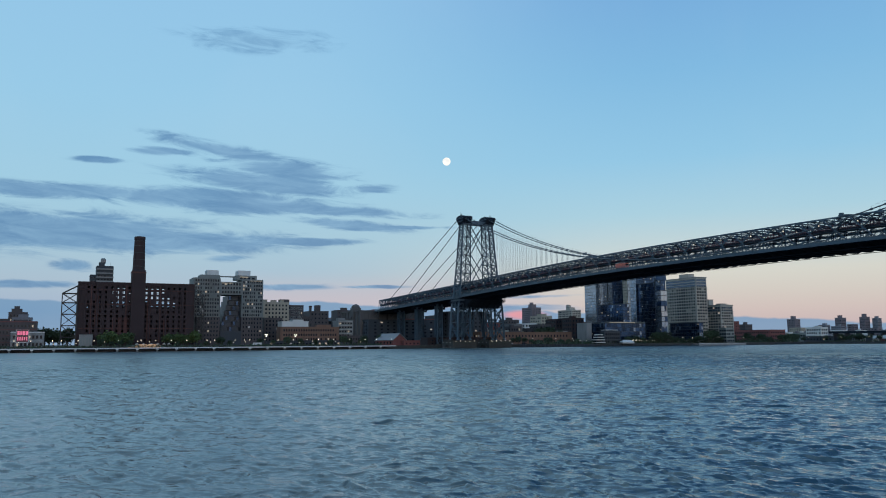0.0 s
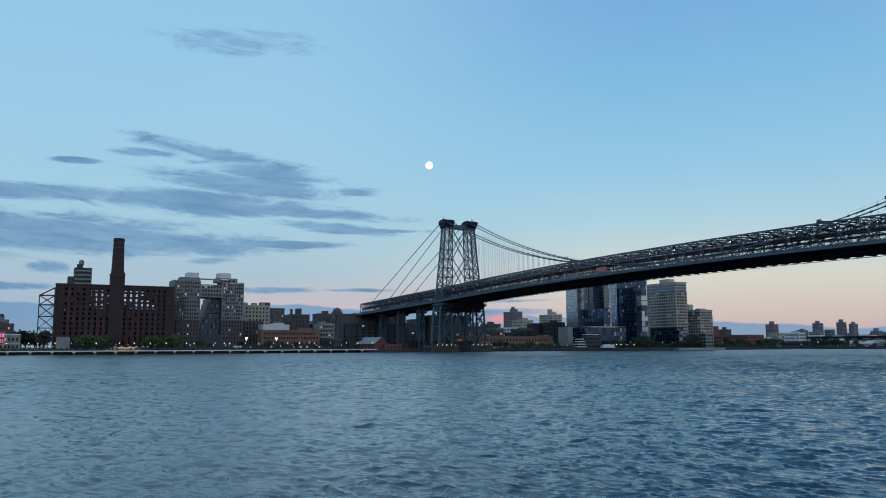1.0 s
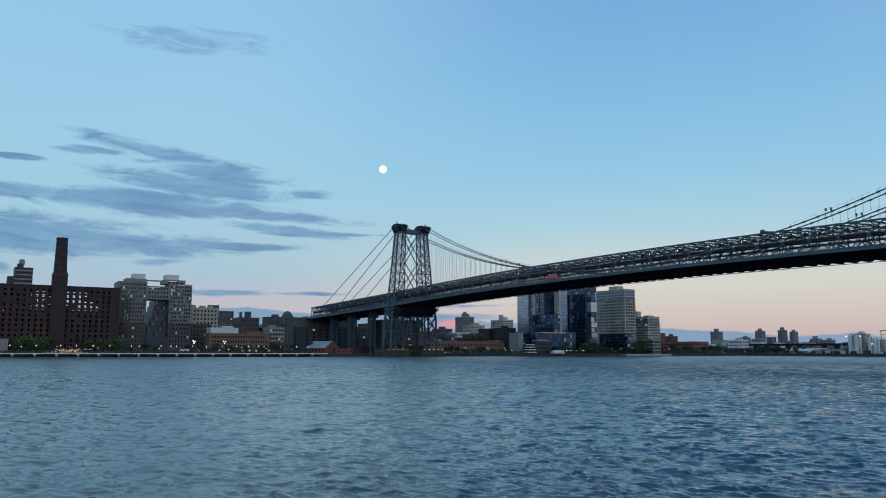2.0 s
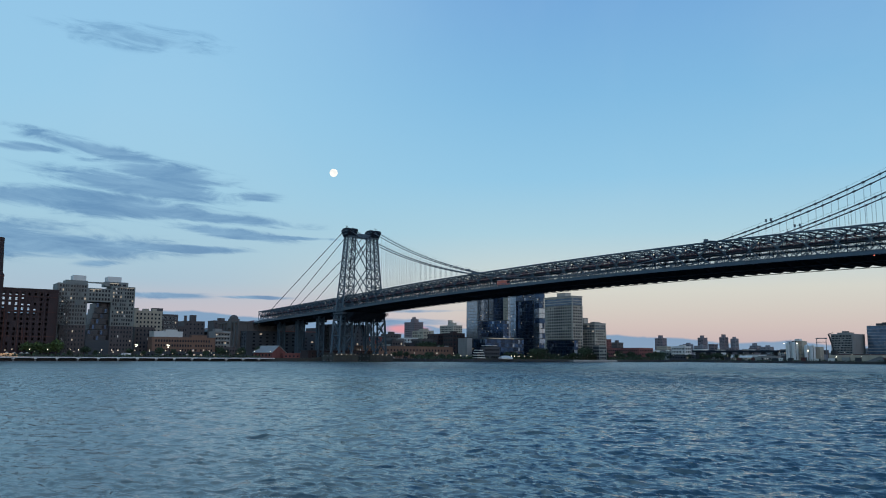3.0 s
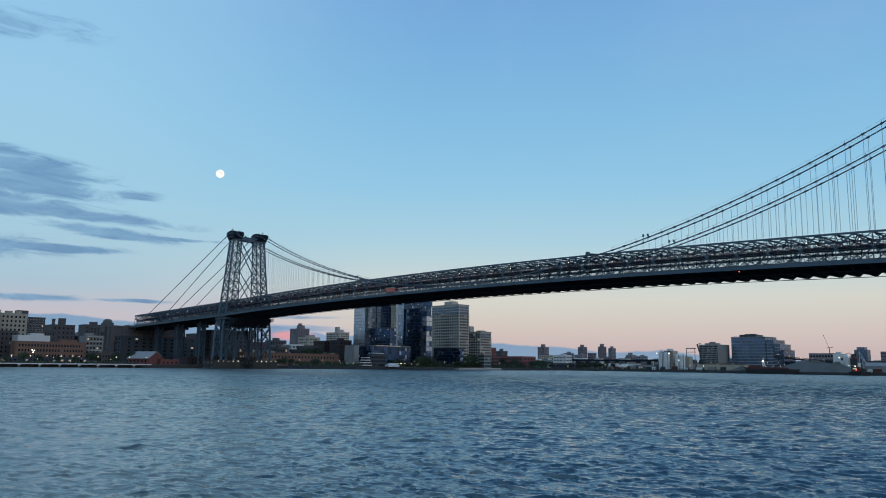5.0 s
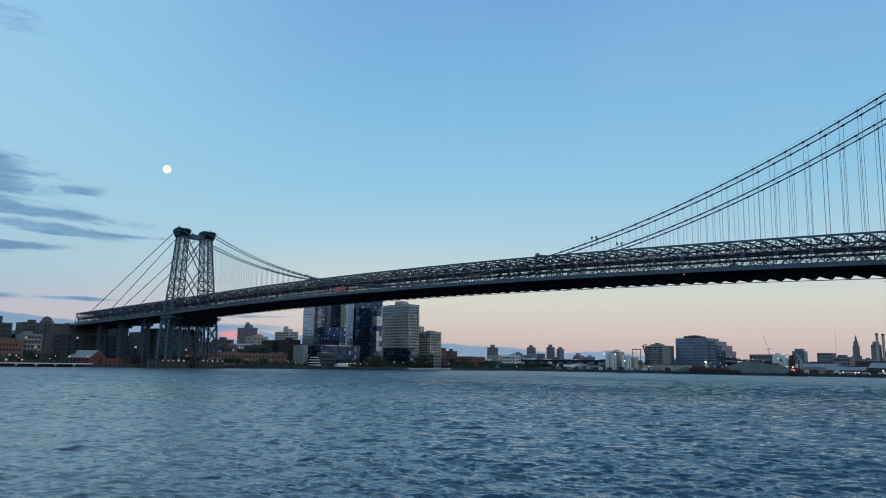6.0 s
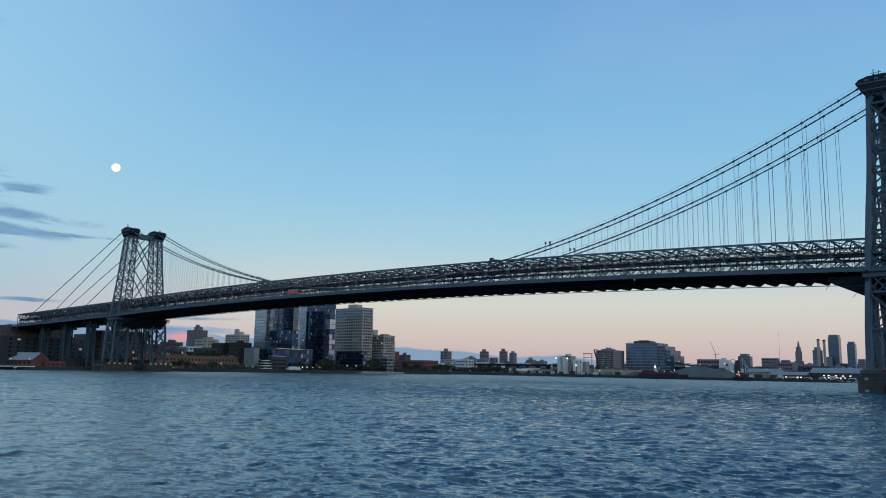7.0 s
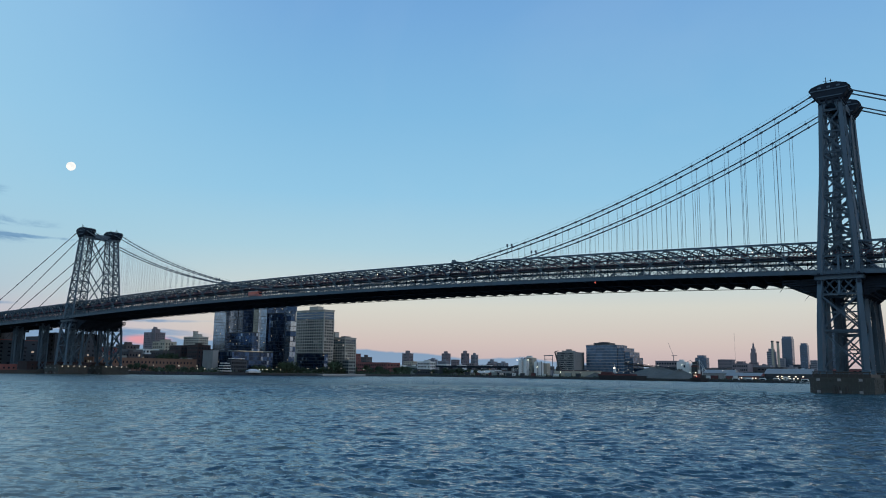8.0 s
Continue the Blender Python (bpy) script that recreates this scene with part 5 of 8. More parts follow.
# ---- the old sugar-refinery hall: a hollow brick shell with a chimney ----
def refinery():
    x1, y0, y1, top, depth = -320.0, -281.5, -204.5, 49.0, 30.0
    t = thing("brick_refinery", (0, 0, 0), "huge hollow dark brick refinery with rows of empty window openings", "factory")
    cols, rows = 20, 13
    cw, rh = (y1 - y0) / cols, (top - LAND - 2.0) / rows

    def wall(x, th, opening):
        s = Shell()
        for i in range(cols):
            for k in range(rows):
                ya, za = y0 + i * cw, LAND + k * rh
                w, h = opening(i, k)
                if not w:
                    s.box(x - th, x, ya, ya + cw, za, za + rh, BRICK_DK)
                    continue
                mw, mz = (cw - w) / 2, (rh - h) * 0.45
                s.box(x - th, x, ya, ya + mw, za, za + rh, BRICK_DK)
                s.box(x - th, x, ya + cw - mw, ya + cw, za, za + rh, BRICK_DK)
                s.box(x - th, x, ya + mw, ya + cw - mw, za, za + mz, BRICK_DK)
                s.box(x - th, x, ya + mw, ya + cw - mw, za + mz + h, za + rh, BRICK_DK)
        return s

    rw = random.Random(8)
    gap = {(i, k): rw.random() for i in range(cols) for k in range(rows)}

    def front(i, k):
        if i in (0, 19, 10) or k == 0 and i % 3 == 0:
            return 0, 0
        if gap[i, k] > 0.93:
            return 0, 0
        return (1.4, 1.75) if k else (1.5, 2.4)

    def back(i, k):
        g = gap[i, k]
        if k >= 9 and 11 <= i <= 16 or k >= 9 and i in (7, 8):
            return (cw - 0.3, rh - 0.2) if g < 0.9 else (0, 0)
        if k >= 9 and i in (3, 6, 9, 17):
            return (cw - 0.6, rh - 0.4) if g < 0.45 else (0, 0)
        if k in (7, 8):
            return (2.0, 2.4) if g < 0.2 else (0, 0)
        return 0, 0

    part("front_wall", wall(x1, 0.9, front), t)
    part("rear_wall", wall(x1 - depth, 0.9, back), t)
    body = Shell()
    body.box(x1 - depth, x1, y0 - 0.9, y0, LAND, top - 2, BRICK_DK).box(x1 - depth, x1, y1, y1 + 0.9, LAND, top - 2, BRICK_DK)
    body.box(x1 - depth, x1 - 0.9, y0, y1, top - 2.0, top - 1.4, ROOF)
    for z in (LAND + rh * 7 - 0.6, LAND + rh * 4):
        body.box(x1 - depth + 0.9, x1 - 0.9, y0, y1, z, z + 0.5, CONCRETE_DK)
    part("side_walls_and_floors", body, t)
    corn = Shell()
    corn.box(x1 - 0.9, x1 + 0.35, y0 - 1.2, y1 + 1.2, top - 2.0, top, BRICK_DK).box(x1 - 0.9, x1 + 0.6, y0 - 1.3, y1 + 1.3, top - 0.5, top + 0.1, BRICK_DK)
    for k in range(60):
        y = y0 + (y1 - y0) * (k + .5) / 60
        corn.box(x1 + 0.35, x1 + 0.6, y - 0.25, y + 0.25, top - 1.3, top - 0.5, BRICK_DK)
    part("cornice", corn, t)
    for y in (y0 + 3.87, y0 + 11.6, y0 + 23.2, y0 + 46.4, y0 + 58.05, y0 + 69.7):
        part("buttress", Shell().box(x1, x1 + 0.55, y - 0.5, y + 0.5, LAND, top - 2, BRICK_DK), t)
    for i in range(1, cols):     # slim piers between the bays, and string courses
        if i % 2 == 0:
            part("pilaster", Shell().box(x1, x1 + 0.3, y0 + i * cw - 0.35, y0 + i * cw + 0.35, LAND, top - 2, BRICK_PATCH if i % 6 == 2 else BRICK_DK), t)
    for z in (LAND + rh * 4, LAND + rh * 9, LAND + rh * 12):
        part("string_course", Shell().box(x1, x1 + 0.25, y0, y1, z - .25, z + .2, BRICK_PATCH), t)
    for ya_, yb_, za_, zb_ in ((y0 + 20, y0 + 31, 4, 24), (y0 + 44.5, y0 + 48, 4, 40), (y0 + 56, y0 + 60, 4, 22), (y0 + 8, y0 + 11, 18, 40)):
        for i in range(cols):      # repaired brick between the openings
            a_ = y0 + i * cw + (cw - 1.25) / 2 + 1.3
            if ya_ < a_ < yb_:
                part("brick_repair", Shell().box(x1, x1 + 0.06, a_, a_ + cw - 1.4, za_, zb_, BRICK_PATCH), t)
    # chimney: square shaft below, round stack above
    ch = thing("chimney", (0, 0, 0), "tall tapering round brick chimney on a square shaft", "chimney")
    cy = -243.0
    shaft = Shell().box(x1 - 7, x1 + 2.4, cy - 4.7, cy + 4.7, LAND, 57.4, BRICK_DK).box(x1 - 7.2, x1 + 2.6, cy - 4.9, cy + 4.9, 56.0, 57.0, BRICK_PATCH)
    shaft.prism([(x1 - 7, cy - 4.7), (x1 + 2.4, cy - 4.7), (x1 + 2.4, cy + 4.7), (x1 - 7, cy + 4.7)], 57.4, 59.5, BRICK_DK,
                [(x1 - 5.6, cy - 3.6), (x1 + 1.0, cy - 3.6), (x1 + 1.0, cy + 3.6), (x1 - 5.6, cy + 3.6)])
    part("shaft", shaft, ch)
    part("stack", Shell().tube([(x1 - 2.3, cy, 57.6), (x1 - 2.3, cy, 81.0), (x1 - 2.3, cy, 81.0), (x1 - 2.3, cy, 83.0)], [4.35, 3.65, 3.9, 3.8], BRICK_DK, 20), ch)
    bands_ = Shell()
    for z in (61, 66, 71, 76, 79.6):
        bands_.tube([(x1 - 2.3, cy, z), (x1 - 2.3, cy, z + 0.3)], 4.43 - (z - 57.6) * 0.0298, MULLION, 20)
    part("iron_bands", bands_, ch)
    low = Shell().box(x1, x1 + 6, y0 + 1.0, y0 + 9.5, LAND, 11.8, CONCRETE).box(x1 - .2, x1 + 6.3, y0 + .8, y0 + 9.8, 11.8, 12.2, CONCRETE_DK)
    for k in range(4):
        low.box(x1 + 6, x1 + 6.1, y0 + 1.7 + k * 1.9, y0 + 2.9 + k * 1.9, 4.5, 9.5, GREY_CLAD)
    part("annex", low, t, "pale rendered annex")
    return t


refinery()


def steel_gantry(y0, y1, x, top, lean):
    t = thing("steel_gantry", (0, 0, 0), "rusty dark steel conveyor gantry frame beside the refinery", "gantry", "refinery gantries")
    lv = [LAND, 10, 18, 26, 34, 40.5]
    for xx in (x, x - 8):
        for yy in (y0, y1):
            stick("post", (xx, yy, LAND), (xx, yy, top if yy == lean else 40.5), 0.6, 0.6, HULL_BLACK, t)
        for a, b in zip(lv, lv[1:]):
            stick("beam", (xx, y0, b), (xx, y1, b), 0.45, 0.5, HULL_BLACK, t)
            stick("brace", (xx, y0, a), (xx, y1, b), 0.35, 0.35, HULL_BLACK, t)
            stick("brace", (xx, y1, a), (xx, y0, b), 0.35, 0.35, HULL_BLACK, t)
        other = y0 if lean == y1 else y1
        stick("beam", (xx, lean, top), (xx, other, 40.5), 0.5, 0.5, HULL_BLACK, t)
    for b in lv[1:]:
        for yy in (y0, y1):
            stick("beam", (x, yy, b), (x - 8, yy, b), 0.4, 0.4, HULL_BLACK, t)
    return t


steel_gantry(-292.2, -282.6, -318.0, 46.0, -282.6)
steel_gantry(-203.4, -196.6, -319.0, 46.0, -203.4)


# ---- the apartment block with a square hole through it ----
def gate_building():
    x1, dpt = -335.0, 22.0
    t = thing("apartment_building", (0, 0, 0), "grey panelled apartment block with a tall opening through its middle", "apartment building")
    yl, ya, yb, yr = -202.0, -181.8, -165.3, -148.6
    hole0, hole1, roof = 25.5, 42.8, 55.0
    walls = [("lower_wall", yl + 3, yr, LAND, hole0, BRICK_BR), ("left_wall", yl, ya, hole0, roof + 0.6, GATE_CLAD), ("right_wall", yb, yr, hole0, roof, GATE_CLAD),
             ("bridging_wall", ya, yb, hole1, roof - 2.2, GATE_CLAD)]
    for nm, a, b, z0, z1, mat in walls:
        if nm == "lower_wall":
            s = Shell().box(x1 - dpt, x1, a, ya, z0 - 1, z1, mat).box(x1 - dpt, x1, yb, b, z0 - 1, z1, mat).box(x1 - dpt, x1 + 1.0, ya, yb, z0 - 1, 14.5, CONCRETE_DK)
        else:
            s = Shell().box(x1 - dpt, x1, a, b, z0, z1, mat)
        w = part(nm, s, t)
    # the dark stepped glazed wing seen through the opening
    for k in range(7):
        st = Shell().box(x1 - dpt - 8, x1 - 4 - k * 0.4, ya + 1.2 + k * 1.05, yb, 14.5 + k * 4.05, 14.5 + (k + 1) * 4.05 - .3, NAVY)
        for q in range(int((yb - ya - 1.2 - k * 1.05) / 1.7)):
            u = ya + 1.5 + k * 1.05 + q * 1.7
            st.box(x1 - 4 - k * 0.4, x1 - 3.9 - k * 0.4, u, u + 1.45, 14.9 + k * 4.05, 17.9 + k * 4.05, (CONCRETE_DK, NAVY, CURTAIN, NAVY, GLASS)[(q * 3 + k * 2) % 5])
        part("wing_storey", st, t, "dark glazed storey stepping back inside the opening")
    set_windows(t, x1, yl, dpt, ya - yl, hole0, roof, 10, 10, 0, 0, (0.68, 0.62), WIN_DARK, 0.14, 0.12, 3)
    set_windows(t, x1, yb, dpt, yr - yb, hole0, roof - 0.6, 10, 9, 0, 0, (0.68, 0.62), WIN_DARK, 0.14, 0.12, 4)
    set_windows(t, x1, ya, dpt, yb - ya, hole1 + 0.4, roof - 2.4, 3, 7, 0, 0, (0.62, 0.62), WIN_DARK, 0.06, 0.0, 5)
    set_windows(t, x1, yl + 3, dpt, ya - yl - 3, LAND + 4, hole0, 6, 7, 0, 0, (0.45, 0.55), WIN_DARK, 0.06, 0.05, 6)
    set_windows(t, x1, yb, dpt, yr - yb, LAND + 4, hole0, 6, 7, 0, 0, (0.45, 0.55), WIN_DARK, 0.1, 0.05, 7)
    for nm, bx, mat in (("penthouse", (x1 - 16, x1 - 3, yl + 5.5, ya, roof + 0.6, roof + 3.2), GATE_CLAD), ("plant_room", (x1 - 15, x1 - 4, -191.5, -182.8, roof + 3.2, roof + 7.0), WHITE),
                        ("penthouse", (x1 - 16, x1 - 3, -169.5, yr - 4.5, roof, roof + 3.4), GATE_CLAD), ("plant_room", (x1 - 15, x1 - 4, -167.6, -158.0, roof + 3.4, roof + 7.4), WHITE),
                        ("pergola_beam", (x1 - 4, x1 - 3, ya, -169.5, roof + 1.6, roof + 2.6), GATE_CLAD), ("light_strip", (x1 - 2.98, x1 - 2.8, -166, -160, roof + 1.9, roof + 2.4), LIT)):
        part(nm, Shell().box(*bx, mat), t)
    for y in (-166.5, -163.5, -160.5, -157):
        part("window", Shell().box(x1 - 3.05, x1 - 2.9, y, y + 2.2, roof + 0.5, roof + 1.8, GLASS), t)
    lit = Shell()
    lit.box(x1 + 0.06, x1 + 0.12, ya + 1, ya + 9, roof - 3.4, roof - 3.0, LIT).box(x1 + 0.06, x1 + 0.12, yb + 6, yr - 1, roof - 1.2, roof - 0.8, LIT)
    part("light_strip", lit, t, "thin warm strip light under the top storey")
    for y in list(np.arange(yl, ya, 2.49)) + list(np.arange(yb, yr, 2.08)):
        part("facade_fin", Shell().box(x1, x1 + 0.16, float(y) - .12, float(y) + .12, hole0, roof - 0.7, GATE_CLAD), t)
    for k in range(10):
        z = hole0 + (roof - hole0) * k / 10
        part("floor_band", Shell().box(x1, x1 + 0.12, yl, ya, z - .18, z + .12, GATE_CLAD), t)
        part("floor_band", Shell().box(x1, x1 + 0.12, yb, yr, z - .18, z + .12, GATE_CLAD), t)
    return t


gate_building()

# ---- neighbours north of the bridge ----
block("brick_warehouse", "long low red-brown brick warehouse with a flat roof", -330, -345, 30, 38, 20.5, BRICK_BR, 4, 16, size=(0.5, 0.4), lit=0.12, heads=((5, 12, 8, 9, 2.2), (8, 24, 8, 8, 1.6)), bands=BRICK_RED)
block("white_roofed_store", "low store with a white roof edge in front of the warehouse", -312, -322, 14, 20, 13.0, CONCRETE, 2, 8, size=(0.6, 0.45), lit=0.2, bands=WHITE)
block("stepped_grey_house", "grey stepped house with a domed roof block behind the warehouse", -470, -331, 16, 14, 32.0, BRICK_BR, 8, 5, size=(0.5, 0.5), lit=0.03, heads=((3, 2, 8, 8, 3.4), (5, 4, 4, 4, 5.6)))
block("grey_apartment_block", "grey flat-roofed apartment block behind the warehouse", -420, -326, 20, 14, 26.0, FAR, 8, 6, size=(0.5, 0.5), heads=((4, 4, 7, 7, 3.2),))
rt_ = block("stepped_apartment_tower", "grey brick apartment tower with stepped roof blocks behind the refinery", -520, -262.2, 22, 14.6, 78.5, CONCRETE_DK, 22, 5, size=(0.7, 0.35), lit=0.02, heads=((4, 2, 8, 5, 4.0),))
block("stepped_apartment_tower_wing", "lower grey wing of the stepped apartment tower", -521, -267.4, 20, 5.0, 70.0, CONCRETE_DK, 19, 2, size=(0.7, 0.35), lit=0.02)
part("water_tank", Shell().tube([(-529, -256.5, 82.4), (-529, -256.5, 86.2), (-529, -256.5, 87.4)], [2.4, 2.4, 1.2], CONCRETE, 14), rt_, "round grey rooftop water tank")
part("mast", Shell().tube([(-526, -250, 78.5), (-526, -250, 83)], .12, STEEL, 5), rt_)
for k in range(6):
    part("balcony_band", Shell().box(-519.9, -518.6, -262.4, -247.4, 56 + k * 3.9, 57.2 + k * 3.9, CONCRETE), rt_)
block("cream_apartment_house", "cream rendered apartment house with small dark windows", -360, -142, 20, 21.5, 38.2, BEIGE, 11, 7, size=(0.45, 0.5), lit=0.05, heads=((4, 1, 5, 3, 2.6), (4, 8, 5, 4, 2.2), (3, 15, 5, 3, 2.6)))
block("brick_apartment_front", "brown brick lower front of the cream apartment house", -352, -143, 6, 15, 25.0, BRICK_BR, 7, 5, size=(0.45, 0.55), lit=0.04)
block("dark_brick_apartments", "dark brown brick apartment house with white windows", -400, -117.5, 25, 21.5, 38.0, BRICK_BR, 9, 9, size=(0.5, 0.55), me=WIN_PALE, lit=0.08, heads=((4, 1.5, 8, 8, 5.5),))
block("dark_brick_wing", "lower dark brick wing beside the apartment house", -402, -96, 20, 9, 28, BRICK_BR, 6, 4, size=(0.4, 0.5))
block("white_modern_house", "low pale modern building with wide dark windows", -330, -134, 14, 21.5, 21.5, WHITE, 0, heads=((2, 9, 8, 9, 2.2),))
block("orange_brick_factory", "long orange brick factory with many regular windows", -320, -138, 12, 48, 17.0, BRICK_ORANGE, 4, 22, size=(0.55, 0.5), lit=0.05, heads=((2, 30, 6, 12, 2.4),))
block("dark_ground_floor_shops", "dark low row of shopfronts below the factory", -316, -150, 4, 62, 6.2, CONCRETE_DK, 1, 22, size=(0.7, 0.6), lit=0.3)
block("brick_loft_building", "plain brick loft building with a stair tower behind the factory", -480, -66, 25, 20, 36.3, BRICK_BR, 8, 5, size=(0.35, 0.4), lit=0.0, heads=((5, 8, 6, 5, 6.5),))
ch_ = thing("square_chimney", (0, 0, 0), "slim square brick chimney of the loft building", "chimney")
part("stack", Shell().box(-484, -481.5, -65.5, -63.4, LAND, 42.0, BRICK_BR).box(-484.2, -481.3, -65.7, -63.2, 41.4, 42.2, BRICK_DK), ch_)
block("balcony_apartments", "small apartment house with stacked white balconies", -331, -87, 14, 13, 22.5, CONCRETE, 6, 5, size=(0.6, 0.6), lit=0.06, heads=((3, 1, 5, 6, 2.8),))
bal = thing("balcony_stack", (0, 0, 0), "stacked white balcony slabs with railings", "balconies")
for k in range(6):
    z = LAND + 3.4 * k + 2.8
    part("balcony", Shell().box(-330.9, -329.4, -86, -75.5, z, z + 0.25, WHITE).box(-329.5, -329.4, -86, -75.5, z + .25, z + 1.2, GREY_CLAD), bal)
block("teal_glass_house", "dark teal glazed apartment house beside the anchorage", -345, -99, 12, 12, 19.5, CONCRETE_DK, 5, 5, size=(0.7, 0.6), lit=0.08)
block("bank_street_row", "low dark brick row behind the promenade", -318, -88, 10, 18, 10.0, BRICK_BR, 2, 8, size=(0.5, 0.5), lit=0.25)
block("long_brick_range", "reddish brick building behind the anchorage", -520, -23, 20, 18, 39.4, BRICK_BR, 9, 6, size=(0.35, 0.4), lit=0.0, heads=((5, 7, 6, 6, 3.2),))

# ---- the bridge's masonry anchorage and the approach viaduct ----
anch = thing("bridge_anchorage", (0, 0, 0), "massive grey stone anchorage block with a domed corner turret", "anchorage")
a_s = Shell().box(-478, -424.8, -33, 26, LAND - 1, 36.0, ANCHOR_STONE).box(-479, -424, -34, 27, 34.6, 35.6, ANCHOR_STONE)
for k in range(5):
    a_s.box(-424.8, -424.2, -24 + k * 10.4, -17.5 + k * 10.4, LAND, 30, ANCHOR_STONE)
part("wall", a_s, anch)
for k in range(7):
    part("buttress", Shell().box(-424.9, -423.6, -33.2 + k * 9.6, -31.2 + k * 9.6, LAND, 34.6, ANCHOR_STONE), anch)
for k in range(6):
    part("buttress", Shell().box(-476 + k * 9, -474 + k * 9, -34.2, -32.9, LAND, 34.6, ANCHOR_STONE), anch)
tur = Shell().box(-446, -437, -35, -27, 30, 38.6, ANCHOR_STONE)
tur.tube([(-441.5, -31, 38.6), (-441.5, -31, 40.3), (-441.5, -31, 41.8), (-441.5, -31, 42.6)], [4.2, 4.0, 2.6, 0.3], ANCHOR_STONE, 14)
part("domed_turret", tur, anch)
via = thing("approach_viaduct", (0, 0, 0), "steel approach viaduct sloping down behind the buildings", "viaduct")
v_s = Shell()
for k in range(30):
    a, b = -424 - k * 12, -436 - k * 12
    za, zb = 33.5 - 0.36 * k, 33.5 - 0.36 * (k + 1)
    for y in (-18, 18):
        v_s.beam((a, y, za + 1), (b, y, zb + 1), 0.8, 2.4, STEEL)
        v_s.beam((a, y, za + 3.0), (b, y, zb + 3.0), 0.15, 1.3, RUSTED)
        v_s.beam((a, y, za + 2), (a, y, za + 3.4), 0.2, 0.2, RUSTED)
    v_s.beam((a, 0, za), (b, 0, zb), 36, 0.5, ASPHALT)
part("deck", v_s, via)
for k in range(5, 30, 4):
    part("support", Shell().box(-425 - k * 12, -423.4 - k * 12, -17, -14, LAND, 33.5 - .36 * k, STEEL_DARK).box(-425 - k * 12, -423.4 - k * 12, 14, 17, LAND, 33.5 - .36 * k, STEEL_DARK), via)

# ---- gabled boathouse by the bridge foot ----
shed = thing("brick_boathouse", Matrix.Translation((-291, -57, 0)) @ Matrix.Rotation(radians(17), 4, "Z"), "small brick boathouse with a pale gabled metal roof at the waterside", "shed")
part("wall", Shell().box(-11, 11, -6.5, 6.5, LAND - 1, 6.9, BRICK_RED), shed)
rf = Shell()
rf.v += [(-11.6, -7.3, 6.4), (11.6, -7.3, 6.4), (-11.6, 0, 11.6), (11.6, 0, 11.6), (-11.6, 7.3, 6.4), (11.6, 7.3, 6.4)]
rf.v += [(x, y, z + .3) for x, y, z in rf.v]
rf.f += [(6, 7, 9, 8), (8, 9, 11, 10), (0, 2, 3, 1), (2, 4, 5, 3), (0, 1, 7, 6), (5, 4, 10, 11)]
rf.f += [(1, 3, 9, 7), (3, 5, 11, 9), (2, 0, 6, 8), (4, 2, 8, 10)]
rf.m += [rf.slot(ROOF_METAL)] * 10
part("gable_roof", rf, shed)
gb = Shell()
for x in (-10.9, 10.9):
    k = len(gb.v)
    gb.v += [(x - .1, -6.5, 6.9), (x - .1, 6.5, 6.9), (x - .1, 0, 11.3), (x + .1, -6.5, 6.9), (x + .1, 6.5, 6.9), (x + .1, 0, 11.3)]
    gb.f += [(k, k + 1, k + 2), (k + 5, k + 4, k + 3), (k, k + 2, k + 5, k + 3), (k + 2, k + 1, k + 4, k + 5)]
    gb.m += [gb.slot(BRICK_RED)] * 4
part("gable_wall", gb, shed)
for x in (-8, -4, 0, 4, 8):
    o = part("window", WIN_DARK, shed)
    o.matrix_basis = Matrix.LocRotScale((x, -6.5, 4.6), Euler((0, 0, radians(-90))), (1, 1.5, 1.8))
for yy, lyy, top, mat, nm in ((8, 36, 27, BRICK_RED, "dark red brick loft behind the trestles"), (46, 40, 31, BRICK_BR, "brown brick mill behind the bridge foot"), (88, 30, 24, BRICK_RED, "red brick store behind the bridge foot")):
    block("brick_loft", nm, -415, yy, 30, lyy, top, mat, 7, 12, size=(0.45, 0.5), lit=0.03, group="brick lofts by the bridge")
block("bridge_street_row", "row of dark low workshops under the bridge", -300, -20, 14, 60, 8.0, BRICK_DK, 2, 16, size=(0.5, 0.5), lit=0.15)
block("waterside_hut", "low brown hut beside the boathouse", -276, -52, 6, 14, 5.6, BRICK_RED, 1, 4, size=(0.4, 0.5), lit=0.0)

# ---- low street front south of the bridge ----
block("long_orange_brick_depot", "long low orange brick depot with small square windows", -300, 30, 25, 95, 12.5, BRICK_ORANGE, 2, 26, 6, size=(0.35, 0.4), lit=0.08)
block("pale_corner_house", "white and grey modern apartment house with big windows", -476.7, 188.3, 18, 16, 25.0, WHITE, 6, 4, 5, size=(0.6, 0.6), lit=0.03)
block("stepped_cream_house", "cream flat-roofed house with stepped storeys", -532.7, 248.7, 25, 16, 36.0, BEIGE, 9, 4, 6, size=(0.5, 0.45), lit=0.03, heads=((3, 2, 10, 8, 3.0),))
block("grey_loft_house", "grey loft house among low buildings", -470, 168, 22, 14, 22, CONCRETE, 5, 4, 6, size=(0.5, 0.5), lit=0.03)
block("brown_brick_house", "brown brick house among low buildings", -440, 188, 22, 20, 18, BRICK_BR, 4, 4, 6, size=(0.45, 0.5), lit=0.05)
block("dark_flat_roof_block", "dark brick block with a flat roof", -500, 270, 20, 14, 29, BRICK_DK, 7, 4, 5, size=(0.45, 0.5), lit=0.02)
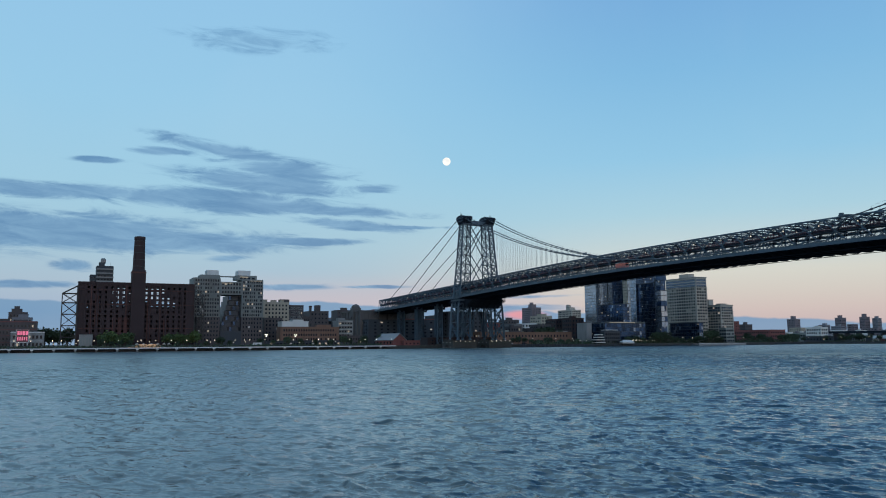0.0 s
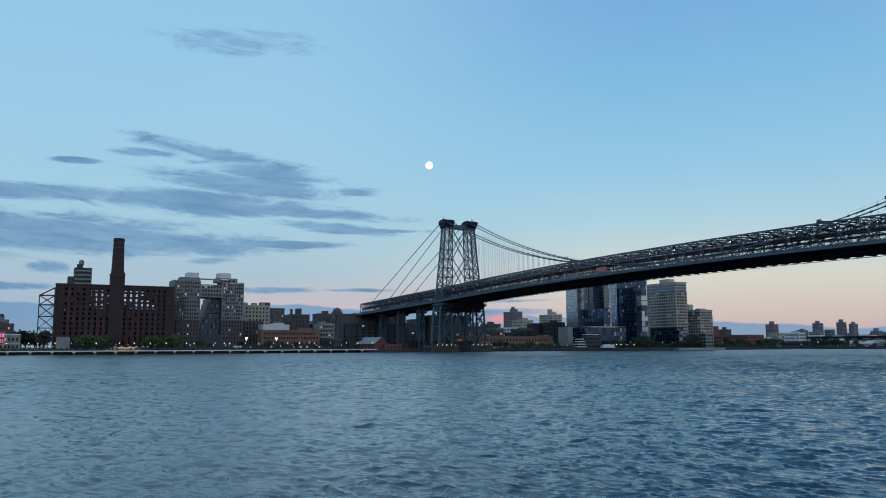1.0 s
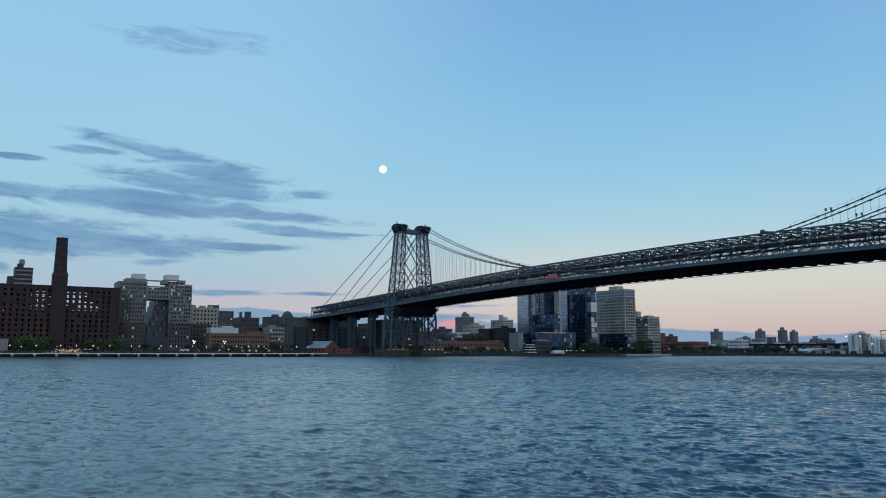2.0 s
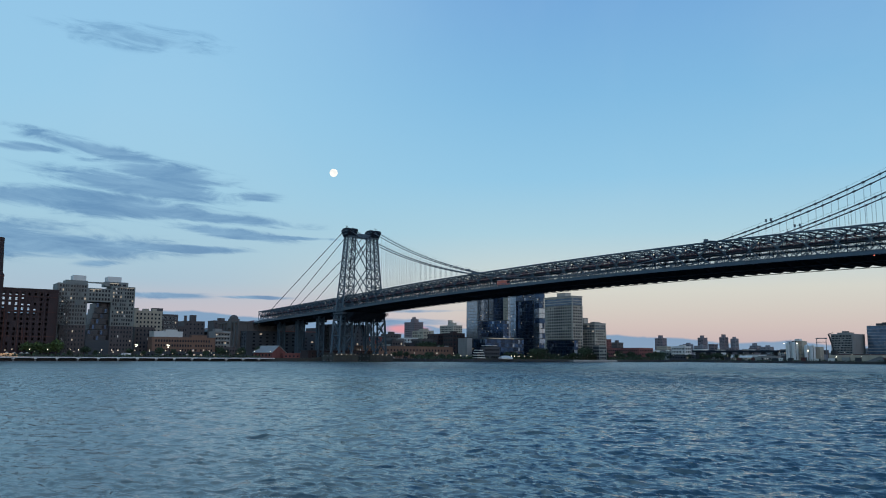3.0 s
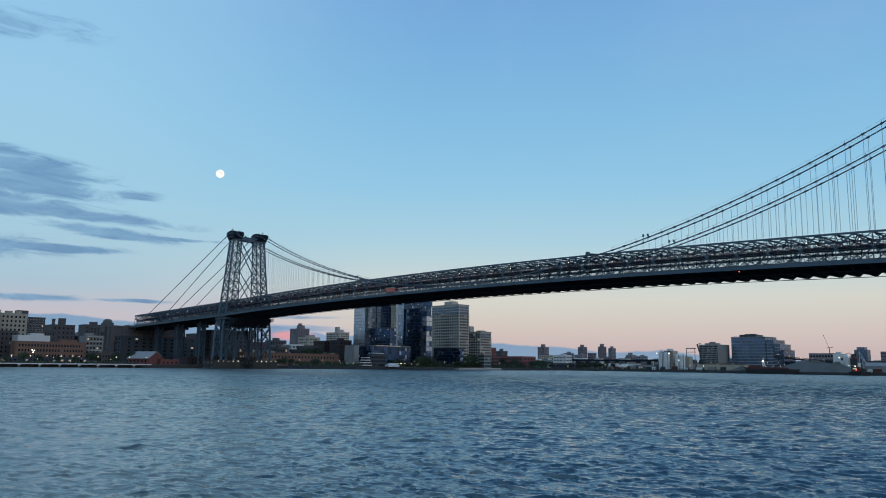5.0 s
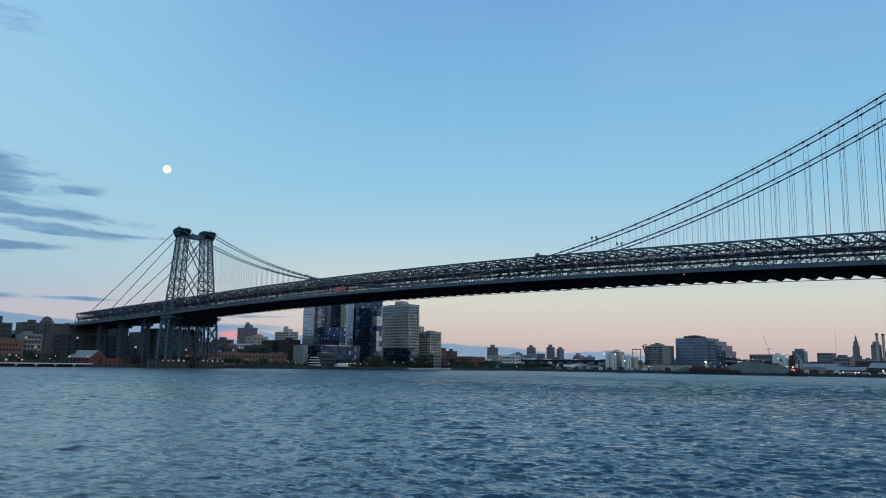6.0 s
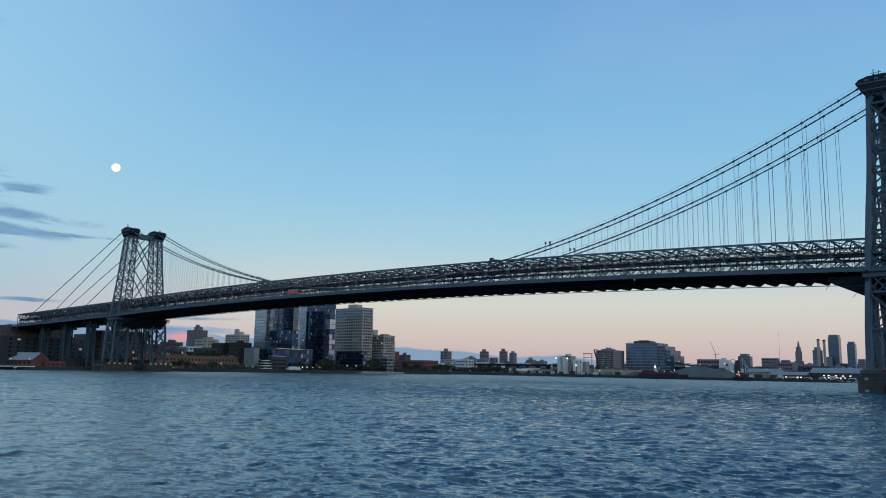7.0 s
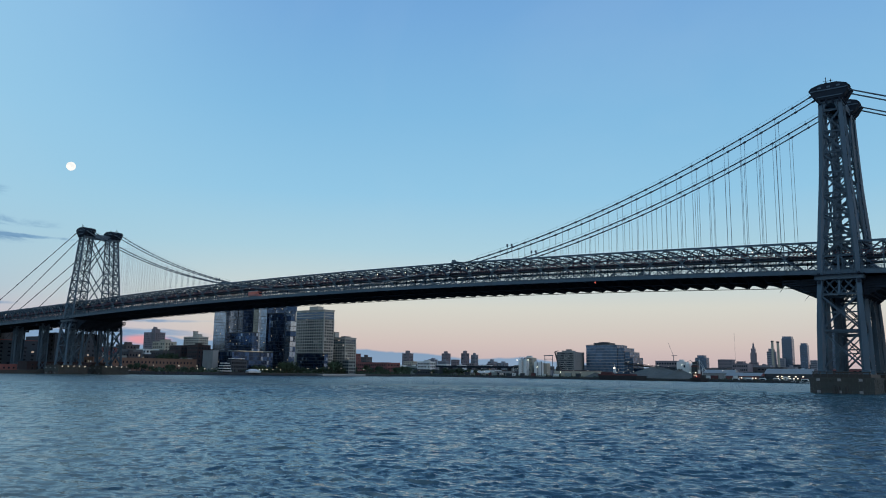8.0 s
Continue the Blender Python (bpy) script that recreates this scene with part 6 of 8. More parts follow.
block("dark_loft_block", "dark brick loft block with rooftop sheds", -440, 236, 34, 14, 26, BRICK_DK, 6, 4, 9, size=(0.45, 0.5), lit=0.02, heads=((3, 2, 6, 6, 3), (16, 2, 8, 6, 2.4)))
block("dark_end_house", "dark brick house at the end of the row", -395, 225, 26, 14, 24, BRICK_DK, 6, 4, 7, size=(0.45, 0.5), lit=0.03, heads=((4, 2, 6, 6, 3),))
block("grey_rendered_house", "grey rendered house behind the depot", -366.5, 100.6, 19, 14, 21.0, LOFT_GREY, 5, 4, 5, size=(0.5, 0.5), lit=0.06)
block("dark_brick_loft", "dark brick loft with a flat roof above the trees", -424, 195, 20, 14, 28.5, BRICK_DK, 6, 4, 5, size=(0.45, 0.5), lit=0.02)
block("brown_brick_loft", "brown brick loft in the second row", -512.7, 187.4, 21, 16, 30.1, BRICK_BR, 7, 4, 5, size=(0.45, 0.5), lit=0.02, heads=((4, 3, 6, 6, 3),))
block("black_brick_loft", "near-black brick loft beside the glass towers", -398.2, 197, 18, 16, 28.9, BRICK_DK, 6, 4, 5, size=(0.45, 0.5), lit=0.02, heads=((2, 2, 6, 5, 2.5),))
block("terrace_house", "brown terrace house among the trees", -384, 147, 19, 14, 21.5, BRICK_BR, 5, 4, 5, size=(0.45, 0.5), lit=0.05)
block("low_grey_works", "low grey workshop with a plain wall", -330, 130, 30, 12, 14, CONCRETE, 3, 4, 8, size=(0.5, 0.4), lit=0.05)
block("brick_low_house", "low brown brick house by the depot", -350, 120, 30, 14, 17, BRICK_BR, 4, 4, 8, size=(0.5, 0.4), lit=0.04)
block("red_brick_tower_block", "tall red brick housing tower with regular windows", -681.3, 332.3, 27, 16, 54.0, FAR_BRICK, 18, 5, 8, size=(0.4, 0.45), lit=0.0, heads=((5, 3, 9, 8, 5), (8, 4, 4, 4, 8)), group="housing towers")
block("pale_brick_tower_block", "tall brick housing tower with pale banded balconies", -624.1, 362.2, 34, 16, 48.5, BRICK_TAN, 15, 5, 9, size=(0.6, 0.5), lit=0.0, heads=((6, 2, 10, 8, 4), (13, 4, 6, 4, 8)), group="housing towers")


# ---- glass apartment towers ----
def curtain_wall(parent, x1, y0, lx, ly, z0, z1, floors, cell, mat, seed=1, lit=0.01, wobble=0.007, mat_n=None):
    """Glazing panels with their own slight tilt, one storey high, on the north and west faces, between slim mullions."""
    r = random.Random(seed)
    s, mu = Shell(), Shell()
    fh = (z1 - z0) / floors
    for face, length in (("W", ly), ("N", lx)):
        n = max(1, round(length / cell))
        for i in range(n):
            for k in range(floors):
                a, b = length * i / n + .06, length * (i + 1) / n - .06
                za, zb = z0 + fh * k + .1, z0 + fh * (k + 1) - .1
                d = [0.1 + r.uniform(-wobble, wobble) for _ in range(4)]
                m = mat_n if (mat_n and face == "N") else mat
                if m is CURTAIN and r.random() < 0.07:
                    m = CURTAIN_GREY
                if r.random() < lit * 1.6:     # a small lamp-lit room behind the glass
                    uc, zc, hw = (a + b) / 2, za + (zb - za) * .55, min(.45, (b - a) * .3)
                    if face == "W":
                        s.box(x1 + .1, x1 + .16, y0 + uc - hw, y0 + uc + hw, zc - .4, zc + .5, LIT)
                    else:
                        s.box(x1 - uc - hw, x1 - uc + hw, y0 - .16, y0 - .1, zc - .4, zc + .5, LIT)
                j, sl = len(s.v), s.slot(m)
                for (u, z), e in zip(((a, za), (b, za), (b, zb), (a, zb)), d):
                    s.v.append((x1 + e, y0 + u, z) if face == "W" else (x1 - u, y0 - e, z))
                s.f.append((j, j + 1, j + 2, j + 3) if face == "W" else (j + 3, j + 2, j + 1, j)[::-1])
                s.m.append(sl)
        for i in range(n + 1):
            u = length * i / n
            if face == "W":
                mu.box(x1, x1 + .18, y0 + u - .06, y0 + u + .06, z0, z1, MULLION)
            else:
                mu.box(x1 - u - .06, x1 - u + .06, y0 - .18, y0, z0, z1, MULLION)
    for k in range(floors + 1):
        z = z0 + fh * k
        mu.box(x1, x1 + .16, y0, y0 + ly, z - .11, z + .11, MULLION)
        mu.box(x1 - lx, x1, y0 - .16, y0, z - .11, z + .11, MULLION)
    part("window_pane", s, parent, "", "stuff")
    part("mullion", mu, parent, "", "stuff")


def glass_tower(name, label, x1, y0, lx, ly, z0, z1, floors, cell, mat, seed=1, lit=0.01, group="glass apartment towers", core=NAVY, mat_n=None):
    t = thing(name, (0, 0, 0), label, "apartment tower", group)
    part("core", Shell().box(x1 - lx, x1, y0, y0 + ly, z0, z1, core), t)
    part("roof", Shell().box(x1 - lx - .2, x1 + .2, y0 - .2, y0 + ly + .2, z1, z1 + .6, MULLION), t)
    curtain_wall(t, x1, y0, lx, ly, z0, z1, floors, cell, mat, seed, lit, mat_n=mat_n)
    return t


# tower group by the water: pale, grey and deep blue glass volumes
# mat_n: the north faces' brighter look is put into a paler glass colour
glass_tower("pale_glass_tower", "glass apartment tower with a pale silvery face", -307.3, 159.7, 17.2, 13.2, 21.0, 63.0, 14, 1.6, CURTAIN_GREY, 1, mat_n=CURTAIN_PALE)
glass_tower("grey_glass_tower", "glass apartment tower with pale and dark grey faces", -300.2, 173.4, 7.8, 12.1, 21.0, 66.0, 15, 1.6, CURTAIN, 2, mat_n=CURTAIN_PALE)
glass_tower("slim_pale_glass_tower", "slim glass tower with a pale face", -281.6, 176.0, 6.7, 3.0, 21.0, 66.0, 15, 1.6, CURTAIN_GREY, 3, mat_n=BEIGE)
glass_tower("dark_glass_podium", "dark blue glazed podium block with a few lit windows", -276.7, 165.8, 44.8, 6.9, 21.0, 38.0, 6, 2.2, CURTAIN, 4, 0.015)
glass_tower("deep_blue_glass_tower", "deep blue glass apartment tower with scattered lit windows", -296.9, 199.3, 12.9, 23.0, LAND, 69.0, 20, 1.8, CURTAIN, 5, 0.006, mat_n=CURTAIN_GREY)
glass_tower("blue_glass_front_tower", "deep blue glass tower volume facing the water", -273.0, 200.6, 25.6, 5.8, LAND, 58.0, 17, 1.8, CURTAIN, 6, 0.008)
jut = glass_tower("stacked_box_tower", "glass tower of shifted boxes, some pale and some dark", -266.4, 201.0, 6.4, 6.8, LAND, 67.0, 19, 1.6, CURTAIN, 7, mat_n=CURTAIN_GREY)
rj = random.Random(2)
for k in range(12):
    z = 8.0 + 4.75 * k
    for ya, yb in ((201.2, 204.3), (204.5, 207.7)):
        q = rj.random()
        if q < 0.3 or (z < 22 and q < 0.7):
            continue
        m = CURTAIN_PALE if 26 < z < 52 and q > 0.45 else CURTAIN_GREY if q > 0.6 else CURTAIN
        s = Shell().box(-270.5, -264.9, ya - (.6 if ya < 202 else 0), yb, z, z + 4.3, m).box(-270.6, -264.7, ya - .1 - (.6 if ya < 202 else 0), yb + .1, z + 4.3, z + 4.65, MULLION)
        part("projecting_box", s, jut, "glazed box projecting from the face")
podium = glass_tower("long_podium", "low dark glazed podium with a glowing strip along its roof", -268.5, 138.0, 40, 46, LAND, 20.3, 5, 2.3, CURTAIN, 31, 0.03, group="")
part("light_strip", Shell().box(-268.3, -268.0, 143, 172, 20.9, 21.2, LIT), podium, "warm strip of light under the roof edge")
part("roof_slab", Shell().box(-275, -267.6, 139, 183, 21.2, 21.6, GREY_CLAD), podium)
block("blank_grey_wall_house", "plain pale grey concrete building with a blank wall", -277.5, 125.0, 14.0, 5.5, 20.3, CONCRETE, 0)
front = thing("stepped_white_pavilion", (0, 0, 0), "white stepped pavilion with open curved terraces by the water", "pavilion")
for k, (a, b, z) in enumerate(((122.6, 132.5, 3.2), (123.4, 132.0, 5.4), (124.4, 131.6, 7.6), (125.6, 131.0, 9.8))):
    ring = [(-259.4 - k * .5 - 1.6 * (1 - math.cos(q * math.pi / 6 - math.pi / 2)), (a + b) / 2 - (b - a) / 2 * math.cos(q * math.pi / 6)) for q in range(7)]
    part("terrace_deck", Shell().prism([(x, y) for x, y in ring][::-1] + [(-268, a), (-268, b)], z, z + .8, WHITE), front)
    part("glazed_storey", Shell().box(-267.5, -262.4 - k * .5, a + 1, b - 1, z - 1.5, z, GLASS), front)
low_front = block("dark_low_front", "low dark glazed building under a pale roof slab by the water", -262.6, 132.6, 5.6, 17.6, 12.6, CONCRETE_DK, 3, 7, 3, size=(0.82, 0.66), lit=0.03)
part("roof_slab", Shell().box(-268.3, -261.8, 133.6, 147, 14.0, 14.5, WHITE).box(-267, -263, 136, 145, 12.7, 14.0, GLASS), low_front)
tent = Shell()
tent.prism([(-261, 147.5), (-256.5, 147.5), (-256.5, 160.5), (-261, 160.5)], LAND, 3.6, WHITE, [(-261, 147.5), (-256.5, 147.5), (-256.5, 160.5), (-261, 160.5)])
tent.prism([(-261.4, 147), (-256.2, 147), (-256.2, 161), (-261.4, 161)], 3.6, 5.6, WHITE, [(-259.2, 150.5), (-258.8, 150.5), (-258.8, 157.5), (-259.2, 157.5)])
solid("white_marquee", tent, "white peaked marquee at the water's edge", "tent")
for k, y in enumerate((163.5, 166, 169, 173, 178, 184, 188, 112, 104, 99)):
    f = thing("bollard_lamp", (-262 + (k % 3) * 1.4, y, LAND), "small bright lamp on a low post by the water", "lamp", "waterside lamps")
    part("post", Shell().tube([(0, 0, 0), (0, 0, 2.6)], .06, MULLION, 5), f)
    part("lamp", Shell().tube([(0, 0, 2.5), (0, 0, 3.0)], .26, LAMP_HOT if k < 2 else LAMP, 6), f)
block("waterside_block", "tall dark grey block with rows of windows behind the bridge tower", -330, 14, 26, 40, 31.0, CONCRETE_DK, 8, 9, 4, size=(0.4, 0.45), lit=0.05, limit=80)
block("waterside_block", "long dark grey block behind the bridge tower", -410, -30, 26, 100, 26.0, CONCRETE_DK, 7, 14, 4, size=(0.4, 0.45), lit=0.06, limit=90)

# ---- the two tan brick apartment towers on the point ----
def tan_tower(name, label, x1, y0, lx, ly, top, floors, bn, bw, heads, crown):
    t = block(name, label, x1, y0, lx, ly, top, BRICK_TAN, floors, bw, bn, size=(0.66, 0.58), lit=0.012, heads=heads, plinth=3.0, me=WIN_DARK, bands=BRICK_TAN, group="tan apartment towers", category="apartment tower")
    c = Shell()
    c.box(x1 - lx + 1, x1 + .5, y0 - .5, y0 + ly, top - crown, top - crown + .4, GREY_CLAD)
    c.box(x1 - lx - .4, x1 + .4, y0 - .4, y0 + ly + .4, top + .5, top + 1.1, CONCRETE)
    for k in range(bn + 1):
        u = lx * k / bn
        part("facade_pier", Shell().box(x1 - u - .2, x1 - u + .2, y0 - .25, y0, LAND, top - crown, BRICK_TAN), t)
    for k in range(bw + 1):
        u = ly * k / bw
        part("facade_pier", Shell().box(x1, x1 + .25, y0 + u - .2, y0 + u + .2, LAND, top - crown, BRICK_TAN), t)
    part("cornice", c, t)
    for k in range(3):     # glazed upper storeys
        z = top - crown + 1.0 + k * (crown - 1.5) / 3
        part("glazed_strip", Shell().box(x1 - lx + .8, x1 - .8, y0 - .2, y0 - .05, z, z + (crown - 1.5) / 3 - .9, FAR_GLASS), t)
        part("glazed_strip", Shell().box(x1 + .05, x1 + .2, y0 + .8, y0 + ly - .8, z, z + (crown - 1.5) / 3 - .9, FAR_GLASS), t)
    return t


tan_tower("tall_tan_apartment_tower", "tall tan brick apartment tower with a glazed top and roof block", -279.5, 258.6, 41.0, 14.0, 65.0, 20, 12, 4, ((12, 2, 12, 8, 4.5),), 9.0)
tan_tower("short_tan_apartment_tower", "shorter tan brick apartment tower with a stepped roof", -271.0, 281.2, 21.0, 16.0, 38.0, 12, 6, 5, ((16, 1, 4.5, 6, 6.5), (3, 3, 6, 8, 2.0)), 5.5)
glass_tower("dark_glass_wing", "dark blue glazed low wing in front of the tan tower", -262.0, 243.0, 38.0, 5.0, LAND + 3, 21.0, 5, 2.4, CURTAIN, 9, 0.02)
block("pale_annex", "pale glazed annex at the foot of the short tower", -252.6 - 6, 274, 9, 10, 15.8, GREY_CLAD, 4, 4, 3, size=(0.75, 0.6), lit=0.02)
quay = Shell().box(-262, -252, 232, 292, -2, 1.7, CONCRETE).box(-252.4, -251.9, 232, 292, 1.7, 2.0, WHITE)
solid("quay_edge", quay, "long white-edged concrete quay below the tan towers", "quay", "", "structure")

# ---- beyond the inlet: low works, sheds and far housing towers ----
block("dark_red_warehouse", "low dark red brick warehouse with a flat roof", -318, 402, 51, 24, 15.2, BRICK_RED, 3, 8, 16, size=(0.5, 0.45), lit=0.03)
block("red_brick_corner_house", "small red brick block beyond the warehouse", -467, 509, 9, 10, 28.9, BRICK_RED, 7, 3, 3, size=(0.35, 0.4), lit=0)
block("brown_stepped_house", "brown stepped house beyond the warehouse", -490, 556, 13, 13, 25.5, BRICK_BR, 6, 4, 4, size=(0.35, 0.4), lit=0, heads=((3, 3, 4, 4, 3.5),))
block("white_terrace_block", "white flat-roofed apartment terrace with rows of dark windows", -345, 520, 21, 12, 18.6, WHITE, 4, 3, 8, size=(0.6, 0.5), lit=0.06, heads=((5, 2, 6, 6, 2.2),))
block("pale_low_hall", "low pale hall with a long window band beside the inlet", -378, 500, 34, 12, 13.4, WHITE, 2, 3, 12, size=(0.75, 0.45), lit=0.04)
block("low_white_hall", "long low pale hall with a curved roof edge", -396, 560, 52, 14, 12.5, GREY_CLAD, 2, 4, 18, size=(0.7, 0.5), lit=0.04)
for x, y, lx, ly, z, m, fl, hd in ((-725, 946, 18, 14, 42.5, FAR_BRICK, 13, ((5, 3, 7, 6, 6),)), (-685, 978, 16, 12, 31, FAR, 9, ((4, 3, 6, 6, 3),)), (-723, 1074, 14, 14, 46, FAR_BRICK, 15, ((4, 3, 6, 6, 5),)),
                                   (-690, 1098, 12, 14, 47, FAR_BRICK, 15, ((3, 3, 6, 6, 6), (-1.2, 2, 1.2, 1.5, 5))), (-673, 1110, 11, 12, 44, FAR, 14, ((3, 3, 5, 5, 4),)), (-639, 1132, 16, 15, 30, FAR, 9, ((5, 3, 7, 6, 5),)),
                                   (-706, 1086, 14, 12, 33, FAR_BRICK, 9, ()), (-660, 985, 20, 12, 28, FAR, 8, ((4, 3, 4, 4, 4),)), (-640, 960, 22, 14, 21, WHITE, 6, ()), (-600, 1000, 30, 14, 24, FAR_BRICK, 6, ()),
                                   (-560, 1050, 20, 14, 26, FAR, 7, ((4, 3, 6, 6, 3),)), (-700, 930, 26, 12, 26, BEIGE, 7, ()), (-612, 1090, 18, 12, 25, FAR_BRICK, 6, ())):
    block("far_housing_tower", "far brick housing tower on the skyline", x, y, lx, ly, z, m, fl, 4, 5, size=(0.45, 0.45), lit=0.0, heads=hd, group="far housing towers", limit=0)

# arched white fabric shed
arch_shed = thing("arched_shed", (0, 0, 0), "white fabric shed with a round arched roof and dark open end", "shed")
s = Shell()
arc = [(8.0 * math.cos(a), 2.9 * math.sin(a)) for a in np.linspace(0, math.pi, 11)]
for x in (-262.0, -221.0):
    s.v += [(x, 480 + py, 5.3 + pz) for py, pz in arc] + [(x, 480 + py * 0.95, 5.0 + pz * 0.95) for py, pz in arc]
n = len(arc)
for i in range(n - 1):
    s.f += [(i, i + 1, 2 * n + i + 1, 2 * n + i), (n + i + 1, n + i, 3 * n + i, 3 * n + i + 1), (i + 1, i, n + i, n + i + 1), (2 * n + i, 2 * n + i + 1, 3 * n + i + 1, 3 * n + i)]
    s.m += [s.slot(WHITE)] * 4
for e in (0, n - 1):
    s.f.append((e, 2 * n + e, 3 * n + e, n + e))
    s.m.append(s.slot(WHITE))
part("roof", s, arch_shed, "white fabric barrel roof")
part("back_wall", Shell().box(-261.5, -221.5, 487.4, 487.8, LAND, 5.2, MULLION).box(-261.6, -261.2, 472.4, 487.4, LAND, 5.2, WHITE), arch_shed)
for k in range(9):
    part("post", Shell().box(-261.6 + k * 5, -261.2 + k * 5, 472.2, 472.6, LAND, 5.4, WHITE), arch_shed)
for k in range(5):
    part("lamp", Shell().box(-258 + k * 8, -257.2 + k * 8, 478, 478.4, 4.2, 4.8, LAMP_HOT), arch_shed)
block("long_white_shed", "long low white works shed with lamps along it", -216, 476, 38, 16, 8.2, WHITE, 1, 4, 12, size=(0.5, 0.4), lit=0.5)
bridge_lo = thing("elevated_road", (0, 0, 0), "dark elevated road on columns behind the works", "viaduct")
part("deck", Shell().box(-425, -262, 640, 652, 12.6, 14.4, STEEL_DARK).box(-425, -262, 639.6, 640, 14.4, 15.4, STEEL_DARK), bridge_lo)
for k in range(10):
    part("support", Shell().box(-420 + k * 17, -418.8 + k * 17, 641, 651, LAND, 12.6, CONCRETE_DK), bridge_lo)

# cement works: silos, frame and loading tower
works = thing("cement_silos", (0, 0, 0), "group of pale cement silos with ladders and floodlights", "silos")
for x, y, r, h in ((-183, 482, 3.4, 22.4), (-176.4, 482, 3.4, 22.8), (-180, 490, 3.4, 24.0), (-163, 482, 3.0, 19.4), (-157.4, 482, 2.9, 19.4)):
    part("silo", Shell().tube([(x, y, LAND), (x, y, h - 1.6), (x, y, h)], [r, r, r * .35], WHITE, 16), works)
    part("ladder", Shell().beam((x + r * .7, y - r * .75, LAND), (x + r * .7, y - r * .75, h), 0.35, 0.2, STEEL_DARK), works)
part("walkway", Shell().box(-186, -172.5, 480, 486, 22.9, 23.2, STEEL_DARK).beam((-186, 480, 24.2), (-172.5, 480, 24.2), 0.1, 0.1, STEEL_DARK), works)
part("floodlight", Shell().box(-187.0, -186.2, 478.2, 478.6, 20.2, 21.0, LAMP_HOT).box(-172.2, -171.4, 478.2, 478.6, 20.2, 21.0, LAMP_HOT).box(-160.6, -159.8, 478.2, 478.6, 12.5, 13.3, LAMP_HOT).box(-127, -126.2, 470, 470.4, 6.5, 7.6, LAMP_HOT), works)
fr = thing("loading_gantry", (0, 0, 0), "tall open steel loading frame", "gantry")
for x in (-158, -148):
    stick("post", (x, 492, LAND), (x, 492, 26), .5, .5, STEEL, fr)
stick("beam", (-159, 492, 26), (-147, 492, 26), .6, .9, STEEL, fr)
stick("beam", (-159, 492, 22), (-147, 492, 22), .4, .5, STEEL, fr)
block("low_works_building", "low grey works building by the silos", -190, 470, 22, 8, 7.0, CONCRETE, 1, 3, 7, size=(0.6, 0.5), lit=0.3)
block("pale_works_hall", "long low pale works hall beside the gravel", -82, 470, 52, 10, 8.0, BEIGE, 0)
crane = thing("harbour_crane", (0, 0, 0), "black lattice harbour crane with raised jib", "crane")
part("cab", Shell().box(-136, -131, 478, 483, 9, 13, HULL_BLACK).box(-135, -132, 479, 482, LAND, 9, HULL_BLACK), crane)
part("jib", Shell().beam((-133, 480, 12), (-138.5, 480, 30), 1.1, 1.2, HULL_BLACK).beam((-138.5, 480, 30), (-134, 480, 31), .5, .6, HULL_BLACK), crane)
part("stay", Shell().beam((-131, 480, 13), (-137.5, 480, 28), .2, .2, HULL_BLACK), crane)

# office blocks in the yard
block("pale_office_block", "pale concrete office block with a grid of dark windows", -217.8, 683, 27.5, 31, 35.5, CONCRETE, 11, 0, 14, size=(0.7, 0.6), lit=0.008, heads=((4, 2, 16, 10, 2.2), (8, 3, 6, 6, 4.0)), bands=CONCRETE)
yard = thing("glass_office_building", (0, 0, 0), "broad deep blue glass office building with stepped pale floor bands", "office building")
y0 = 707.0
for xa, xb, dy_, z1, m in ((-211, -165, 0, 46.2, OFFICE_GLASS), (-165, -155, 1.5, 42.0, OFFICE_GLASS), (-155, -148, 3, 36.5, OFFICE_GLASS), (-148, -143.5, 4, 29.0, OFFICE_GLASS), (-143.5, -131, 6, 14.5, CURTAIN)):
    part("core", Shell().box(xa, xb - 0.1, y0 + dy_ + .1, y0 + dy_ + 34, LAND, z1, NAVY), yard)
    curtain_wall(yard, xb, y0 + dy_, xb - xa, 34, LAND, z1, max(3, int((z1 - LAND) / 3.9)), 2.4, m, 20 + int(z1), 0.004)
    fl = max(3, int((z1 - LAND) / 3.9))
    for k in range(1, fl + 1):
        z = LAND + (z1 - LAND) * k / fl
        part("floor_band", Shell().box(xa - .5, xb + .5, y0 + dy_ - .9, y0 + dy_ + 34, z - .3, z + .25, ROOF_METAL if z1 > 30 else NAVY), yard)
part("roof_block", Shell().box(-201, -178, y0 + 3, y0 + 24, 46.2, 49.4, NAVY).box(-196, -184, y0 + 8, y0 + 20, 49.4, 50.6, NAVY), yard)
part("roof_rail", Shell().beam((-209, y0 + 1, 47.4), (-167, y0 + 1, 47.4), .2, .2, MULLION).beam((-164, y0 + 3, 43.2), (-156, y0 + 3, 43.2), .2, .2, MULLION), yard)

# ships, gravel and tug at the yard's edge
barge = thing("moored_barge", (0, 6, -1.3), "long dark red moored ship with a white mast lamp", "ship")
hull = Shell().prism([(-66, 436), (-28, 436), (-22, 441), (-28, 446), (-66, 446)], -1, 6.0, HULL_BLACK, [(-68, 435), (-27, 435), (-18, 441), (-27, 447), (-68, 447)])
part("hull", hull, barge)
part("deck_rail", Shell().box(-68, -26, 434.9, 435.2, 6.0, 7.4, HULL_RED).box(-66, -54, 437, 445, 6, 9.2, HULL_RED), barge, "dull red bulwark")
part("mast", Shell().tube([(-52, 440, 8), (-52, 440, 17)], .25, WHITE, 6).box(-53, -51, 439, 441, 9, 12.5, WHITE), barge)
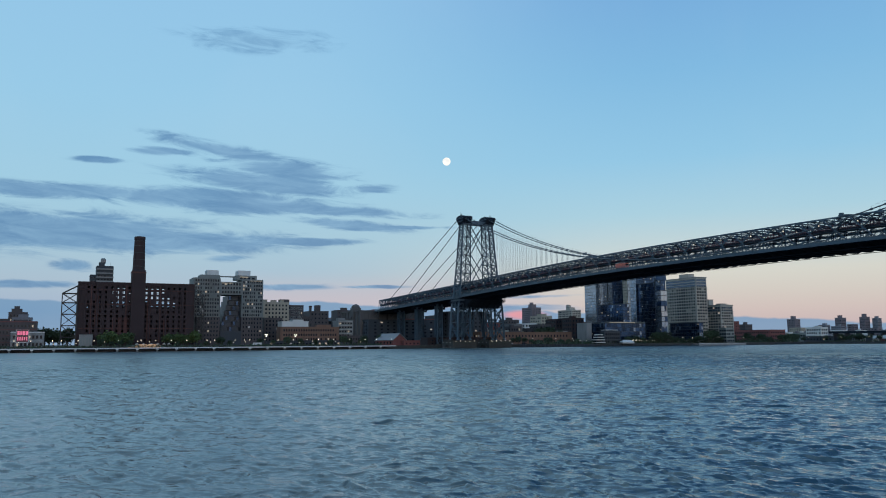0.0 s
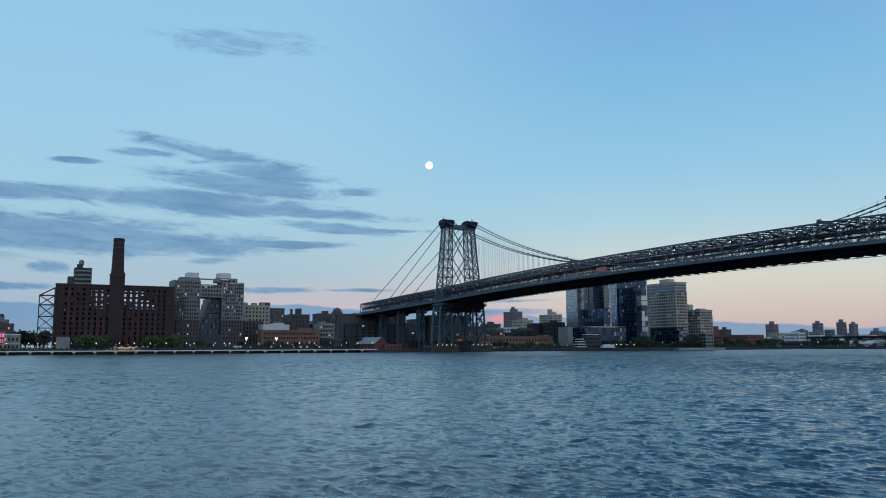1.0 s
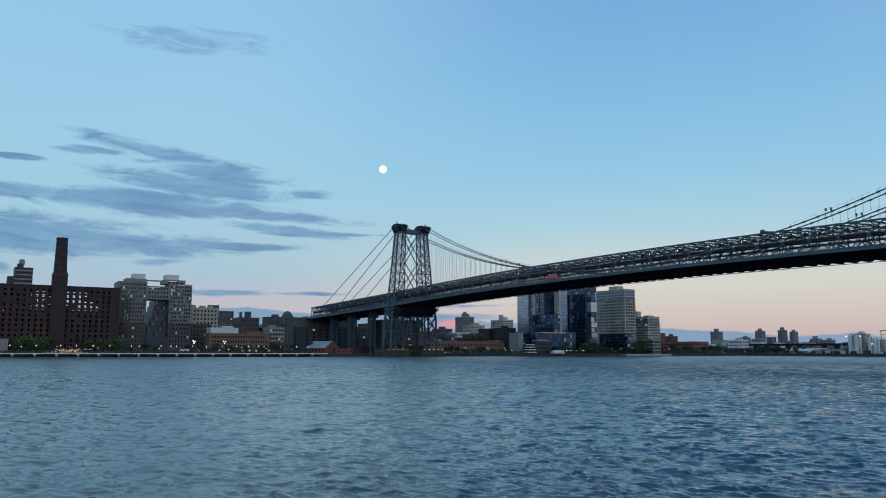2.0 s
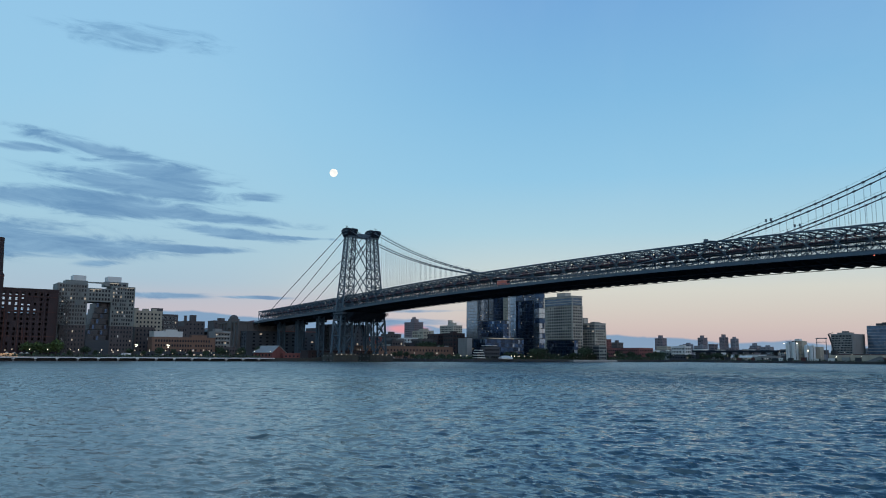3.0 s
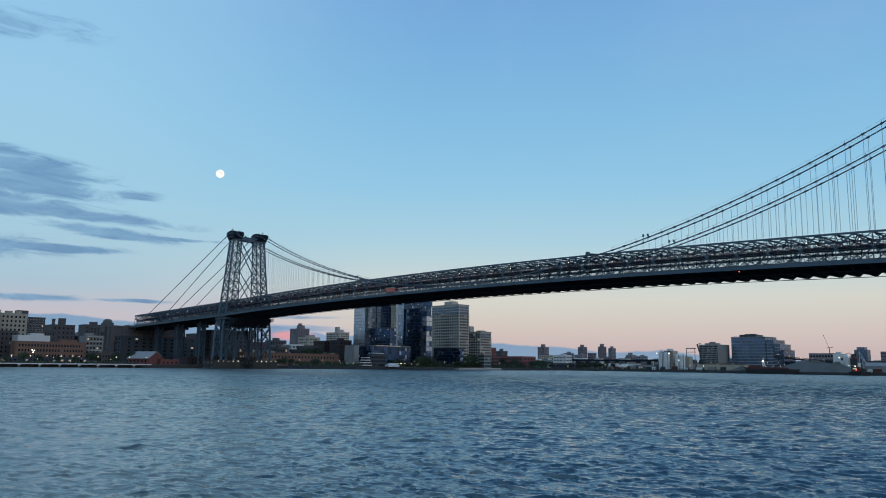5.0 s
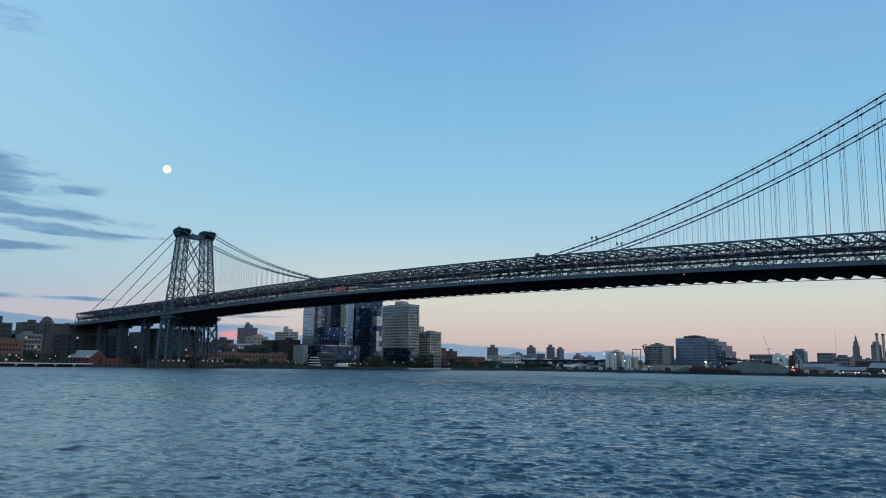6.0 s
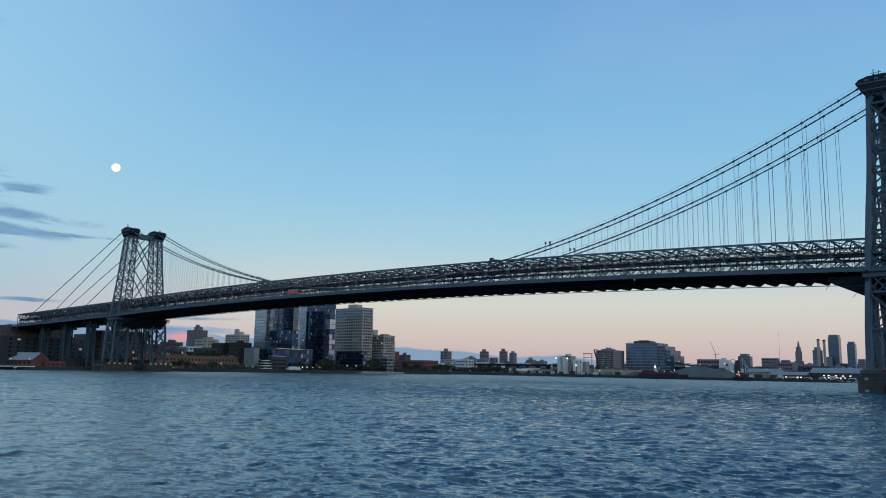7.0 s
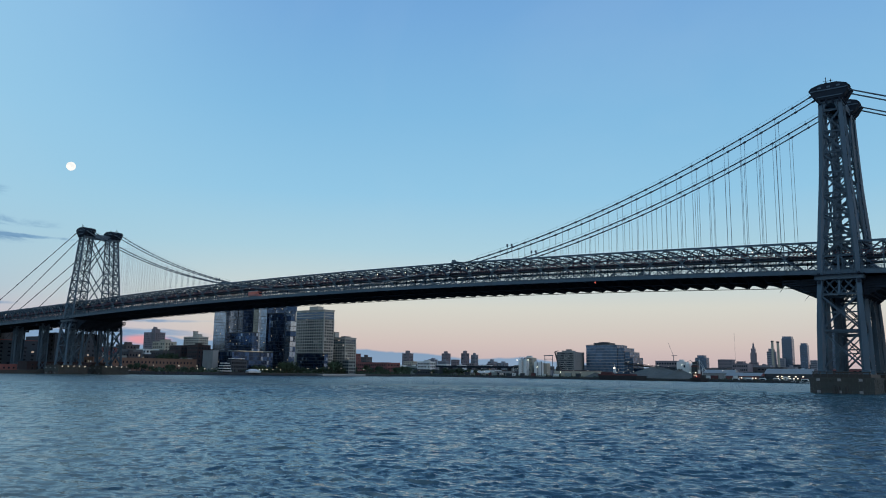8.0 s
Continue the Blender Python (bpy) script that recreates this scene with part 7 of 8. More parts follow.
part("mast_lamp", Shell().tube([(-52, 439.4, 12.8), (-52, 439.4, 14.0)], .8, LAMP_HOT, 8), barge)


def heap(name, label, cx, cy, rx, ry, h, seed):
    s = Shell()
    r = random.Random(seed)
    rings, seg = 10, 48
    for i in range(rings + 1):
        f = i / rings
        for j in range(seg):
            a = 2 * math.pi * j / seg
            q = 1 + 0.1 * math.sin(3 * a + seed) + 0.06 * math.sin(7 * a + 2 * seed)
            z = h * (1 - f) ** 0.9 if f < 1 else 0
            s.v.append((cx + rx * f * q * math.cos(a) + r.uniform(-.2, .2), cy + ry * f * q * math.sin(a), LAND - 0.3 + z * (1 + 0.12 * math.sin(2 * a + f * 3)) + r.uniform(-.15, .15)))
    for i in range(rings):
        for j in range(seg):
            s.f.append((i * seg + j, (i + 1) * seg + j, (i + 1) * seg + (j + 1) % seg, i * seg + (j + 1) % seg))
            s.m.append(s.slot(GRAVEL))
    return solid(name, s, label, "gravel heap", "gravel heaps")


heap("gravel_heap", "large pale gravel heap at the water's edge", -21, 478, 43, 22, 11.5, 1)
heap("gravel_heap", "long grey gravel heap at the water's edge", 6, 470, 21, 14, 9.0, 2)
heap("gravel_heap", "small pale sand heap with a sheeted top", -84, 470, 13, 9, 5.0, 3)
tug = thing("tug_boat", (0, 0, 0), "black and orange tug boat with a lit wheelhouse", "boat")
part("hull", Shell().prism([(33, 425), (42, 425), (47, 429), (42, 433), (33, 433)], -.6, 3.4, HULL_BLACK, [(32, 424), (42, 424), (49, 429), (42, 434), (32, 434)]), tug)
part("wheelhouse", Shell().box(35, 41, 426, 432, 3.4, 7.5, HULL_RED).box(36, 40, 427, 431, 7.5, 11.0, WHITE), tug)
part("funnel", Shell().tube([(36.5, 429, 9), (36.5, 429, 18.6)], [1.7, 1.6], HULL_BLACK, 10).tube([(36.5, 429, 14.4), (36.5, 429, 15.2)], 1.75, ORANGE, 10), tug)
part("mast", Shell().tube([(40, 429, 11), (40, 429, 21)], .15, WHITE, 6), tug)
part("upper_house", Shell().box(33.2, 38.8, 426.4, 431.6, 7.6, 13.8, HULL_BLACK).box(33.0, 39.0, 426.2, 431.8, 13.8, 14.9, HULL_RED).box(34.0, 38.2, 426.8, 431.2, 14.9, 18.4, HULL_BLACK), tug, "tall black upper house with a red band")
part("house_rail", Shell().beam((33, 426.1, 8.6), (39, 426.1, 8.6), .12, .12, WHITE).beam((33, 426.1, 15.9), (39, 426.1, 15.9), .12, .12, WHITE), tug)
part("yard_boom", Shell().beam((40, 429, 20), (47.5, 429, 8), .18, .18, WHITE).beam((40, 429, 20), (31, 429, 9), .18, .18, WHITE), tug)
part("deck_lamp", Shell().box(37.6, 38.2, 423.4, 423.8, 7.8, 8.5, LAMP_HOT).box(38.4, 39.0, 423.4, 423.8, 4.5, 5.2, RED_LAMP), tug)
for x0, x1_, top, y_, mat in ((-108, -78, 24.0, 700, FAR_BRICK), (-60, -30, 15.5, 620, CONCRETE_DK), (-18, 8, 14.0, 620, BRICK_BR), (8, 26, 20, 640, FAR_BRICK), (26, 60, 16, 660, BRICK_BR), (60, 92, 14, 690, FAR_BRICK), (92, 140, 15, 720, BRICK_RED), (140, 190, 15, 720, FAR_BRICK)):
    block("yard_building", "low yard building behind the gravel heaps", x1_, y_, x1_ - x0, 20, top, mat, 4, 0, 8, size=(0.6, 0.45), lit=0.06, group="yard buildings", limit=0)


def gable_shed(x0, x1_, y0, y1_, eave, ridge, wall_mat, label, lit=True):
    t = thing("harbour_shed", (0, 0, 0), label, "shed", "harbour sheds")
    part("wall", Shell().box(x0, x1_, y0, y1_, LAND, eave, wall_mat), t)
    s = Shell()
    ym = (y0 + y1_) / 2
    s.v += [(x0 - .6, y0 - .8, eave - .2), (x1_ + .6, y0 - .8, eave - .2), (x0 - .6, ym, ridge), (x1_ + .6, ym, ridge), (x0 - .6, y1_ + .8, eave - .2), (x1_ + .6, y1_ + .8, eave - .2)]
    s.f += [(0, 1, 3, 2), (2, 3, 5, 4), (0, 2, 4), (1, 5, 3), (0, 4, 5, 1)]
    s.m += [s.slot(ROOF_METAL)] * 2 + [s.slot(wall_mat)] * 2 + [s.slot(ROOF)]
    part("roof", s, t)
    if lit:
        for k in range(8):
            x = x0 + (x1_ - x0) * (.3 + .65 * k / 8)
            part("lit_window", Shell().box(x - .6, x + .6, y0 - .12, y0 - .02, LAND + 1.2, LAND + 2.1, LAMP), t)
    return t


gable_shed(51, 83, 470, 490, 6.2, 9.2, BRICK_RED, "long dark harbour shed with a row of lit windows")
gable_shed(84, 125, 482, 505, 8.6, 13.2, CONCRETE_DK, "broad harbour shed with a pale metal roof")
gable_shed(20, 50, 500, 520, 8.6, 12.0, ROOF_METAL, "grey harbour shed behind the tug", False)
for x in (66, 78, 90, 102, 114, 126):
    b = thing("white_motor_boat", (0, 0, 0), "white moored motor boat", "boat", "moored motor boats")
    part("hull", Shell().prism([(x - 5, 452), (x + 4, 452), (x + 6.5, 454), (x + 4, 456), (x - 5, 456)], -.4, 1.8, WHITE, [(x - 5.4, 451.6), (x + 4, 451.6), (x + 7.6, 454), (x + 4, 456.4), (x - 5.4, 456.4)]), b)
    part("cabin", Shell().prism([(x - 4, 452.6), (x + 2.6, 452.6), (x + 2.6, 455.4), (x - 4, 455.4)], 1.8, 4.2, WHITE, [(x - 3.6, 452.8), (x + 1.2, 452.8), (x + 1.2, 455.2), (x - 3.6, 455.2)]), b)
    part("window_band", Shell().box(x - 3.4, x + 1.4, 452.5, 452.72, 2.6, 3.5, GLASS), b)
lamps_row = Shell()
for x in (96, 100, 106, 112, 118):
    lamps_row.box(x - .8, x + .8, 479.6, 480, 5.6, 6.4, LAMP)
solid("shed_lamps", lamps_row, "row of lit lamps under the shed eaves", "lamp")

# ---- far skyline ----
def skyscraper(x, y, w, d, h, mat, label, spire=0.0, steps=()):
    t = thing("skyscraper", (0, 0, 0), label, "skyscraper", "far skyscrapers")
    part("shaft", Shell().box(x, x + w, y, y + d, LAND, h, mat), t)
    b = Shell()
    fl = int(h / 7)
    for k in range(fl):
        z = LAND + (h - LAND) * (k + .5) / fl
        b.box(x - .2, x + w + .2, y - .25, y, z - .7, z + .7, NAVY)
    part("window_band", b, t, "", "stuff")
    for sx, sw, sh in steps:
        part("setback", Shell().box(x + sx, x + sx + sw, y + 2, y + d - 2, h, sh, mat), t)
        h = max(h, sh)
    if spire:
        part("spire", Shell().tube([(x + w / 2, y + d / 2, h), (x + w / 2, y + d / 2, h + spire * .7), (x + w / 2, y + d / 2, h + spire)], [w * .18, w * .1, .3], mat, 8), t)
    return t


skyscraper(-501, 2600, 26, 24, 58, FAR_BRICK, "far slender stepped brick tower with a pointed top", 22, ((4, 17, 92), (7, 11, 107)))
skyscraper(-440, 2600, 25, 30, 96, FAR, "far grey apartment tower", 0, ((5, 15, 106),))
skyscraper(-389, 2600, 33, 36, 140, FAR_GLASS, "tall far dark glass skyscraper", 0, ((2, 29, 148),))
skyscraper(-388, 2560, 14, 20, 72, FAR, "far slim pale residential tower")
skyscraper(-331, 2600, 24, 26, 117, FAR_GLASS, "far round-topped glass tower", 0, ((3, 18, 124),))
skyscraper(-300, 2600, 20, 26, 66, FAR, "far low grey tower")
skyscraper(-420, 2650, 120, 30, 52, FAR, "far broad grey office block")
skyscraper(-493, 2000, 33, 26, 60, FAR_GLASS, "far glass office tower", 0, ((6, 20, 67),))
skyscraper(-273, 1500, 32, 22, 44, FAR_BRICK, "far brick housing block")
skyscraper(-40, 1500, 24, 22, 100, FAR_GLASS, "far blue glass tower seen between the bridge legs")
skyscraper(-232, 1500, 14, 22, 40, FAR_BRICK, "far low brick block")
for x, z in ((-154, 84.5), (-142.5, 83)):
    c = thing("power_station_chimney", (x, 1500, LAND), "tall slim pale power station chimney", "chimney", "power station chimneys")
    part("stack", Shell().tube([(0, 0, 0), (0, 0, z - LAND)], [3.0, 2.6], BEIGE, 12), c)
    part("rim", Shell().tube([(0, 0, z - LAND - 3), (0, 0, z - LAND)], 3.1, CONCRETE_DK, 12), c)
jibs = thing("tower_crane", (0, 0, 0), "slender tower crane on the skyline", "crane")
part("mast", Shell().beam((-85, 705, 22), (-85, 705, 32), .7, .7, STEEL), jibs)
part("jib", Shell().beam((-85, 705, 31), (-91.5, 705, 47.5), .32, .32, STEEL), jibs)
part("counter_jib", Shell().beam((-88, 705, 31.2), (-80.5, 705, 31.8), .5, .6, STEEL), jibs)
mastr = thing("radio_mast", (0, 0, 0), "thin radio mast on the skyline", "mast")
part("mast", Shell().tube([(-234, 1500, LAND), (-234, 1500, 102)], [.3, .15], STEEL, 6), mastr)
rf_ = random.Random(77)
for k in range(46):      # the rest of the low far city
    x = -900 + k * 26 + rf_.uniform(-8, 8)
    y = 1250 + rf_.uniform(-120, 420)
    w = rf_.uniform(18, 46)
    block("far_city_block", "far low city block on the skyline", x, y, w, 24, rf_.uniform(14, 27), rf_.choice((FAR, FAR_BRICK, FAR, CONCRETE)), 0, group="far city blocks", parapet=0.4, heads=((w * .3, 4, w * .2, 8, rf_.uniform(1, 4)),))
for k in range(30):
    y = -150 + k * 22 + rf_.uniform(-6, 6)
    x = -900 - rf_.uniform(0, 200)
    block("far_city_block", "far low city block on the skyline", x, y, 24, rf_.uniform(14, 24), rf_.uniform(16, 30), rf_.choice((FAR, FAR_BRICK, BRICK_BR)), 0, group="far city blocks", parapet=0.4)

# ---- the moon ----
moon_dir = Vector((-0.8669, 0.4424, 0.2300)).normalized()
bm = bmesh.new()
bmesh.ops.create_uvsphere(bm, u_segments=32, v_segments=20, radius=23.5)
me = bpy.data.meshes.new("moon")
bm.to_mesh(me)
bm.free()
MOON = bpy.data.materials.new("moonlight")
MOON.use_nodes = True
n = Nodes(MOON.node_tree)
em = n.add("ShaderNodeEmission")
co = n.add("ShaderNodeTexCoord").outputs["Object"]
n.put(em.inputs[0], n.mix(n.span(n.noise(co, 0.06, 3.0), 0.42, 0.6), (0.95, 0.93, 0.86, 1), (0.8, 0.8, 0.78, 1)))
em.inputs[1].default_value = 1.15
n.link(em.outputs[0], n.add("ShaderNodeOutputMaterial").inputs[0])
me.materials.append(MOON)
moon = tagged(new("moon", me), "pale nearly full moon high over the bridge", "moon", "", "structure")
moon.location = Vector(EYE) + moon_dir * 4600
moon.scale = (1, 1, 1)

# ---- park details before the refinery ----
sign = thing("lit_billboard", (0, 0, 0), "dim billboard with two rows of glowing pink bars on white posts", "sign")
part("board", Shell().box(-288.2, -287.8, -318.0, -310.8, 6.4, 14.6, SIGN_FACE).box(-288.3, -287.9, -318.2, -310.6, 14.4, 14.7, WHITE), sign)
for k in range(4):
    part("pink_bar", Shell().box(-287.75, -287.6, -317.3 + k * 1.62, -316.0 + k * 1.62, 11.2, 13.7, SIGN_PINK), sign)
for k in range(5):
    part("pink_bar", Shell().box(-287.75, -287.6, -317.2 + k * 1.25, -316.5 + k * 1.25, 7.8, 10.0, SIGN_PINK), sign)
part("frame", Shell().box(-287.9, -287.7, -318.1, -317.85, 6.3, 14.6, WHITE).box(-287.9, -287.7, -310.95, -310.7, 6.3, 14.6, WHITE).box(-287.9, -287.7, -317.85, -310.95, 6.3, 6.6, WHITE), sign)
for y in (-317.6, -311.2):
    part("post", Shell().box(-288.6, -288.2, y - .15, y + .15, LAND, 14.4, WHITE), sign)
terrace = thing("lit_terrace", (0, 0, 0), "low waterside terrace with warm lit edges and parasols", "terrace")
for k, (a, b, z) in enumerate(((-253, -229, 3.0), (-250, -232, 3.9), (-246, -234, 4.7))):
    part("step", Shell().box(-268 - k * 2.2, -265 - k * 2.2, a, b, LAND, z, CONCRETE), terrace)
    part("edge_light", Shell().box(-265 - k * 2.2, -264.9 - k * 2.2, a + .3, b - .3, z - .6, z - .05, WARM_STRIP), terrace, "warm strip light along a step")
for y in (-247, -243, -238, -234, -230, -227):
    part("parasol", Shell().tube([(-270, y, LAND), (-270, y, 4.9)], .06, MULLION, 5).tube([(-270, y, 4.6), (-270, y, 5.5)], [1.5, .05], BEIGE, 8), terrace)
for y in (-157.7, -135.9):
    f = thing("floodlight_mast", (-285, y, LAND), "tall mast with a bright warm floodlight", "floodlight", "floodlight masts")
    part("mast", Shell().tube([(0, 0, 0), (0, 0, 9)], [.16, .1], MULLION, 6), f)
    for dy_, dz_ in ((-.7, 8.6), (.6, 8.4), (-.1, 7.2)):
        part("floodlight", Shell().tube([(0.1, dy_, dz_), (0.5, dy_, dz_)], .34, LAMP_HOT, 8), f, "round lit floodlight")


def car_meshes(mat):
    body = Shell()
    body.prism([(-2.2, -.88), (2.2, -.88), (2.2, .88), (-2.2, .88)], .35, .85, mat, [(-2.15, -.86), (2.1, -.86), (2.1, .86), (-2.15, .86)])
    body.prism([(-1.9, -.82), (1.0, -.82), (1.0, .82), (-1.9, .82)], .85, 1.45, GLASS, [(-1.4, -.68), (.4, -.68), (.4, .68), (-1.4, .68)])
    body.box(-1.38, .38, -.67, .67, 1.45, 1.5, mat)
    wheel = Shell().tube([(0, -.1, 0), (0, .1, 0)], .33, HULL_BLACK, 10)
    return body.mesh("body"), wheel.mesh("wheel")


CAR = {}
for nm, mat in (("dark", CAR_DARK), ("pale", CAR_LIGHT)):
    t = thing("parked_car", (-276, -190 if nm == "dark" else -176, LAND), nm + " parked car behind the promenade", "car", "parked cars")
    b, w = car_meshes(mat)
    part("body", b, t)
    for cx in (-1.35, 1.35):
        for cy in (-.8, .8):
            o = part("wheel", w, t)
            o.matrix_basis = Matrix.Translation((cx, cy, .33))
    t.matrix_basis = t.matrix_basis @ Matrix.Rotation(radians(90), 4, "Z")
    CAR[nm] = t
rc = random.Random(6)
for k in range(26):
    y = -312 + k * 8.9 + rc.uniform(-2, 2)
    copy_thing(CAR[rc.choice(("dark", "dark", "pale"))], Matrix.LocRotScale((-277 + rc.uniform(-3, 2), y, LAND), Euler((0, 0, radians(90))), None))
for k in range(14):
    copy_thing(CAR[rc.choice(("dark", "pale"))], Matrix.LocRotScale((-273 + rc.uniform(-2, 1), 40 + k * 17 + rc.uniform(-4, 4), LAND), Euler((0, 0, radians(90))), None))
van = thing("white_van", (-278, -166, LAND), "white delivery van parked behind the promenade", "van")
part("body", Shell().prism([(-1.1, -3.2), (1.1, -3.2), (1.1, 3.2), (-1.1, 3.2)], .5, 2.9, WHITE, [(-1.0, -2.4), (1.0, -2.4), (1.0, 3.1), (-1.0, 3.1)]), van)
for cy in (-2.1, 2.1):
    for cx in (-1.0, 1.0):
        part("wheel", Shell().tube([(cx - .12, cy, .38), (cx + .12, cy, .38)], .38, HULL_BLACK, 10), van)
# ================= clutter of the works yard and the far waterfront =================
conveyor = thing("loading_conveyor", (0, 0, 0), "long dark sloping conveyor bridge with small lamps", "conveyor")
for dz in (0.0, 2.4):
    stick("chord", (-92, 560, 17.8 + dz), (-32, 560, 11.2 + dz), .5, .5, STEEL_DARK, conveyor)
for k in range(10):
    u, v = k / 10, (k + 1) / 10
    stick("brace", (-92 + 60 * u, 560, 17.8 - 6.6 * u), (-92 + 60 * v, 560, 20.2 - 6.6 * v), .3, .3, STEEL_DARK, conveyor)
    part("belt_cover", Shell().beam((-92 + 60 * u, 561, 18.6 - 6.6 * u), (-92 + 60 * v - .6, 561, 18.6 - 6.6 * v), 1.4, 1.6, HULL_BLACK), conveyor)
    if k % 2:
        part("lamp", Shell().box(-92.3 + 60 * u, -91.7 + 60 * u, 559.2, 559.6, 20.6 - 6.6 * u, 21.2 - 6.6 * u, LAMP), conveyor)
for k in (1, 4, 8):
    stick("leg", (-92 + 6 * k, 560, LAND), (-92 + 6 * k, 560, 17.6 - .66 * k), .6, .6, STEEL_DARK, conveyor)

plant = thing("batching_plant", (0, 0, 0), "white stepped batching plant with silos and pipes", "plant")
part("tower", Shell().box(-14.5, -4, 520, 528, LAND, 20.2, WHITE).box(-12, -8, 521, 526, 20.2, 22.4, WHITE), plant)
part("annex", Shell().box(-4, 7, 521, 529, LAND, 14.5, WHITE), plant)
for x in (-1.5, 2.2, 5.6):
    part("silo", Shell().tube([(x, 519, 6), (x, 519, 17.5), (x, 519, 18.8)], [1.6, 1.6, .5], WHITE, 12), plant)
for k in range(3):
    part("dark_opening", Shell().box(-13.5 + 3.2 * k, -11.6 + 3.2 * k, 519.8, 520.1, 6 + 4 * k, 8.6 + 4 * k, NAVY), plant)
part("pipe", Shell().tube([(-3, 519.4, 20), (1, 519.4, 21.5), (6.5, 519.4, 15)], .3, STEEL, 6), plant)
part("stair_frame", Shell().beam((7.4, 520, LAND), (7.4, 520, 21), .3, .3, STEEL).beam((9.6, 520, LAND), (9.6, 520, 19), .3, .3, STEEL).beam((7.4, 520, 8), (9.6, 520, 14), .25, .25, STEEL).beam((9.6, 520, 14), (7.4, 520, 19), .25, .25, STEEL), plant)
part("lamp", Shell().box(-9, -8.4, 519.5, 519.9, 16.4, 17.0, LAMP_HOT).box(3, 3.5, 520.3, 520.7, 12.8, 13.3, LAMP_HOT), plant)

# boxy concrete plant among the silos
hop = thing("concrete_plant", (0, 0, 0), "pale boxy concrete plant with hoppers and walkways", "plant")
part("hopper_house", Shell().box(-181, -170, 484, 494, LAND, 23.4, BEIGE).box(-178, -173, 485, 490, 23.4, 25.6, WHITE), hop)
part("hopper_house", Shell().box(-160, -152, 486, 494, LAND, 17.2, BEIGE).box(-169, -161, 486, 492, LAND, 12, GREY_CLAD), hop)
for k in range(5):
    part("walkway", Shell().box(-181.4, -169.6, 483.4, 483.9, 5 + k * 4, 5.25 + k * 4, STEEL).beam((-181.4, 483.5, 6.1 + k * 4), (-169.6, 483.5, 6.1 + k * 4), .1, .1, STEEL), hop)
for x in (-179, -174, -157):
    part("dark_opening", Shell().box(x - .9, x + .9, 483.7 if x < -165 else 485.7, 484.2 if x < -165 else 486.2, 8.4, 11.2, NAVY), hop)

r6 = random.Random(61)
BOXES = {}
for nm, m in (("rust-red", HULL_RED), ("grey", GREY_CLAD), ("white", WHITE), ("dark", NAVY)):
    BOXES[nm] = Shell().box(-3, 3, -1.2, 1.2, 0, 2.6, m).box(-3.05, -2.9, -1.25, 1.25, 0, 2.65, MULLION).box(2.9, 3.05, -1.25, 1.25, 0, 2.65, MULLION).mesh("container")
for k in range(30):
    nm = r6.choice(tuple(BOXES))
    x, y = -244 + k * 12.6 + r6.uniform(-4, 4), r6.uniform(463, 470)
    if -100 < x < -68 or -36 < x < 32:
        continue
    c = tagged(new("shipping_container", BOXES[nm]), nm + " steel shipping container standing in the yard", "container", "yard containers")
    c.matrix_basis = Matrix.LocRotScale((x, y, LAND), Euler((0, 0, r6.uniform(-.25, .25))), (r6.uniform(.7, 1.3), 1, r6.uniform(.9, 1.5)))
for k in range(20):     # lamp masts over the yard and the works
    x, y = -250 + k * 17.5 + r6.uniform(-5, 5), r6.uniform(472, 560)
    h = r6.uniform(6, 11)
    f = thing("yard_lamp", (x, y, LAND), "thin mast with a small bright lamp in the works yard", "lamp", "yard lamps")
    part("mast", Shell().tube([(0, 0, 0), (0, 0, h)], [.12, .08], MULLION, 5), f)
    part("lamp", Shell().box(-.3, .3, -.5, -.1, h - .2, h + .15, LAMP_HOT if k % 5 == 0 else LAMP), f)
for xa, xb, y, h, m, lab in ((-262, -236, 520, 9, BRICK_BR, "brown"), (-236, -205, 500, 7.5, CONCRETE_DK, "dark grey"), (-150, -108, 520, 9.5, BRICK_RED, "dull red"), (-128, -92, 500, 8, CONCRETE_DK, "dark grey"), (60, 84, 500, 9.5, BRICK_BR, "brown"), (126, 160, 500, 9, BRICK_RED, "dull red"), (-330, -292, 470, 8, CONCRETE_DK, "dark grey")):
    w = thing("works_shed", (0, 0, 0), lab + " flat works shed with a row of small windows", "shed", "works sheds")
    part("wall", Shell().box(xa, xb, y, y + 14, LAND, h, m), w)
    part("roof", Shell().box(xa - .5, xb + .5, y - .5, y + 14.5, h, h + .5, ROOF), w)
    n_ = int((xb - xa) / 4)
    for k in range(n_):
        u = xa + 2 + k * 4
        part("window", Shell().box(u - .9, u + .9, y - .12, y - .02, h * .55, h * .55 + 1.4, LIT if r6.random() < .15 else GLASS), w)
# hatches and lamps on the moored ship
for k in range(3):
    part("hatch", Shell().prism([(-50 + k * 7, 437.5), (-44.6 + k * 7, 437.5), (-44.6 + k * 7, 444.5), (-50 + k * 7, 444.5)], 6.0, 7.7, HULL_RED, [(-49.6 + k * 7, 438), (-45 + k * 7, 438), (-45 + k * 7, 444), (-49.6 + k * 7, 444)]), barge)
    part("deck_lamp", Shell().box(-47.5 + k * 7, -47.1 + k * 7, 434.5, 434.9, 8.6, 9.1, LAMP), barge)
part("derrick", Shell().beam((-33, 441, 7), (-33, 441, 17), .4, .4, STEEL_DARK).beam((-33, 441, 16.6), (-22, 441, 12), .25, .25, STEEL_DARK), barge)
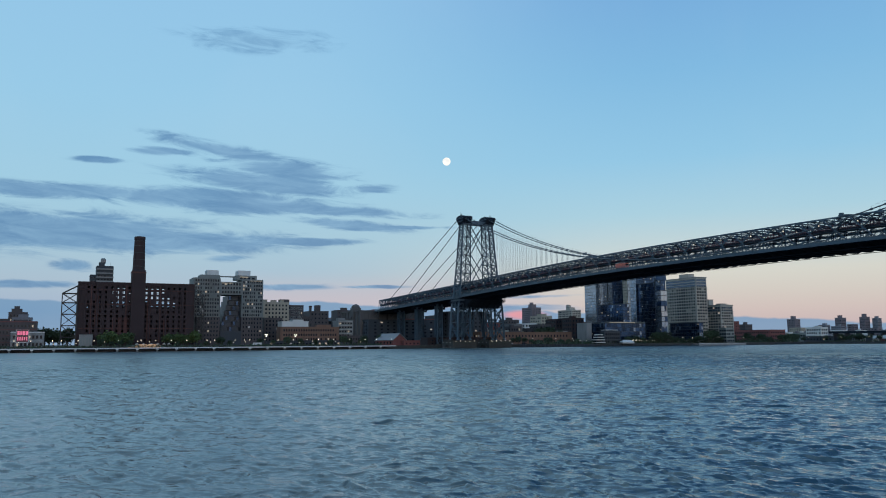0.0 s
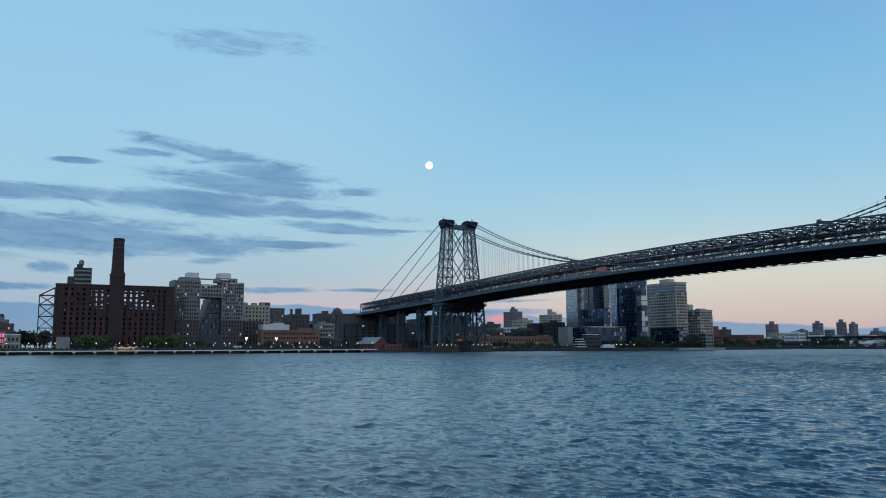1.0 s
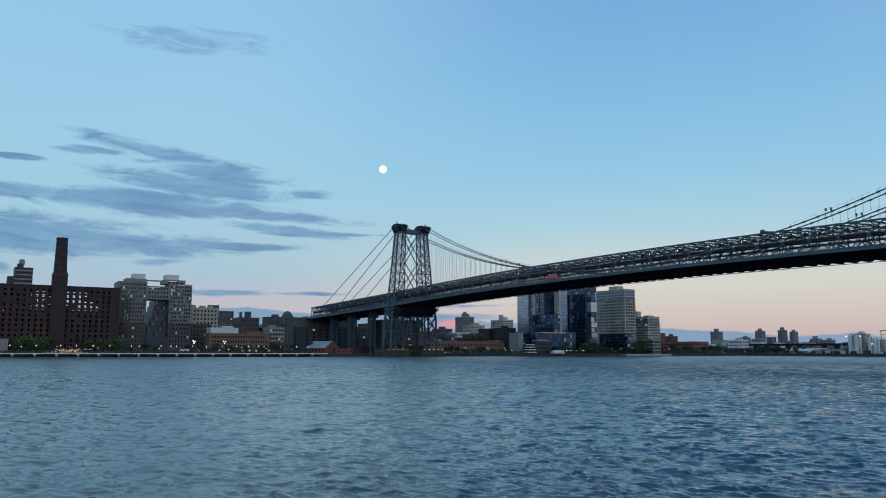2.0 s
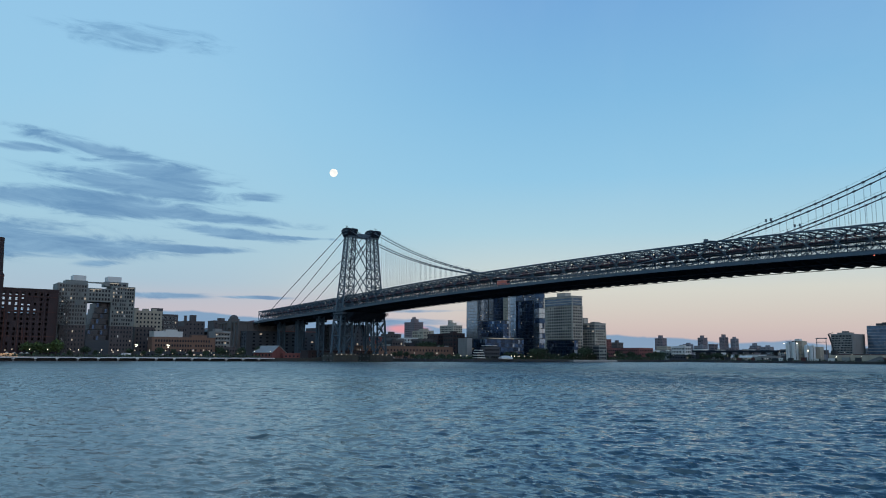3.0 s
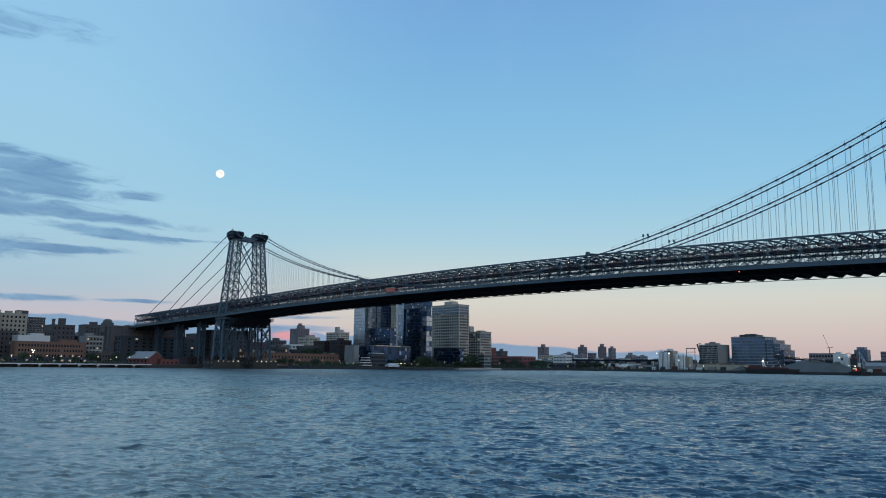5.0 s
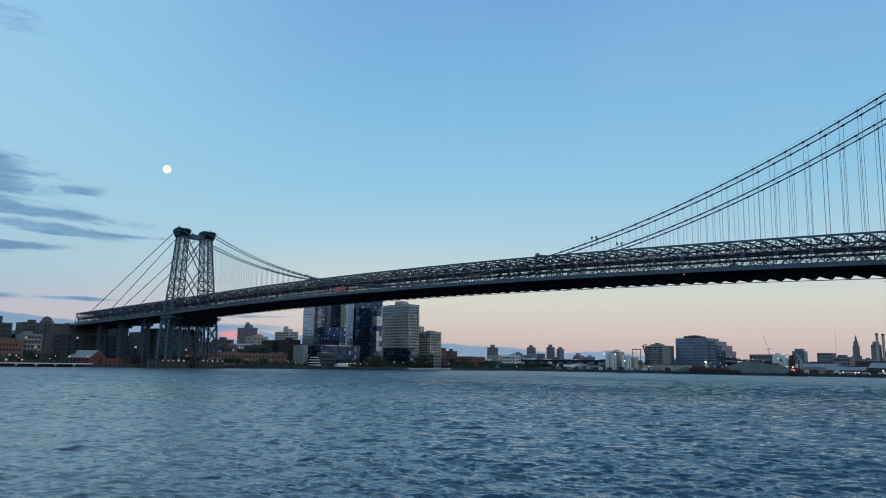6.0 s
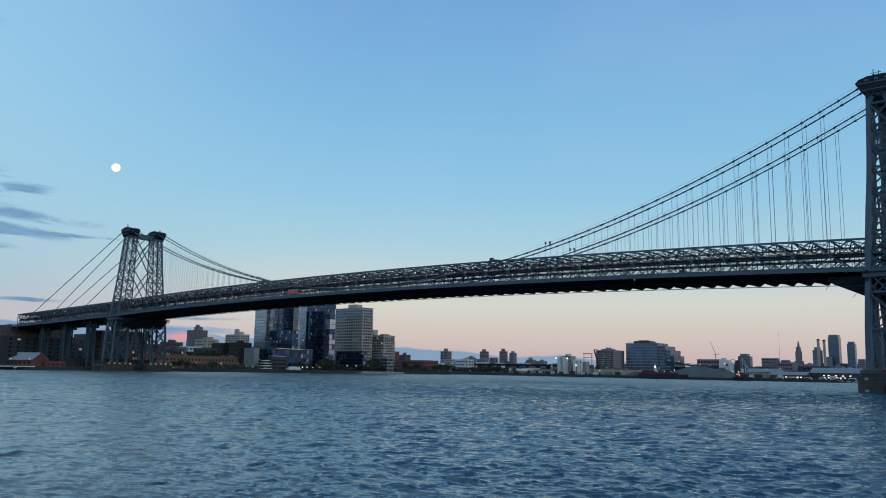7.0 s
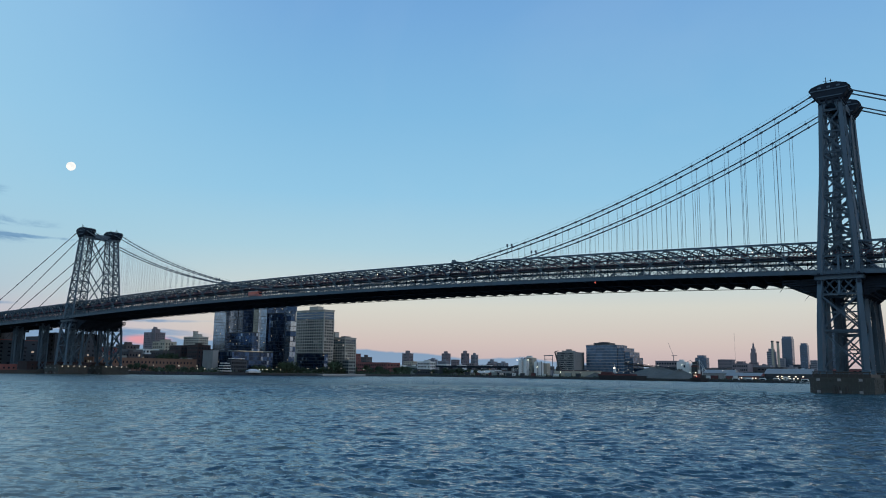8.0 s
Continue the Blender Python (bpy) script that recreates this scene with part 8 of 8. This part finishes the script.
part("bridge_deck", Shell().box(40.5, 45, 427, 431, 3.4, 6.2, HULL_BLACK).box(33.6, 35.2, 426.5, 431.5, 3.4, 9.0, HULL_BLACK).box(35.2, 38.2, 425.6, 426, 5.4, 6.4, LIT), tug)
part("rigging", Shell().beam((38, 429, 18), (46, 429, 5), .15, .15, MULLION).beam((41, 429, 16), (45.5, 429, 10), .3, .3, WHITE).beam((42.5, 429, 6), (42.5, 429, 13), .3, .3, WHITE), tug)
# ================= small lights and roofs among the far houses =================
r7 = random.Random(17)
for k in range(16):      # shop fronts and porch lamps along the left stretch of the far bank
    y = -330 + k * 16 + r7.uniform(-5, 5)
    f = thing("wall_lamp_post", (-281 + r7.uniform(-4, 4), y, LAND), "short post with a small cool white lamp", "lamp", "path lamps")
    h = r7.uniform(2.6, 4.2)
    part("post", Shell().tube([(0, 0, 0), (0, 0, h)], .06, MULLION, 5), f)
    part("lamp", Shell().box(-.16, .16, -.2, .2, h - .1, h + .2, LAMP), f)
for x, y, lx, ly, top, m, lab in ((-360, 62, 16, 14, 17.5, WHITE, "white rendered"), (-352, 78, 12, 12, 15, GREY_CLAD, "grey panelled"),
                                  (-352, 92, 14, 12, 18.5, BRICK_BR, "brown brick"), (-420, 300, 26, 18, 13, GREY_CLAD, "grey panelled"), (-430, 330, 30, 18, 15, BRICK_RED, "red brick")):
    block("small_house", lab + " flat-roofed house on the far bank", x, y, lx, ly, top, m, max(3, int(top / 4)), 4, 5, size=(0.45, 0.5), lit=0.08, heads=((3, 3, 4, 3, 2.2),), group="far bank houses", limit=0)
roofs = Shell()
for k in range(150):
    x, y = r7.uniform(-700, 260), r7.uniform(770, 1040)
    if -225 < x < -120:
        continue
    w, d, h = r7.uniform(8, 24), r7.uniform(8, 16), r7.uniform(9, 19)
    m = r7.choice((FAR, FAR_BRICK, GREY_CLAD, CONCRETE, BRICK_BR, WHITE))
    roofs.box(x, x + w, y, y + d, LAND - 1, h, m).box(x - .2, x + w + .2, y - .2, y + d + .2, h, h + .5, ROOF)
    if k % 2:
        roofs.box(x + w * .3, x + w * .55, y + 2, y + 6, h + .5, h + r7.uniform(2, 4.5), m)
    for q in range(int(w / 3)):
        for z in range(4, int(h) - 1, 3):
            roofs.box(x + 1 + q * 3, x + 2.3 + q * 3, y - .12, y - .02, z, z + 1.4, LIT if r7.random() < .05 else GLASS)
solid("far_low_roofs", roofs, "dense low roofs and houses of the far city", "houses", "", "stuff")
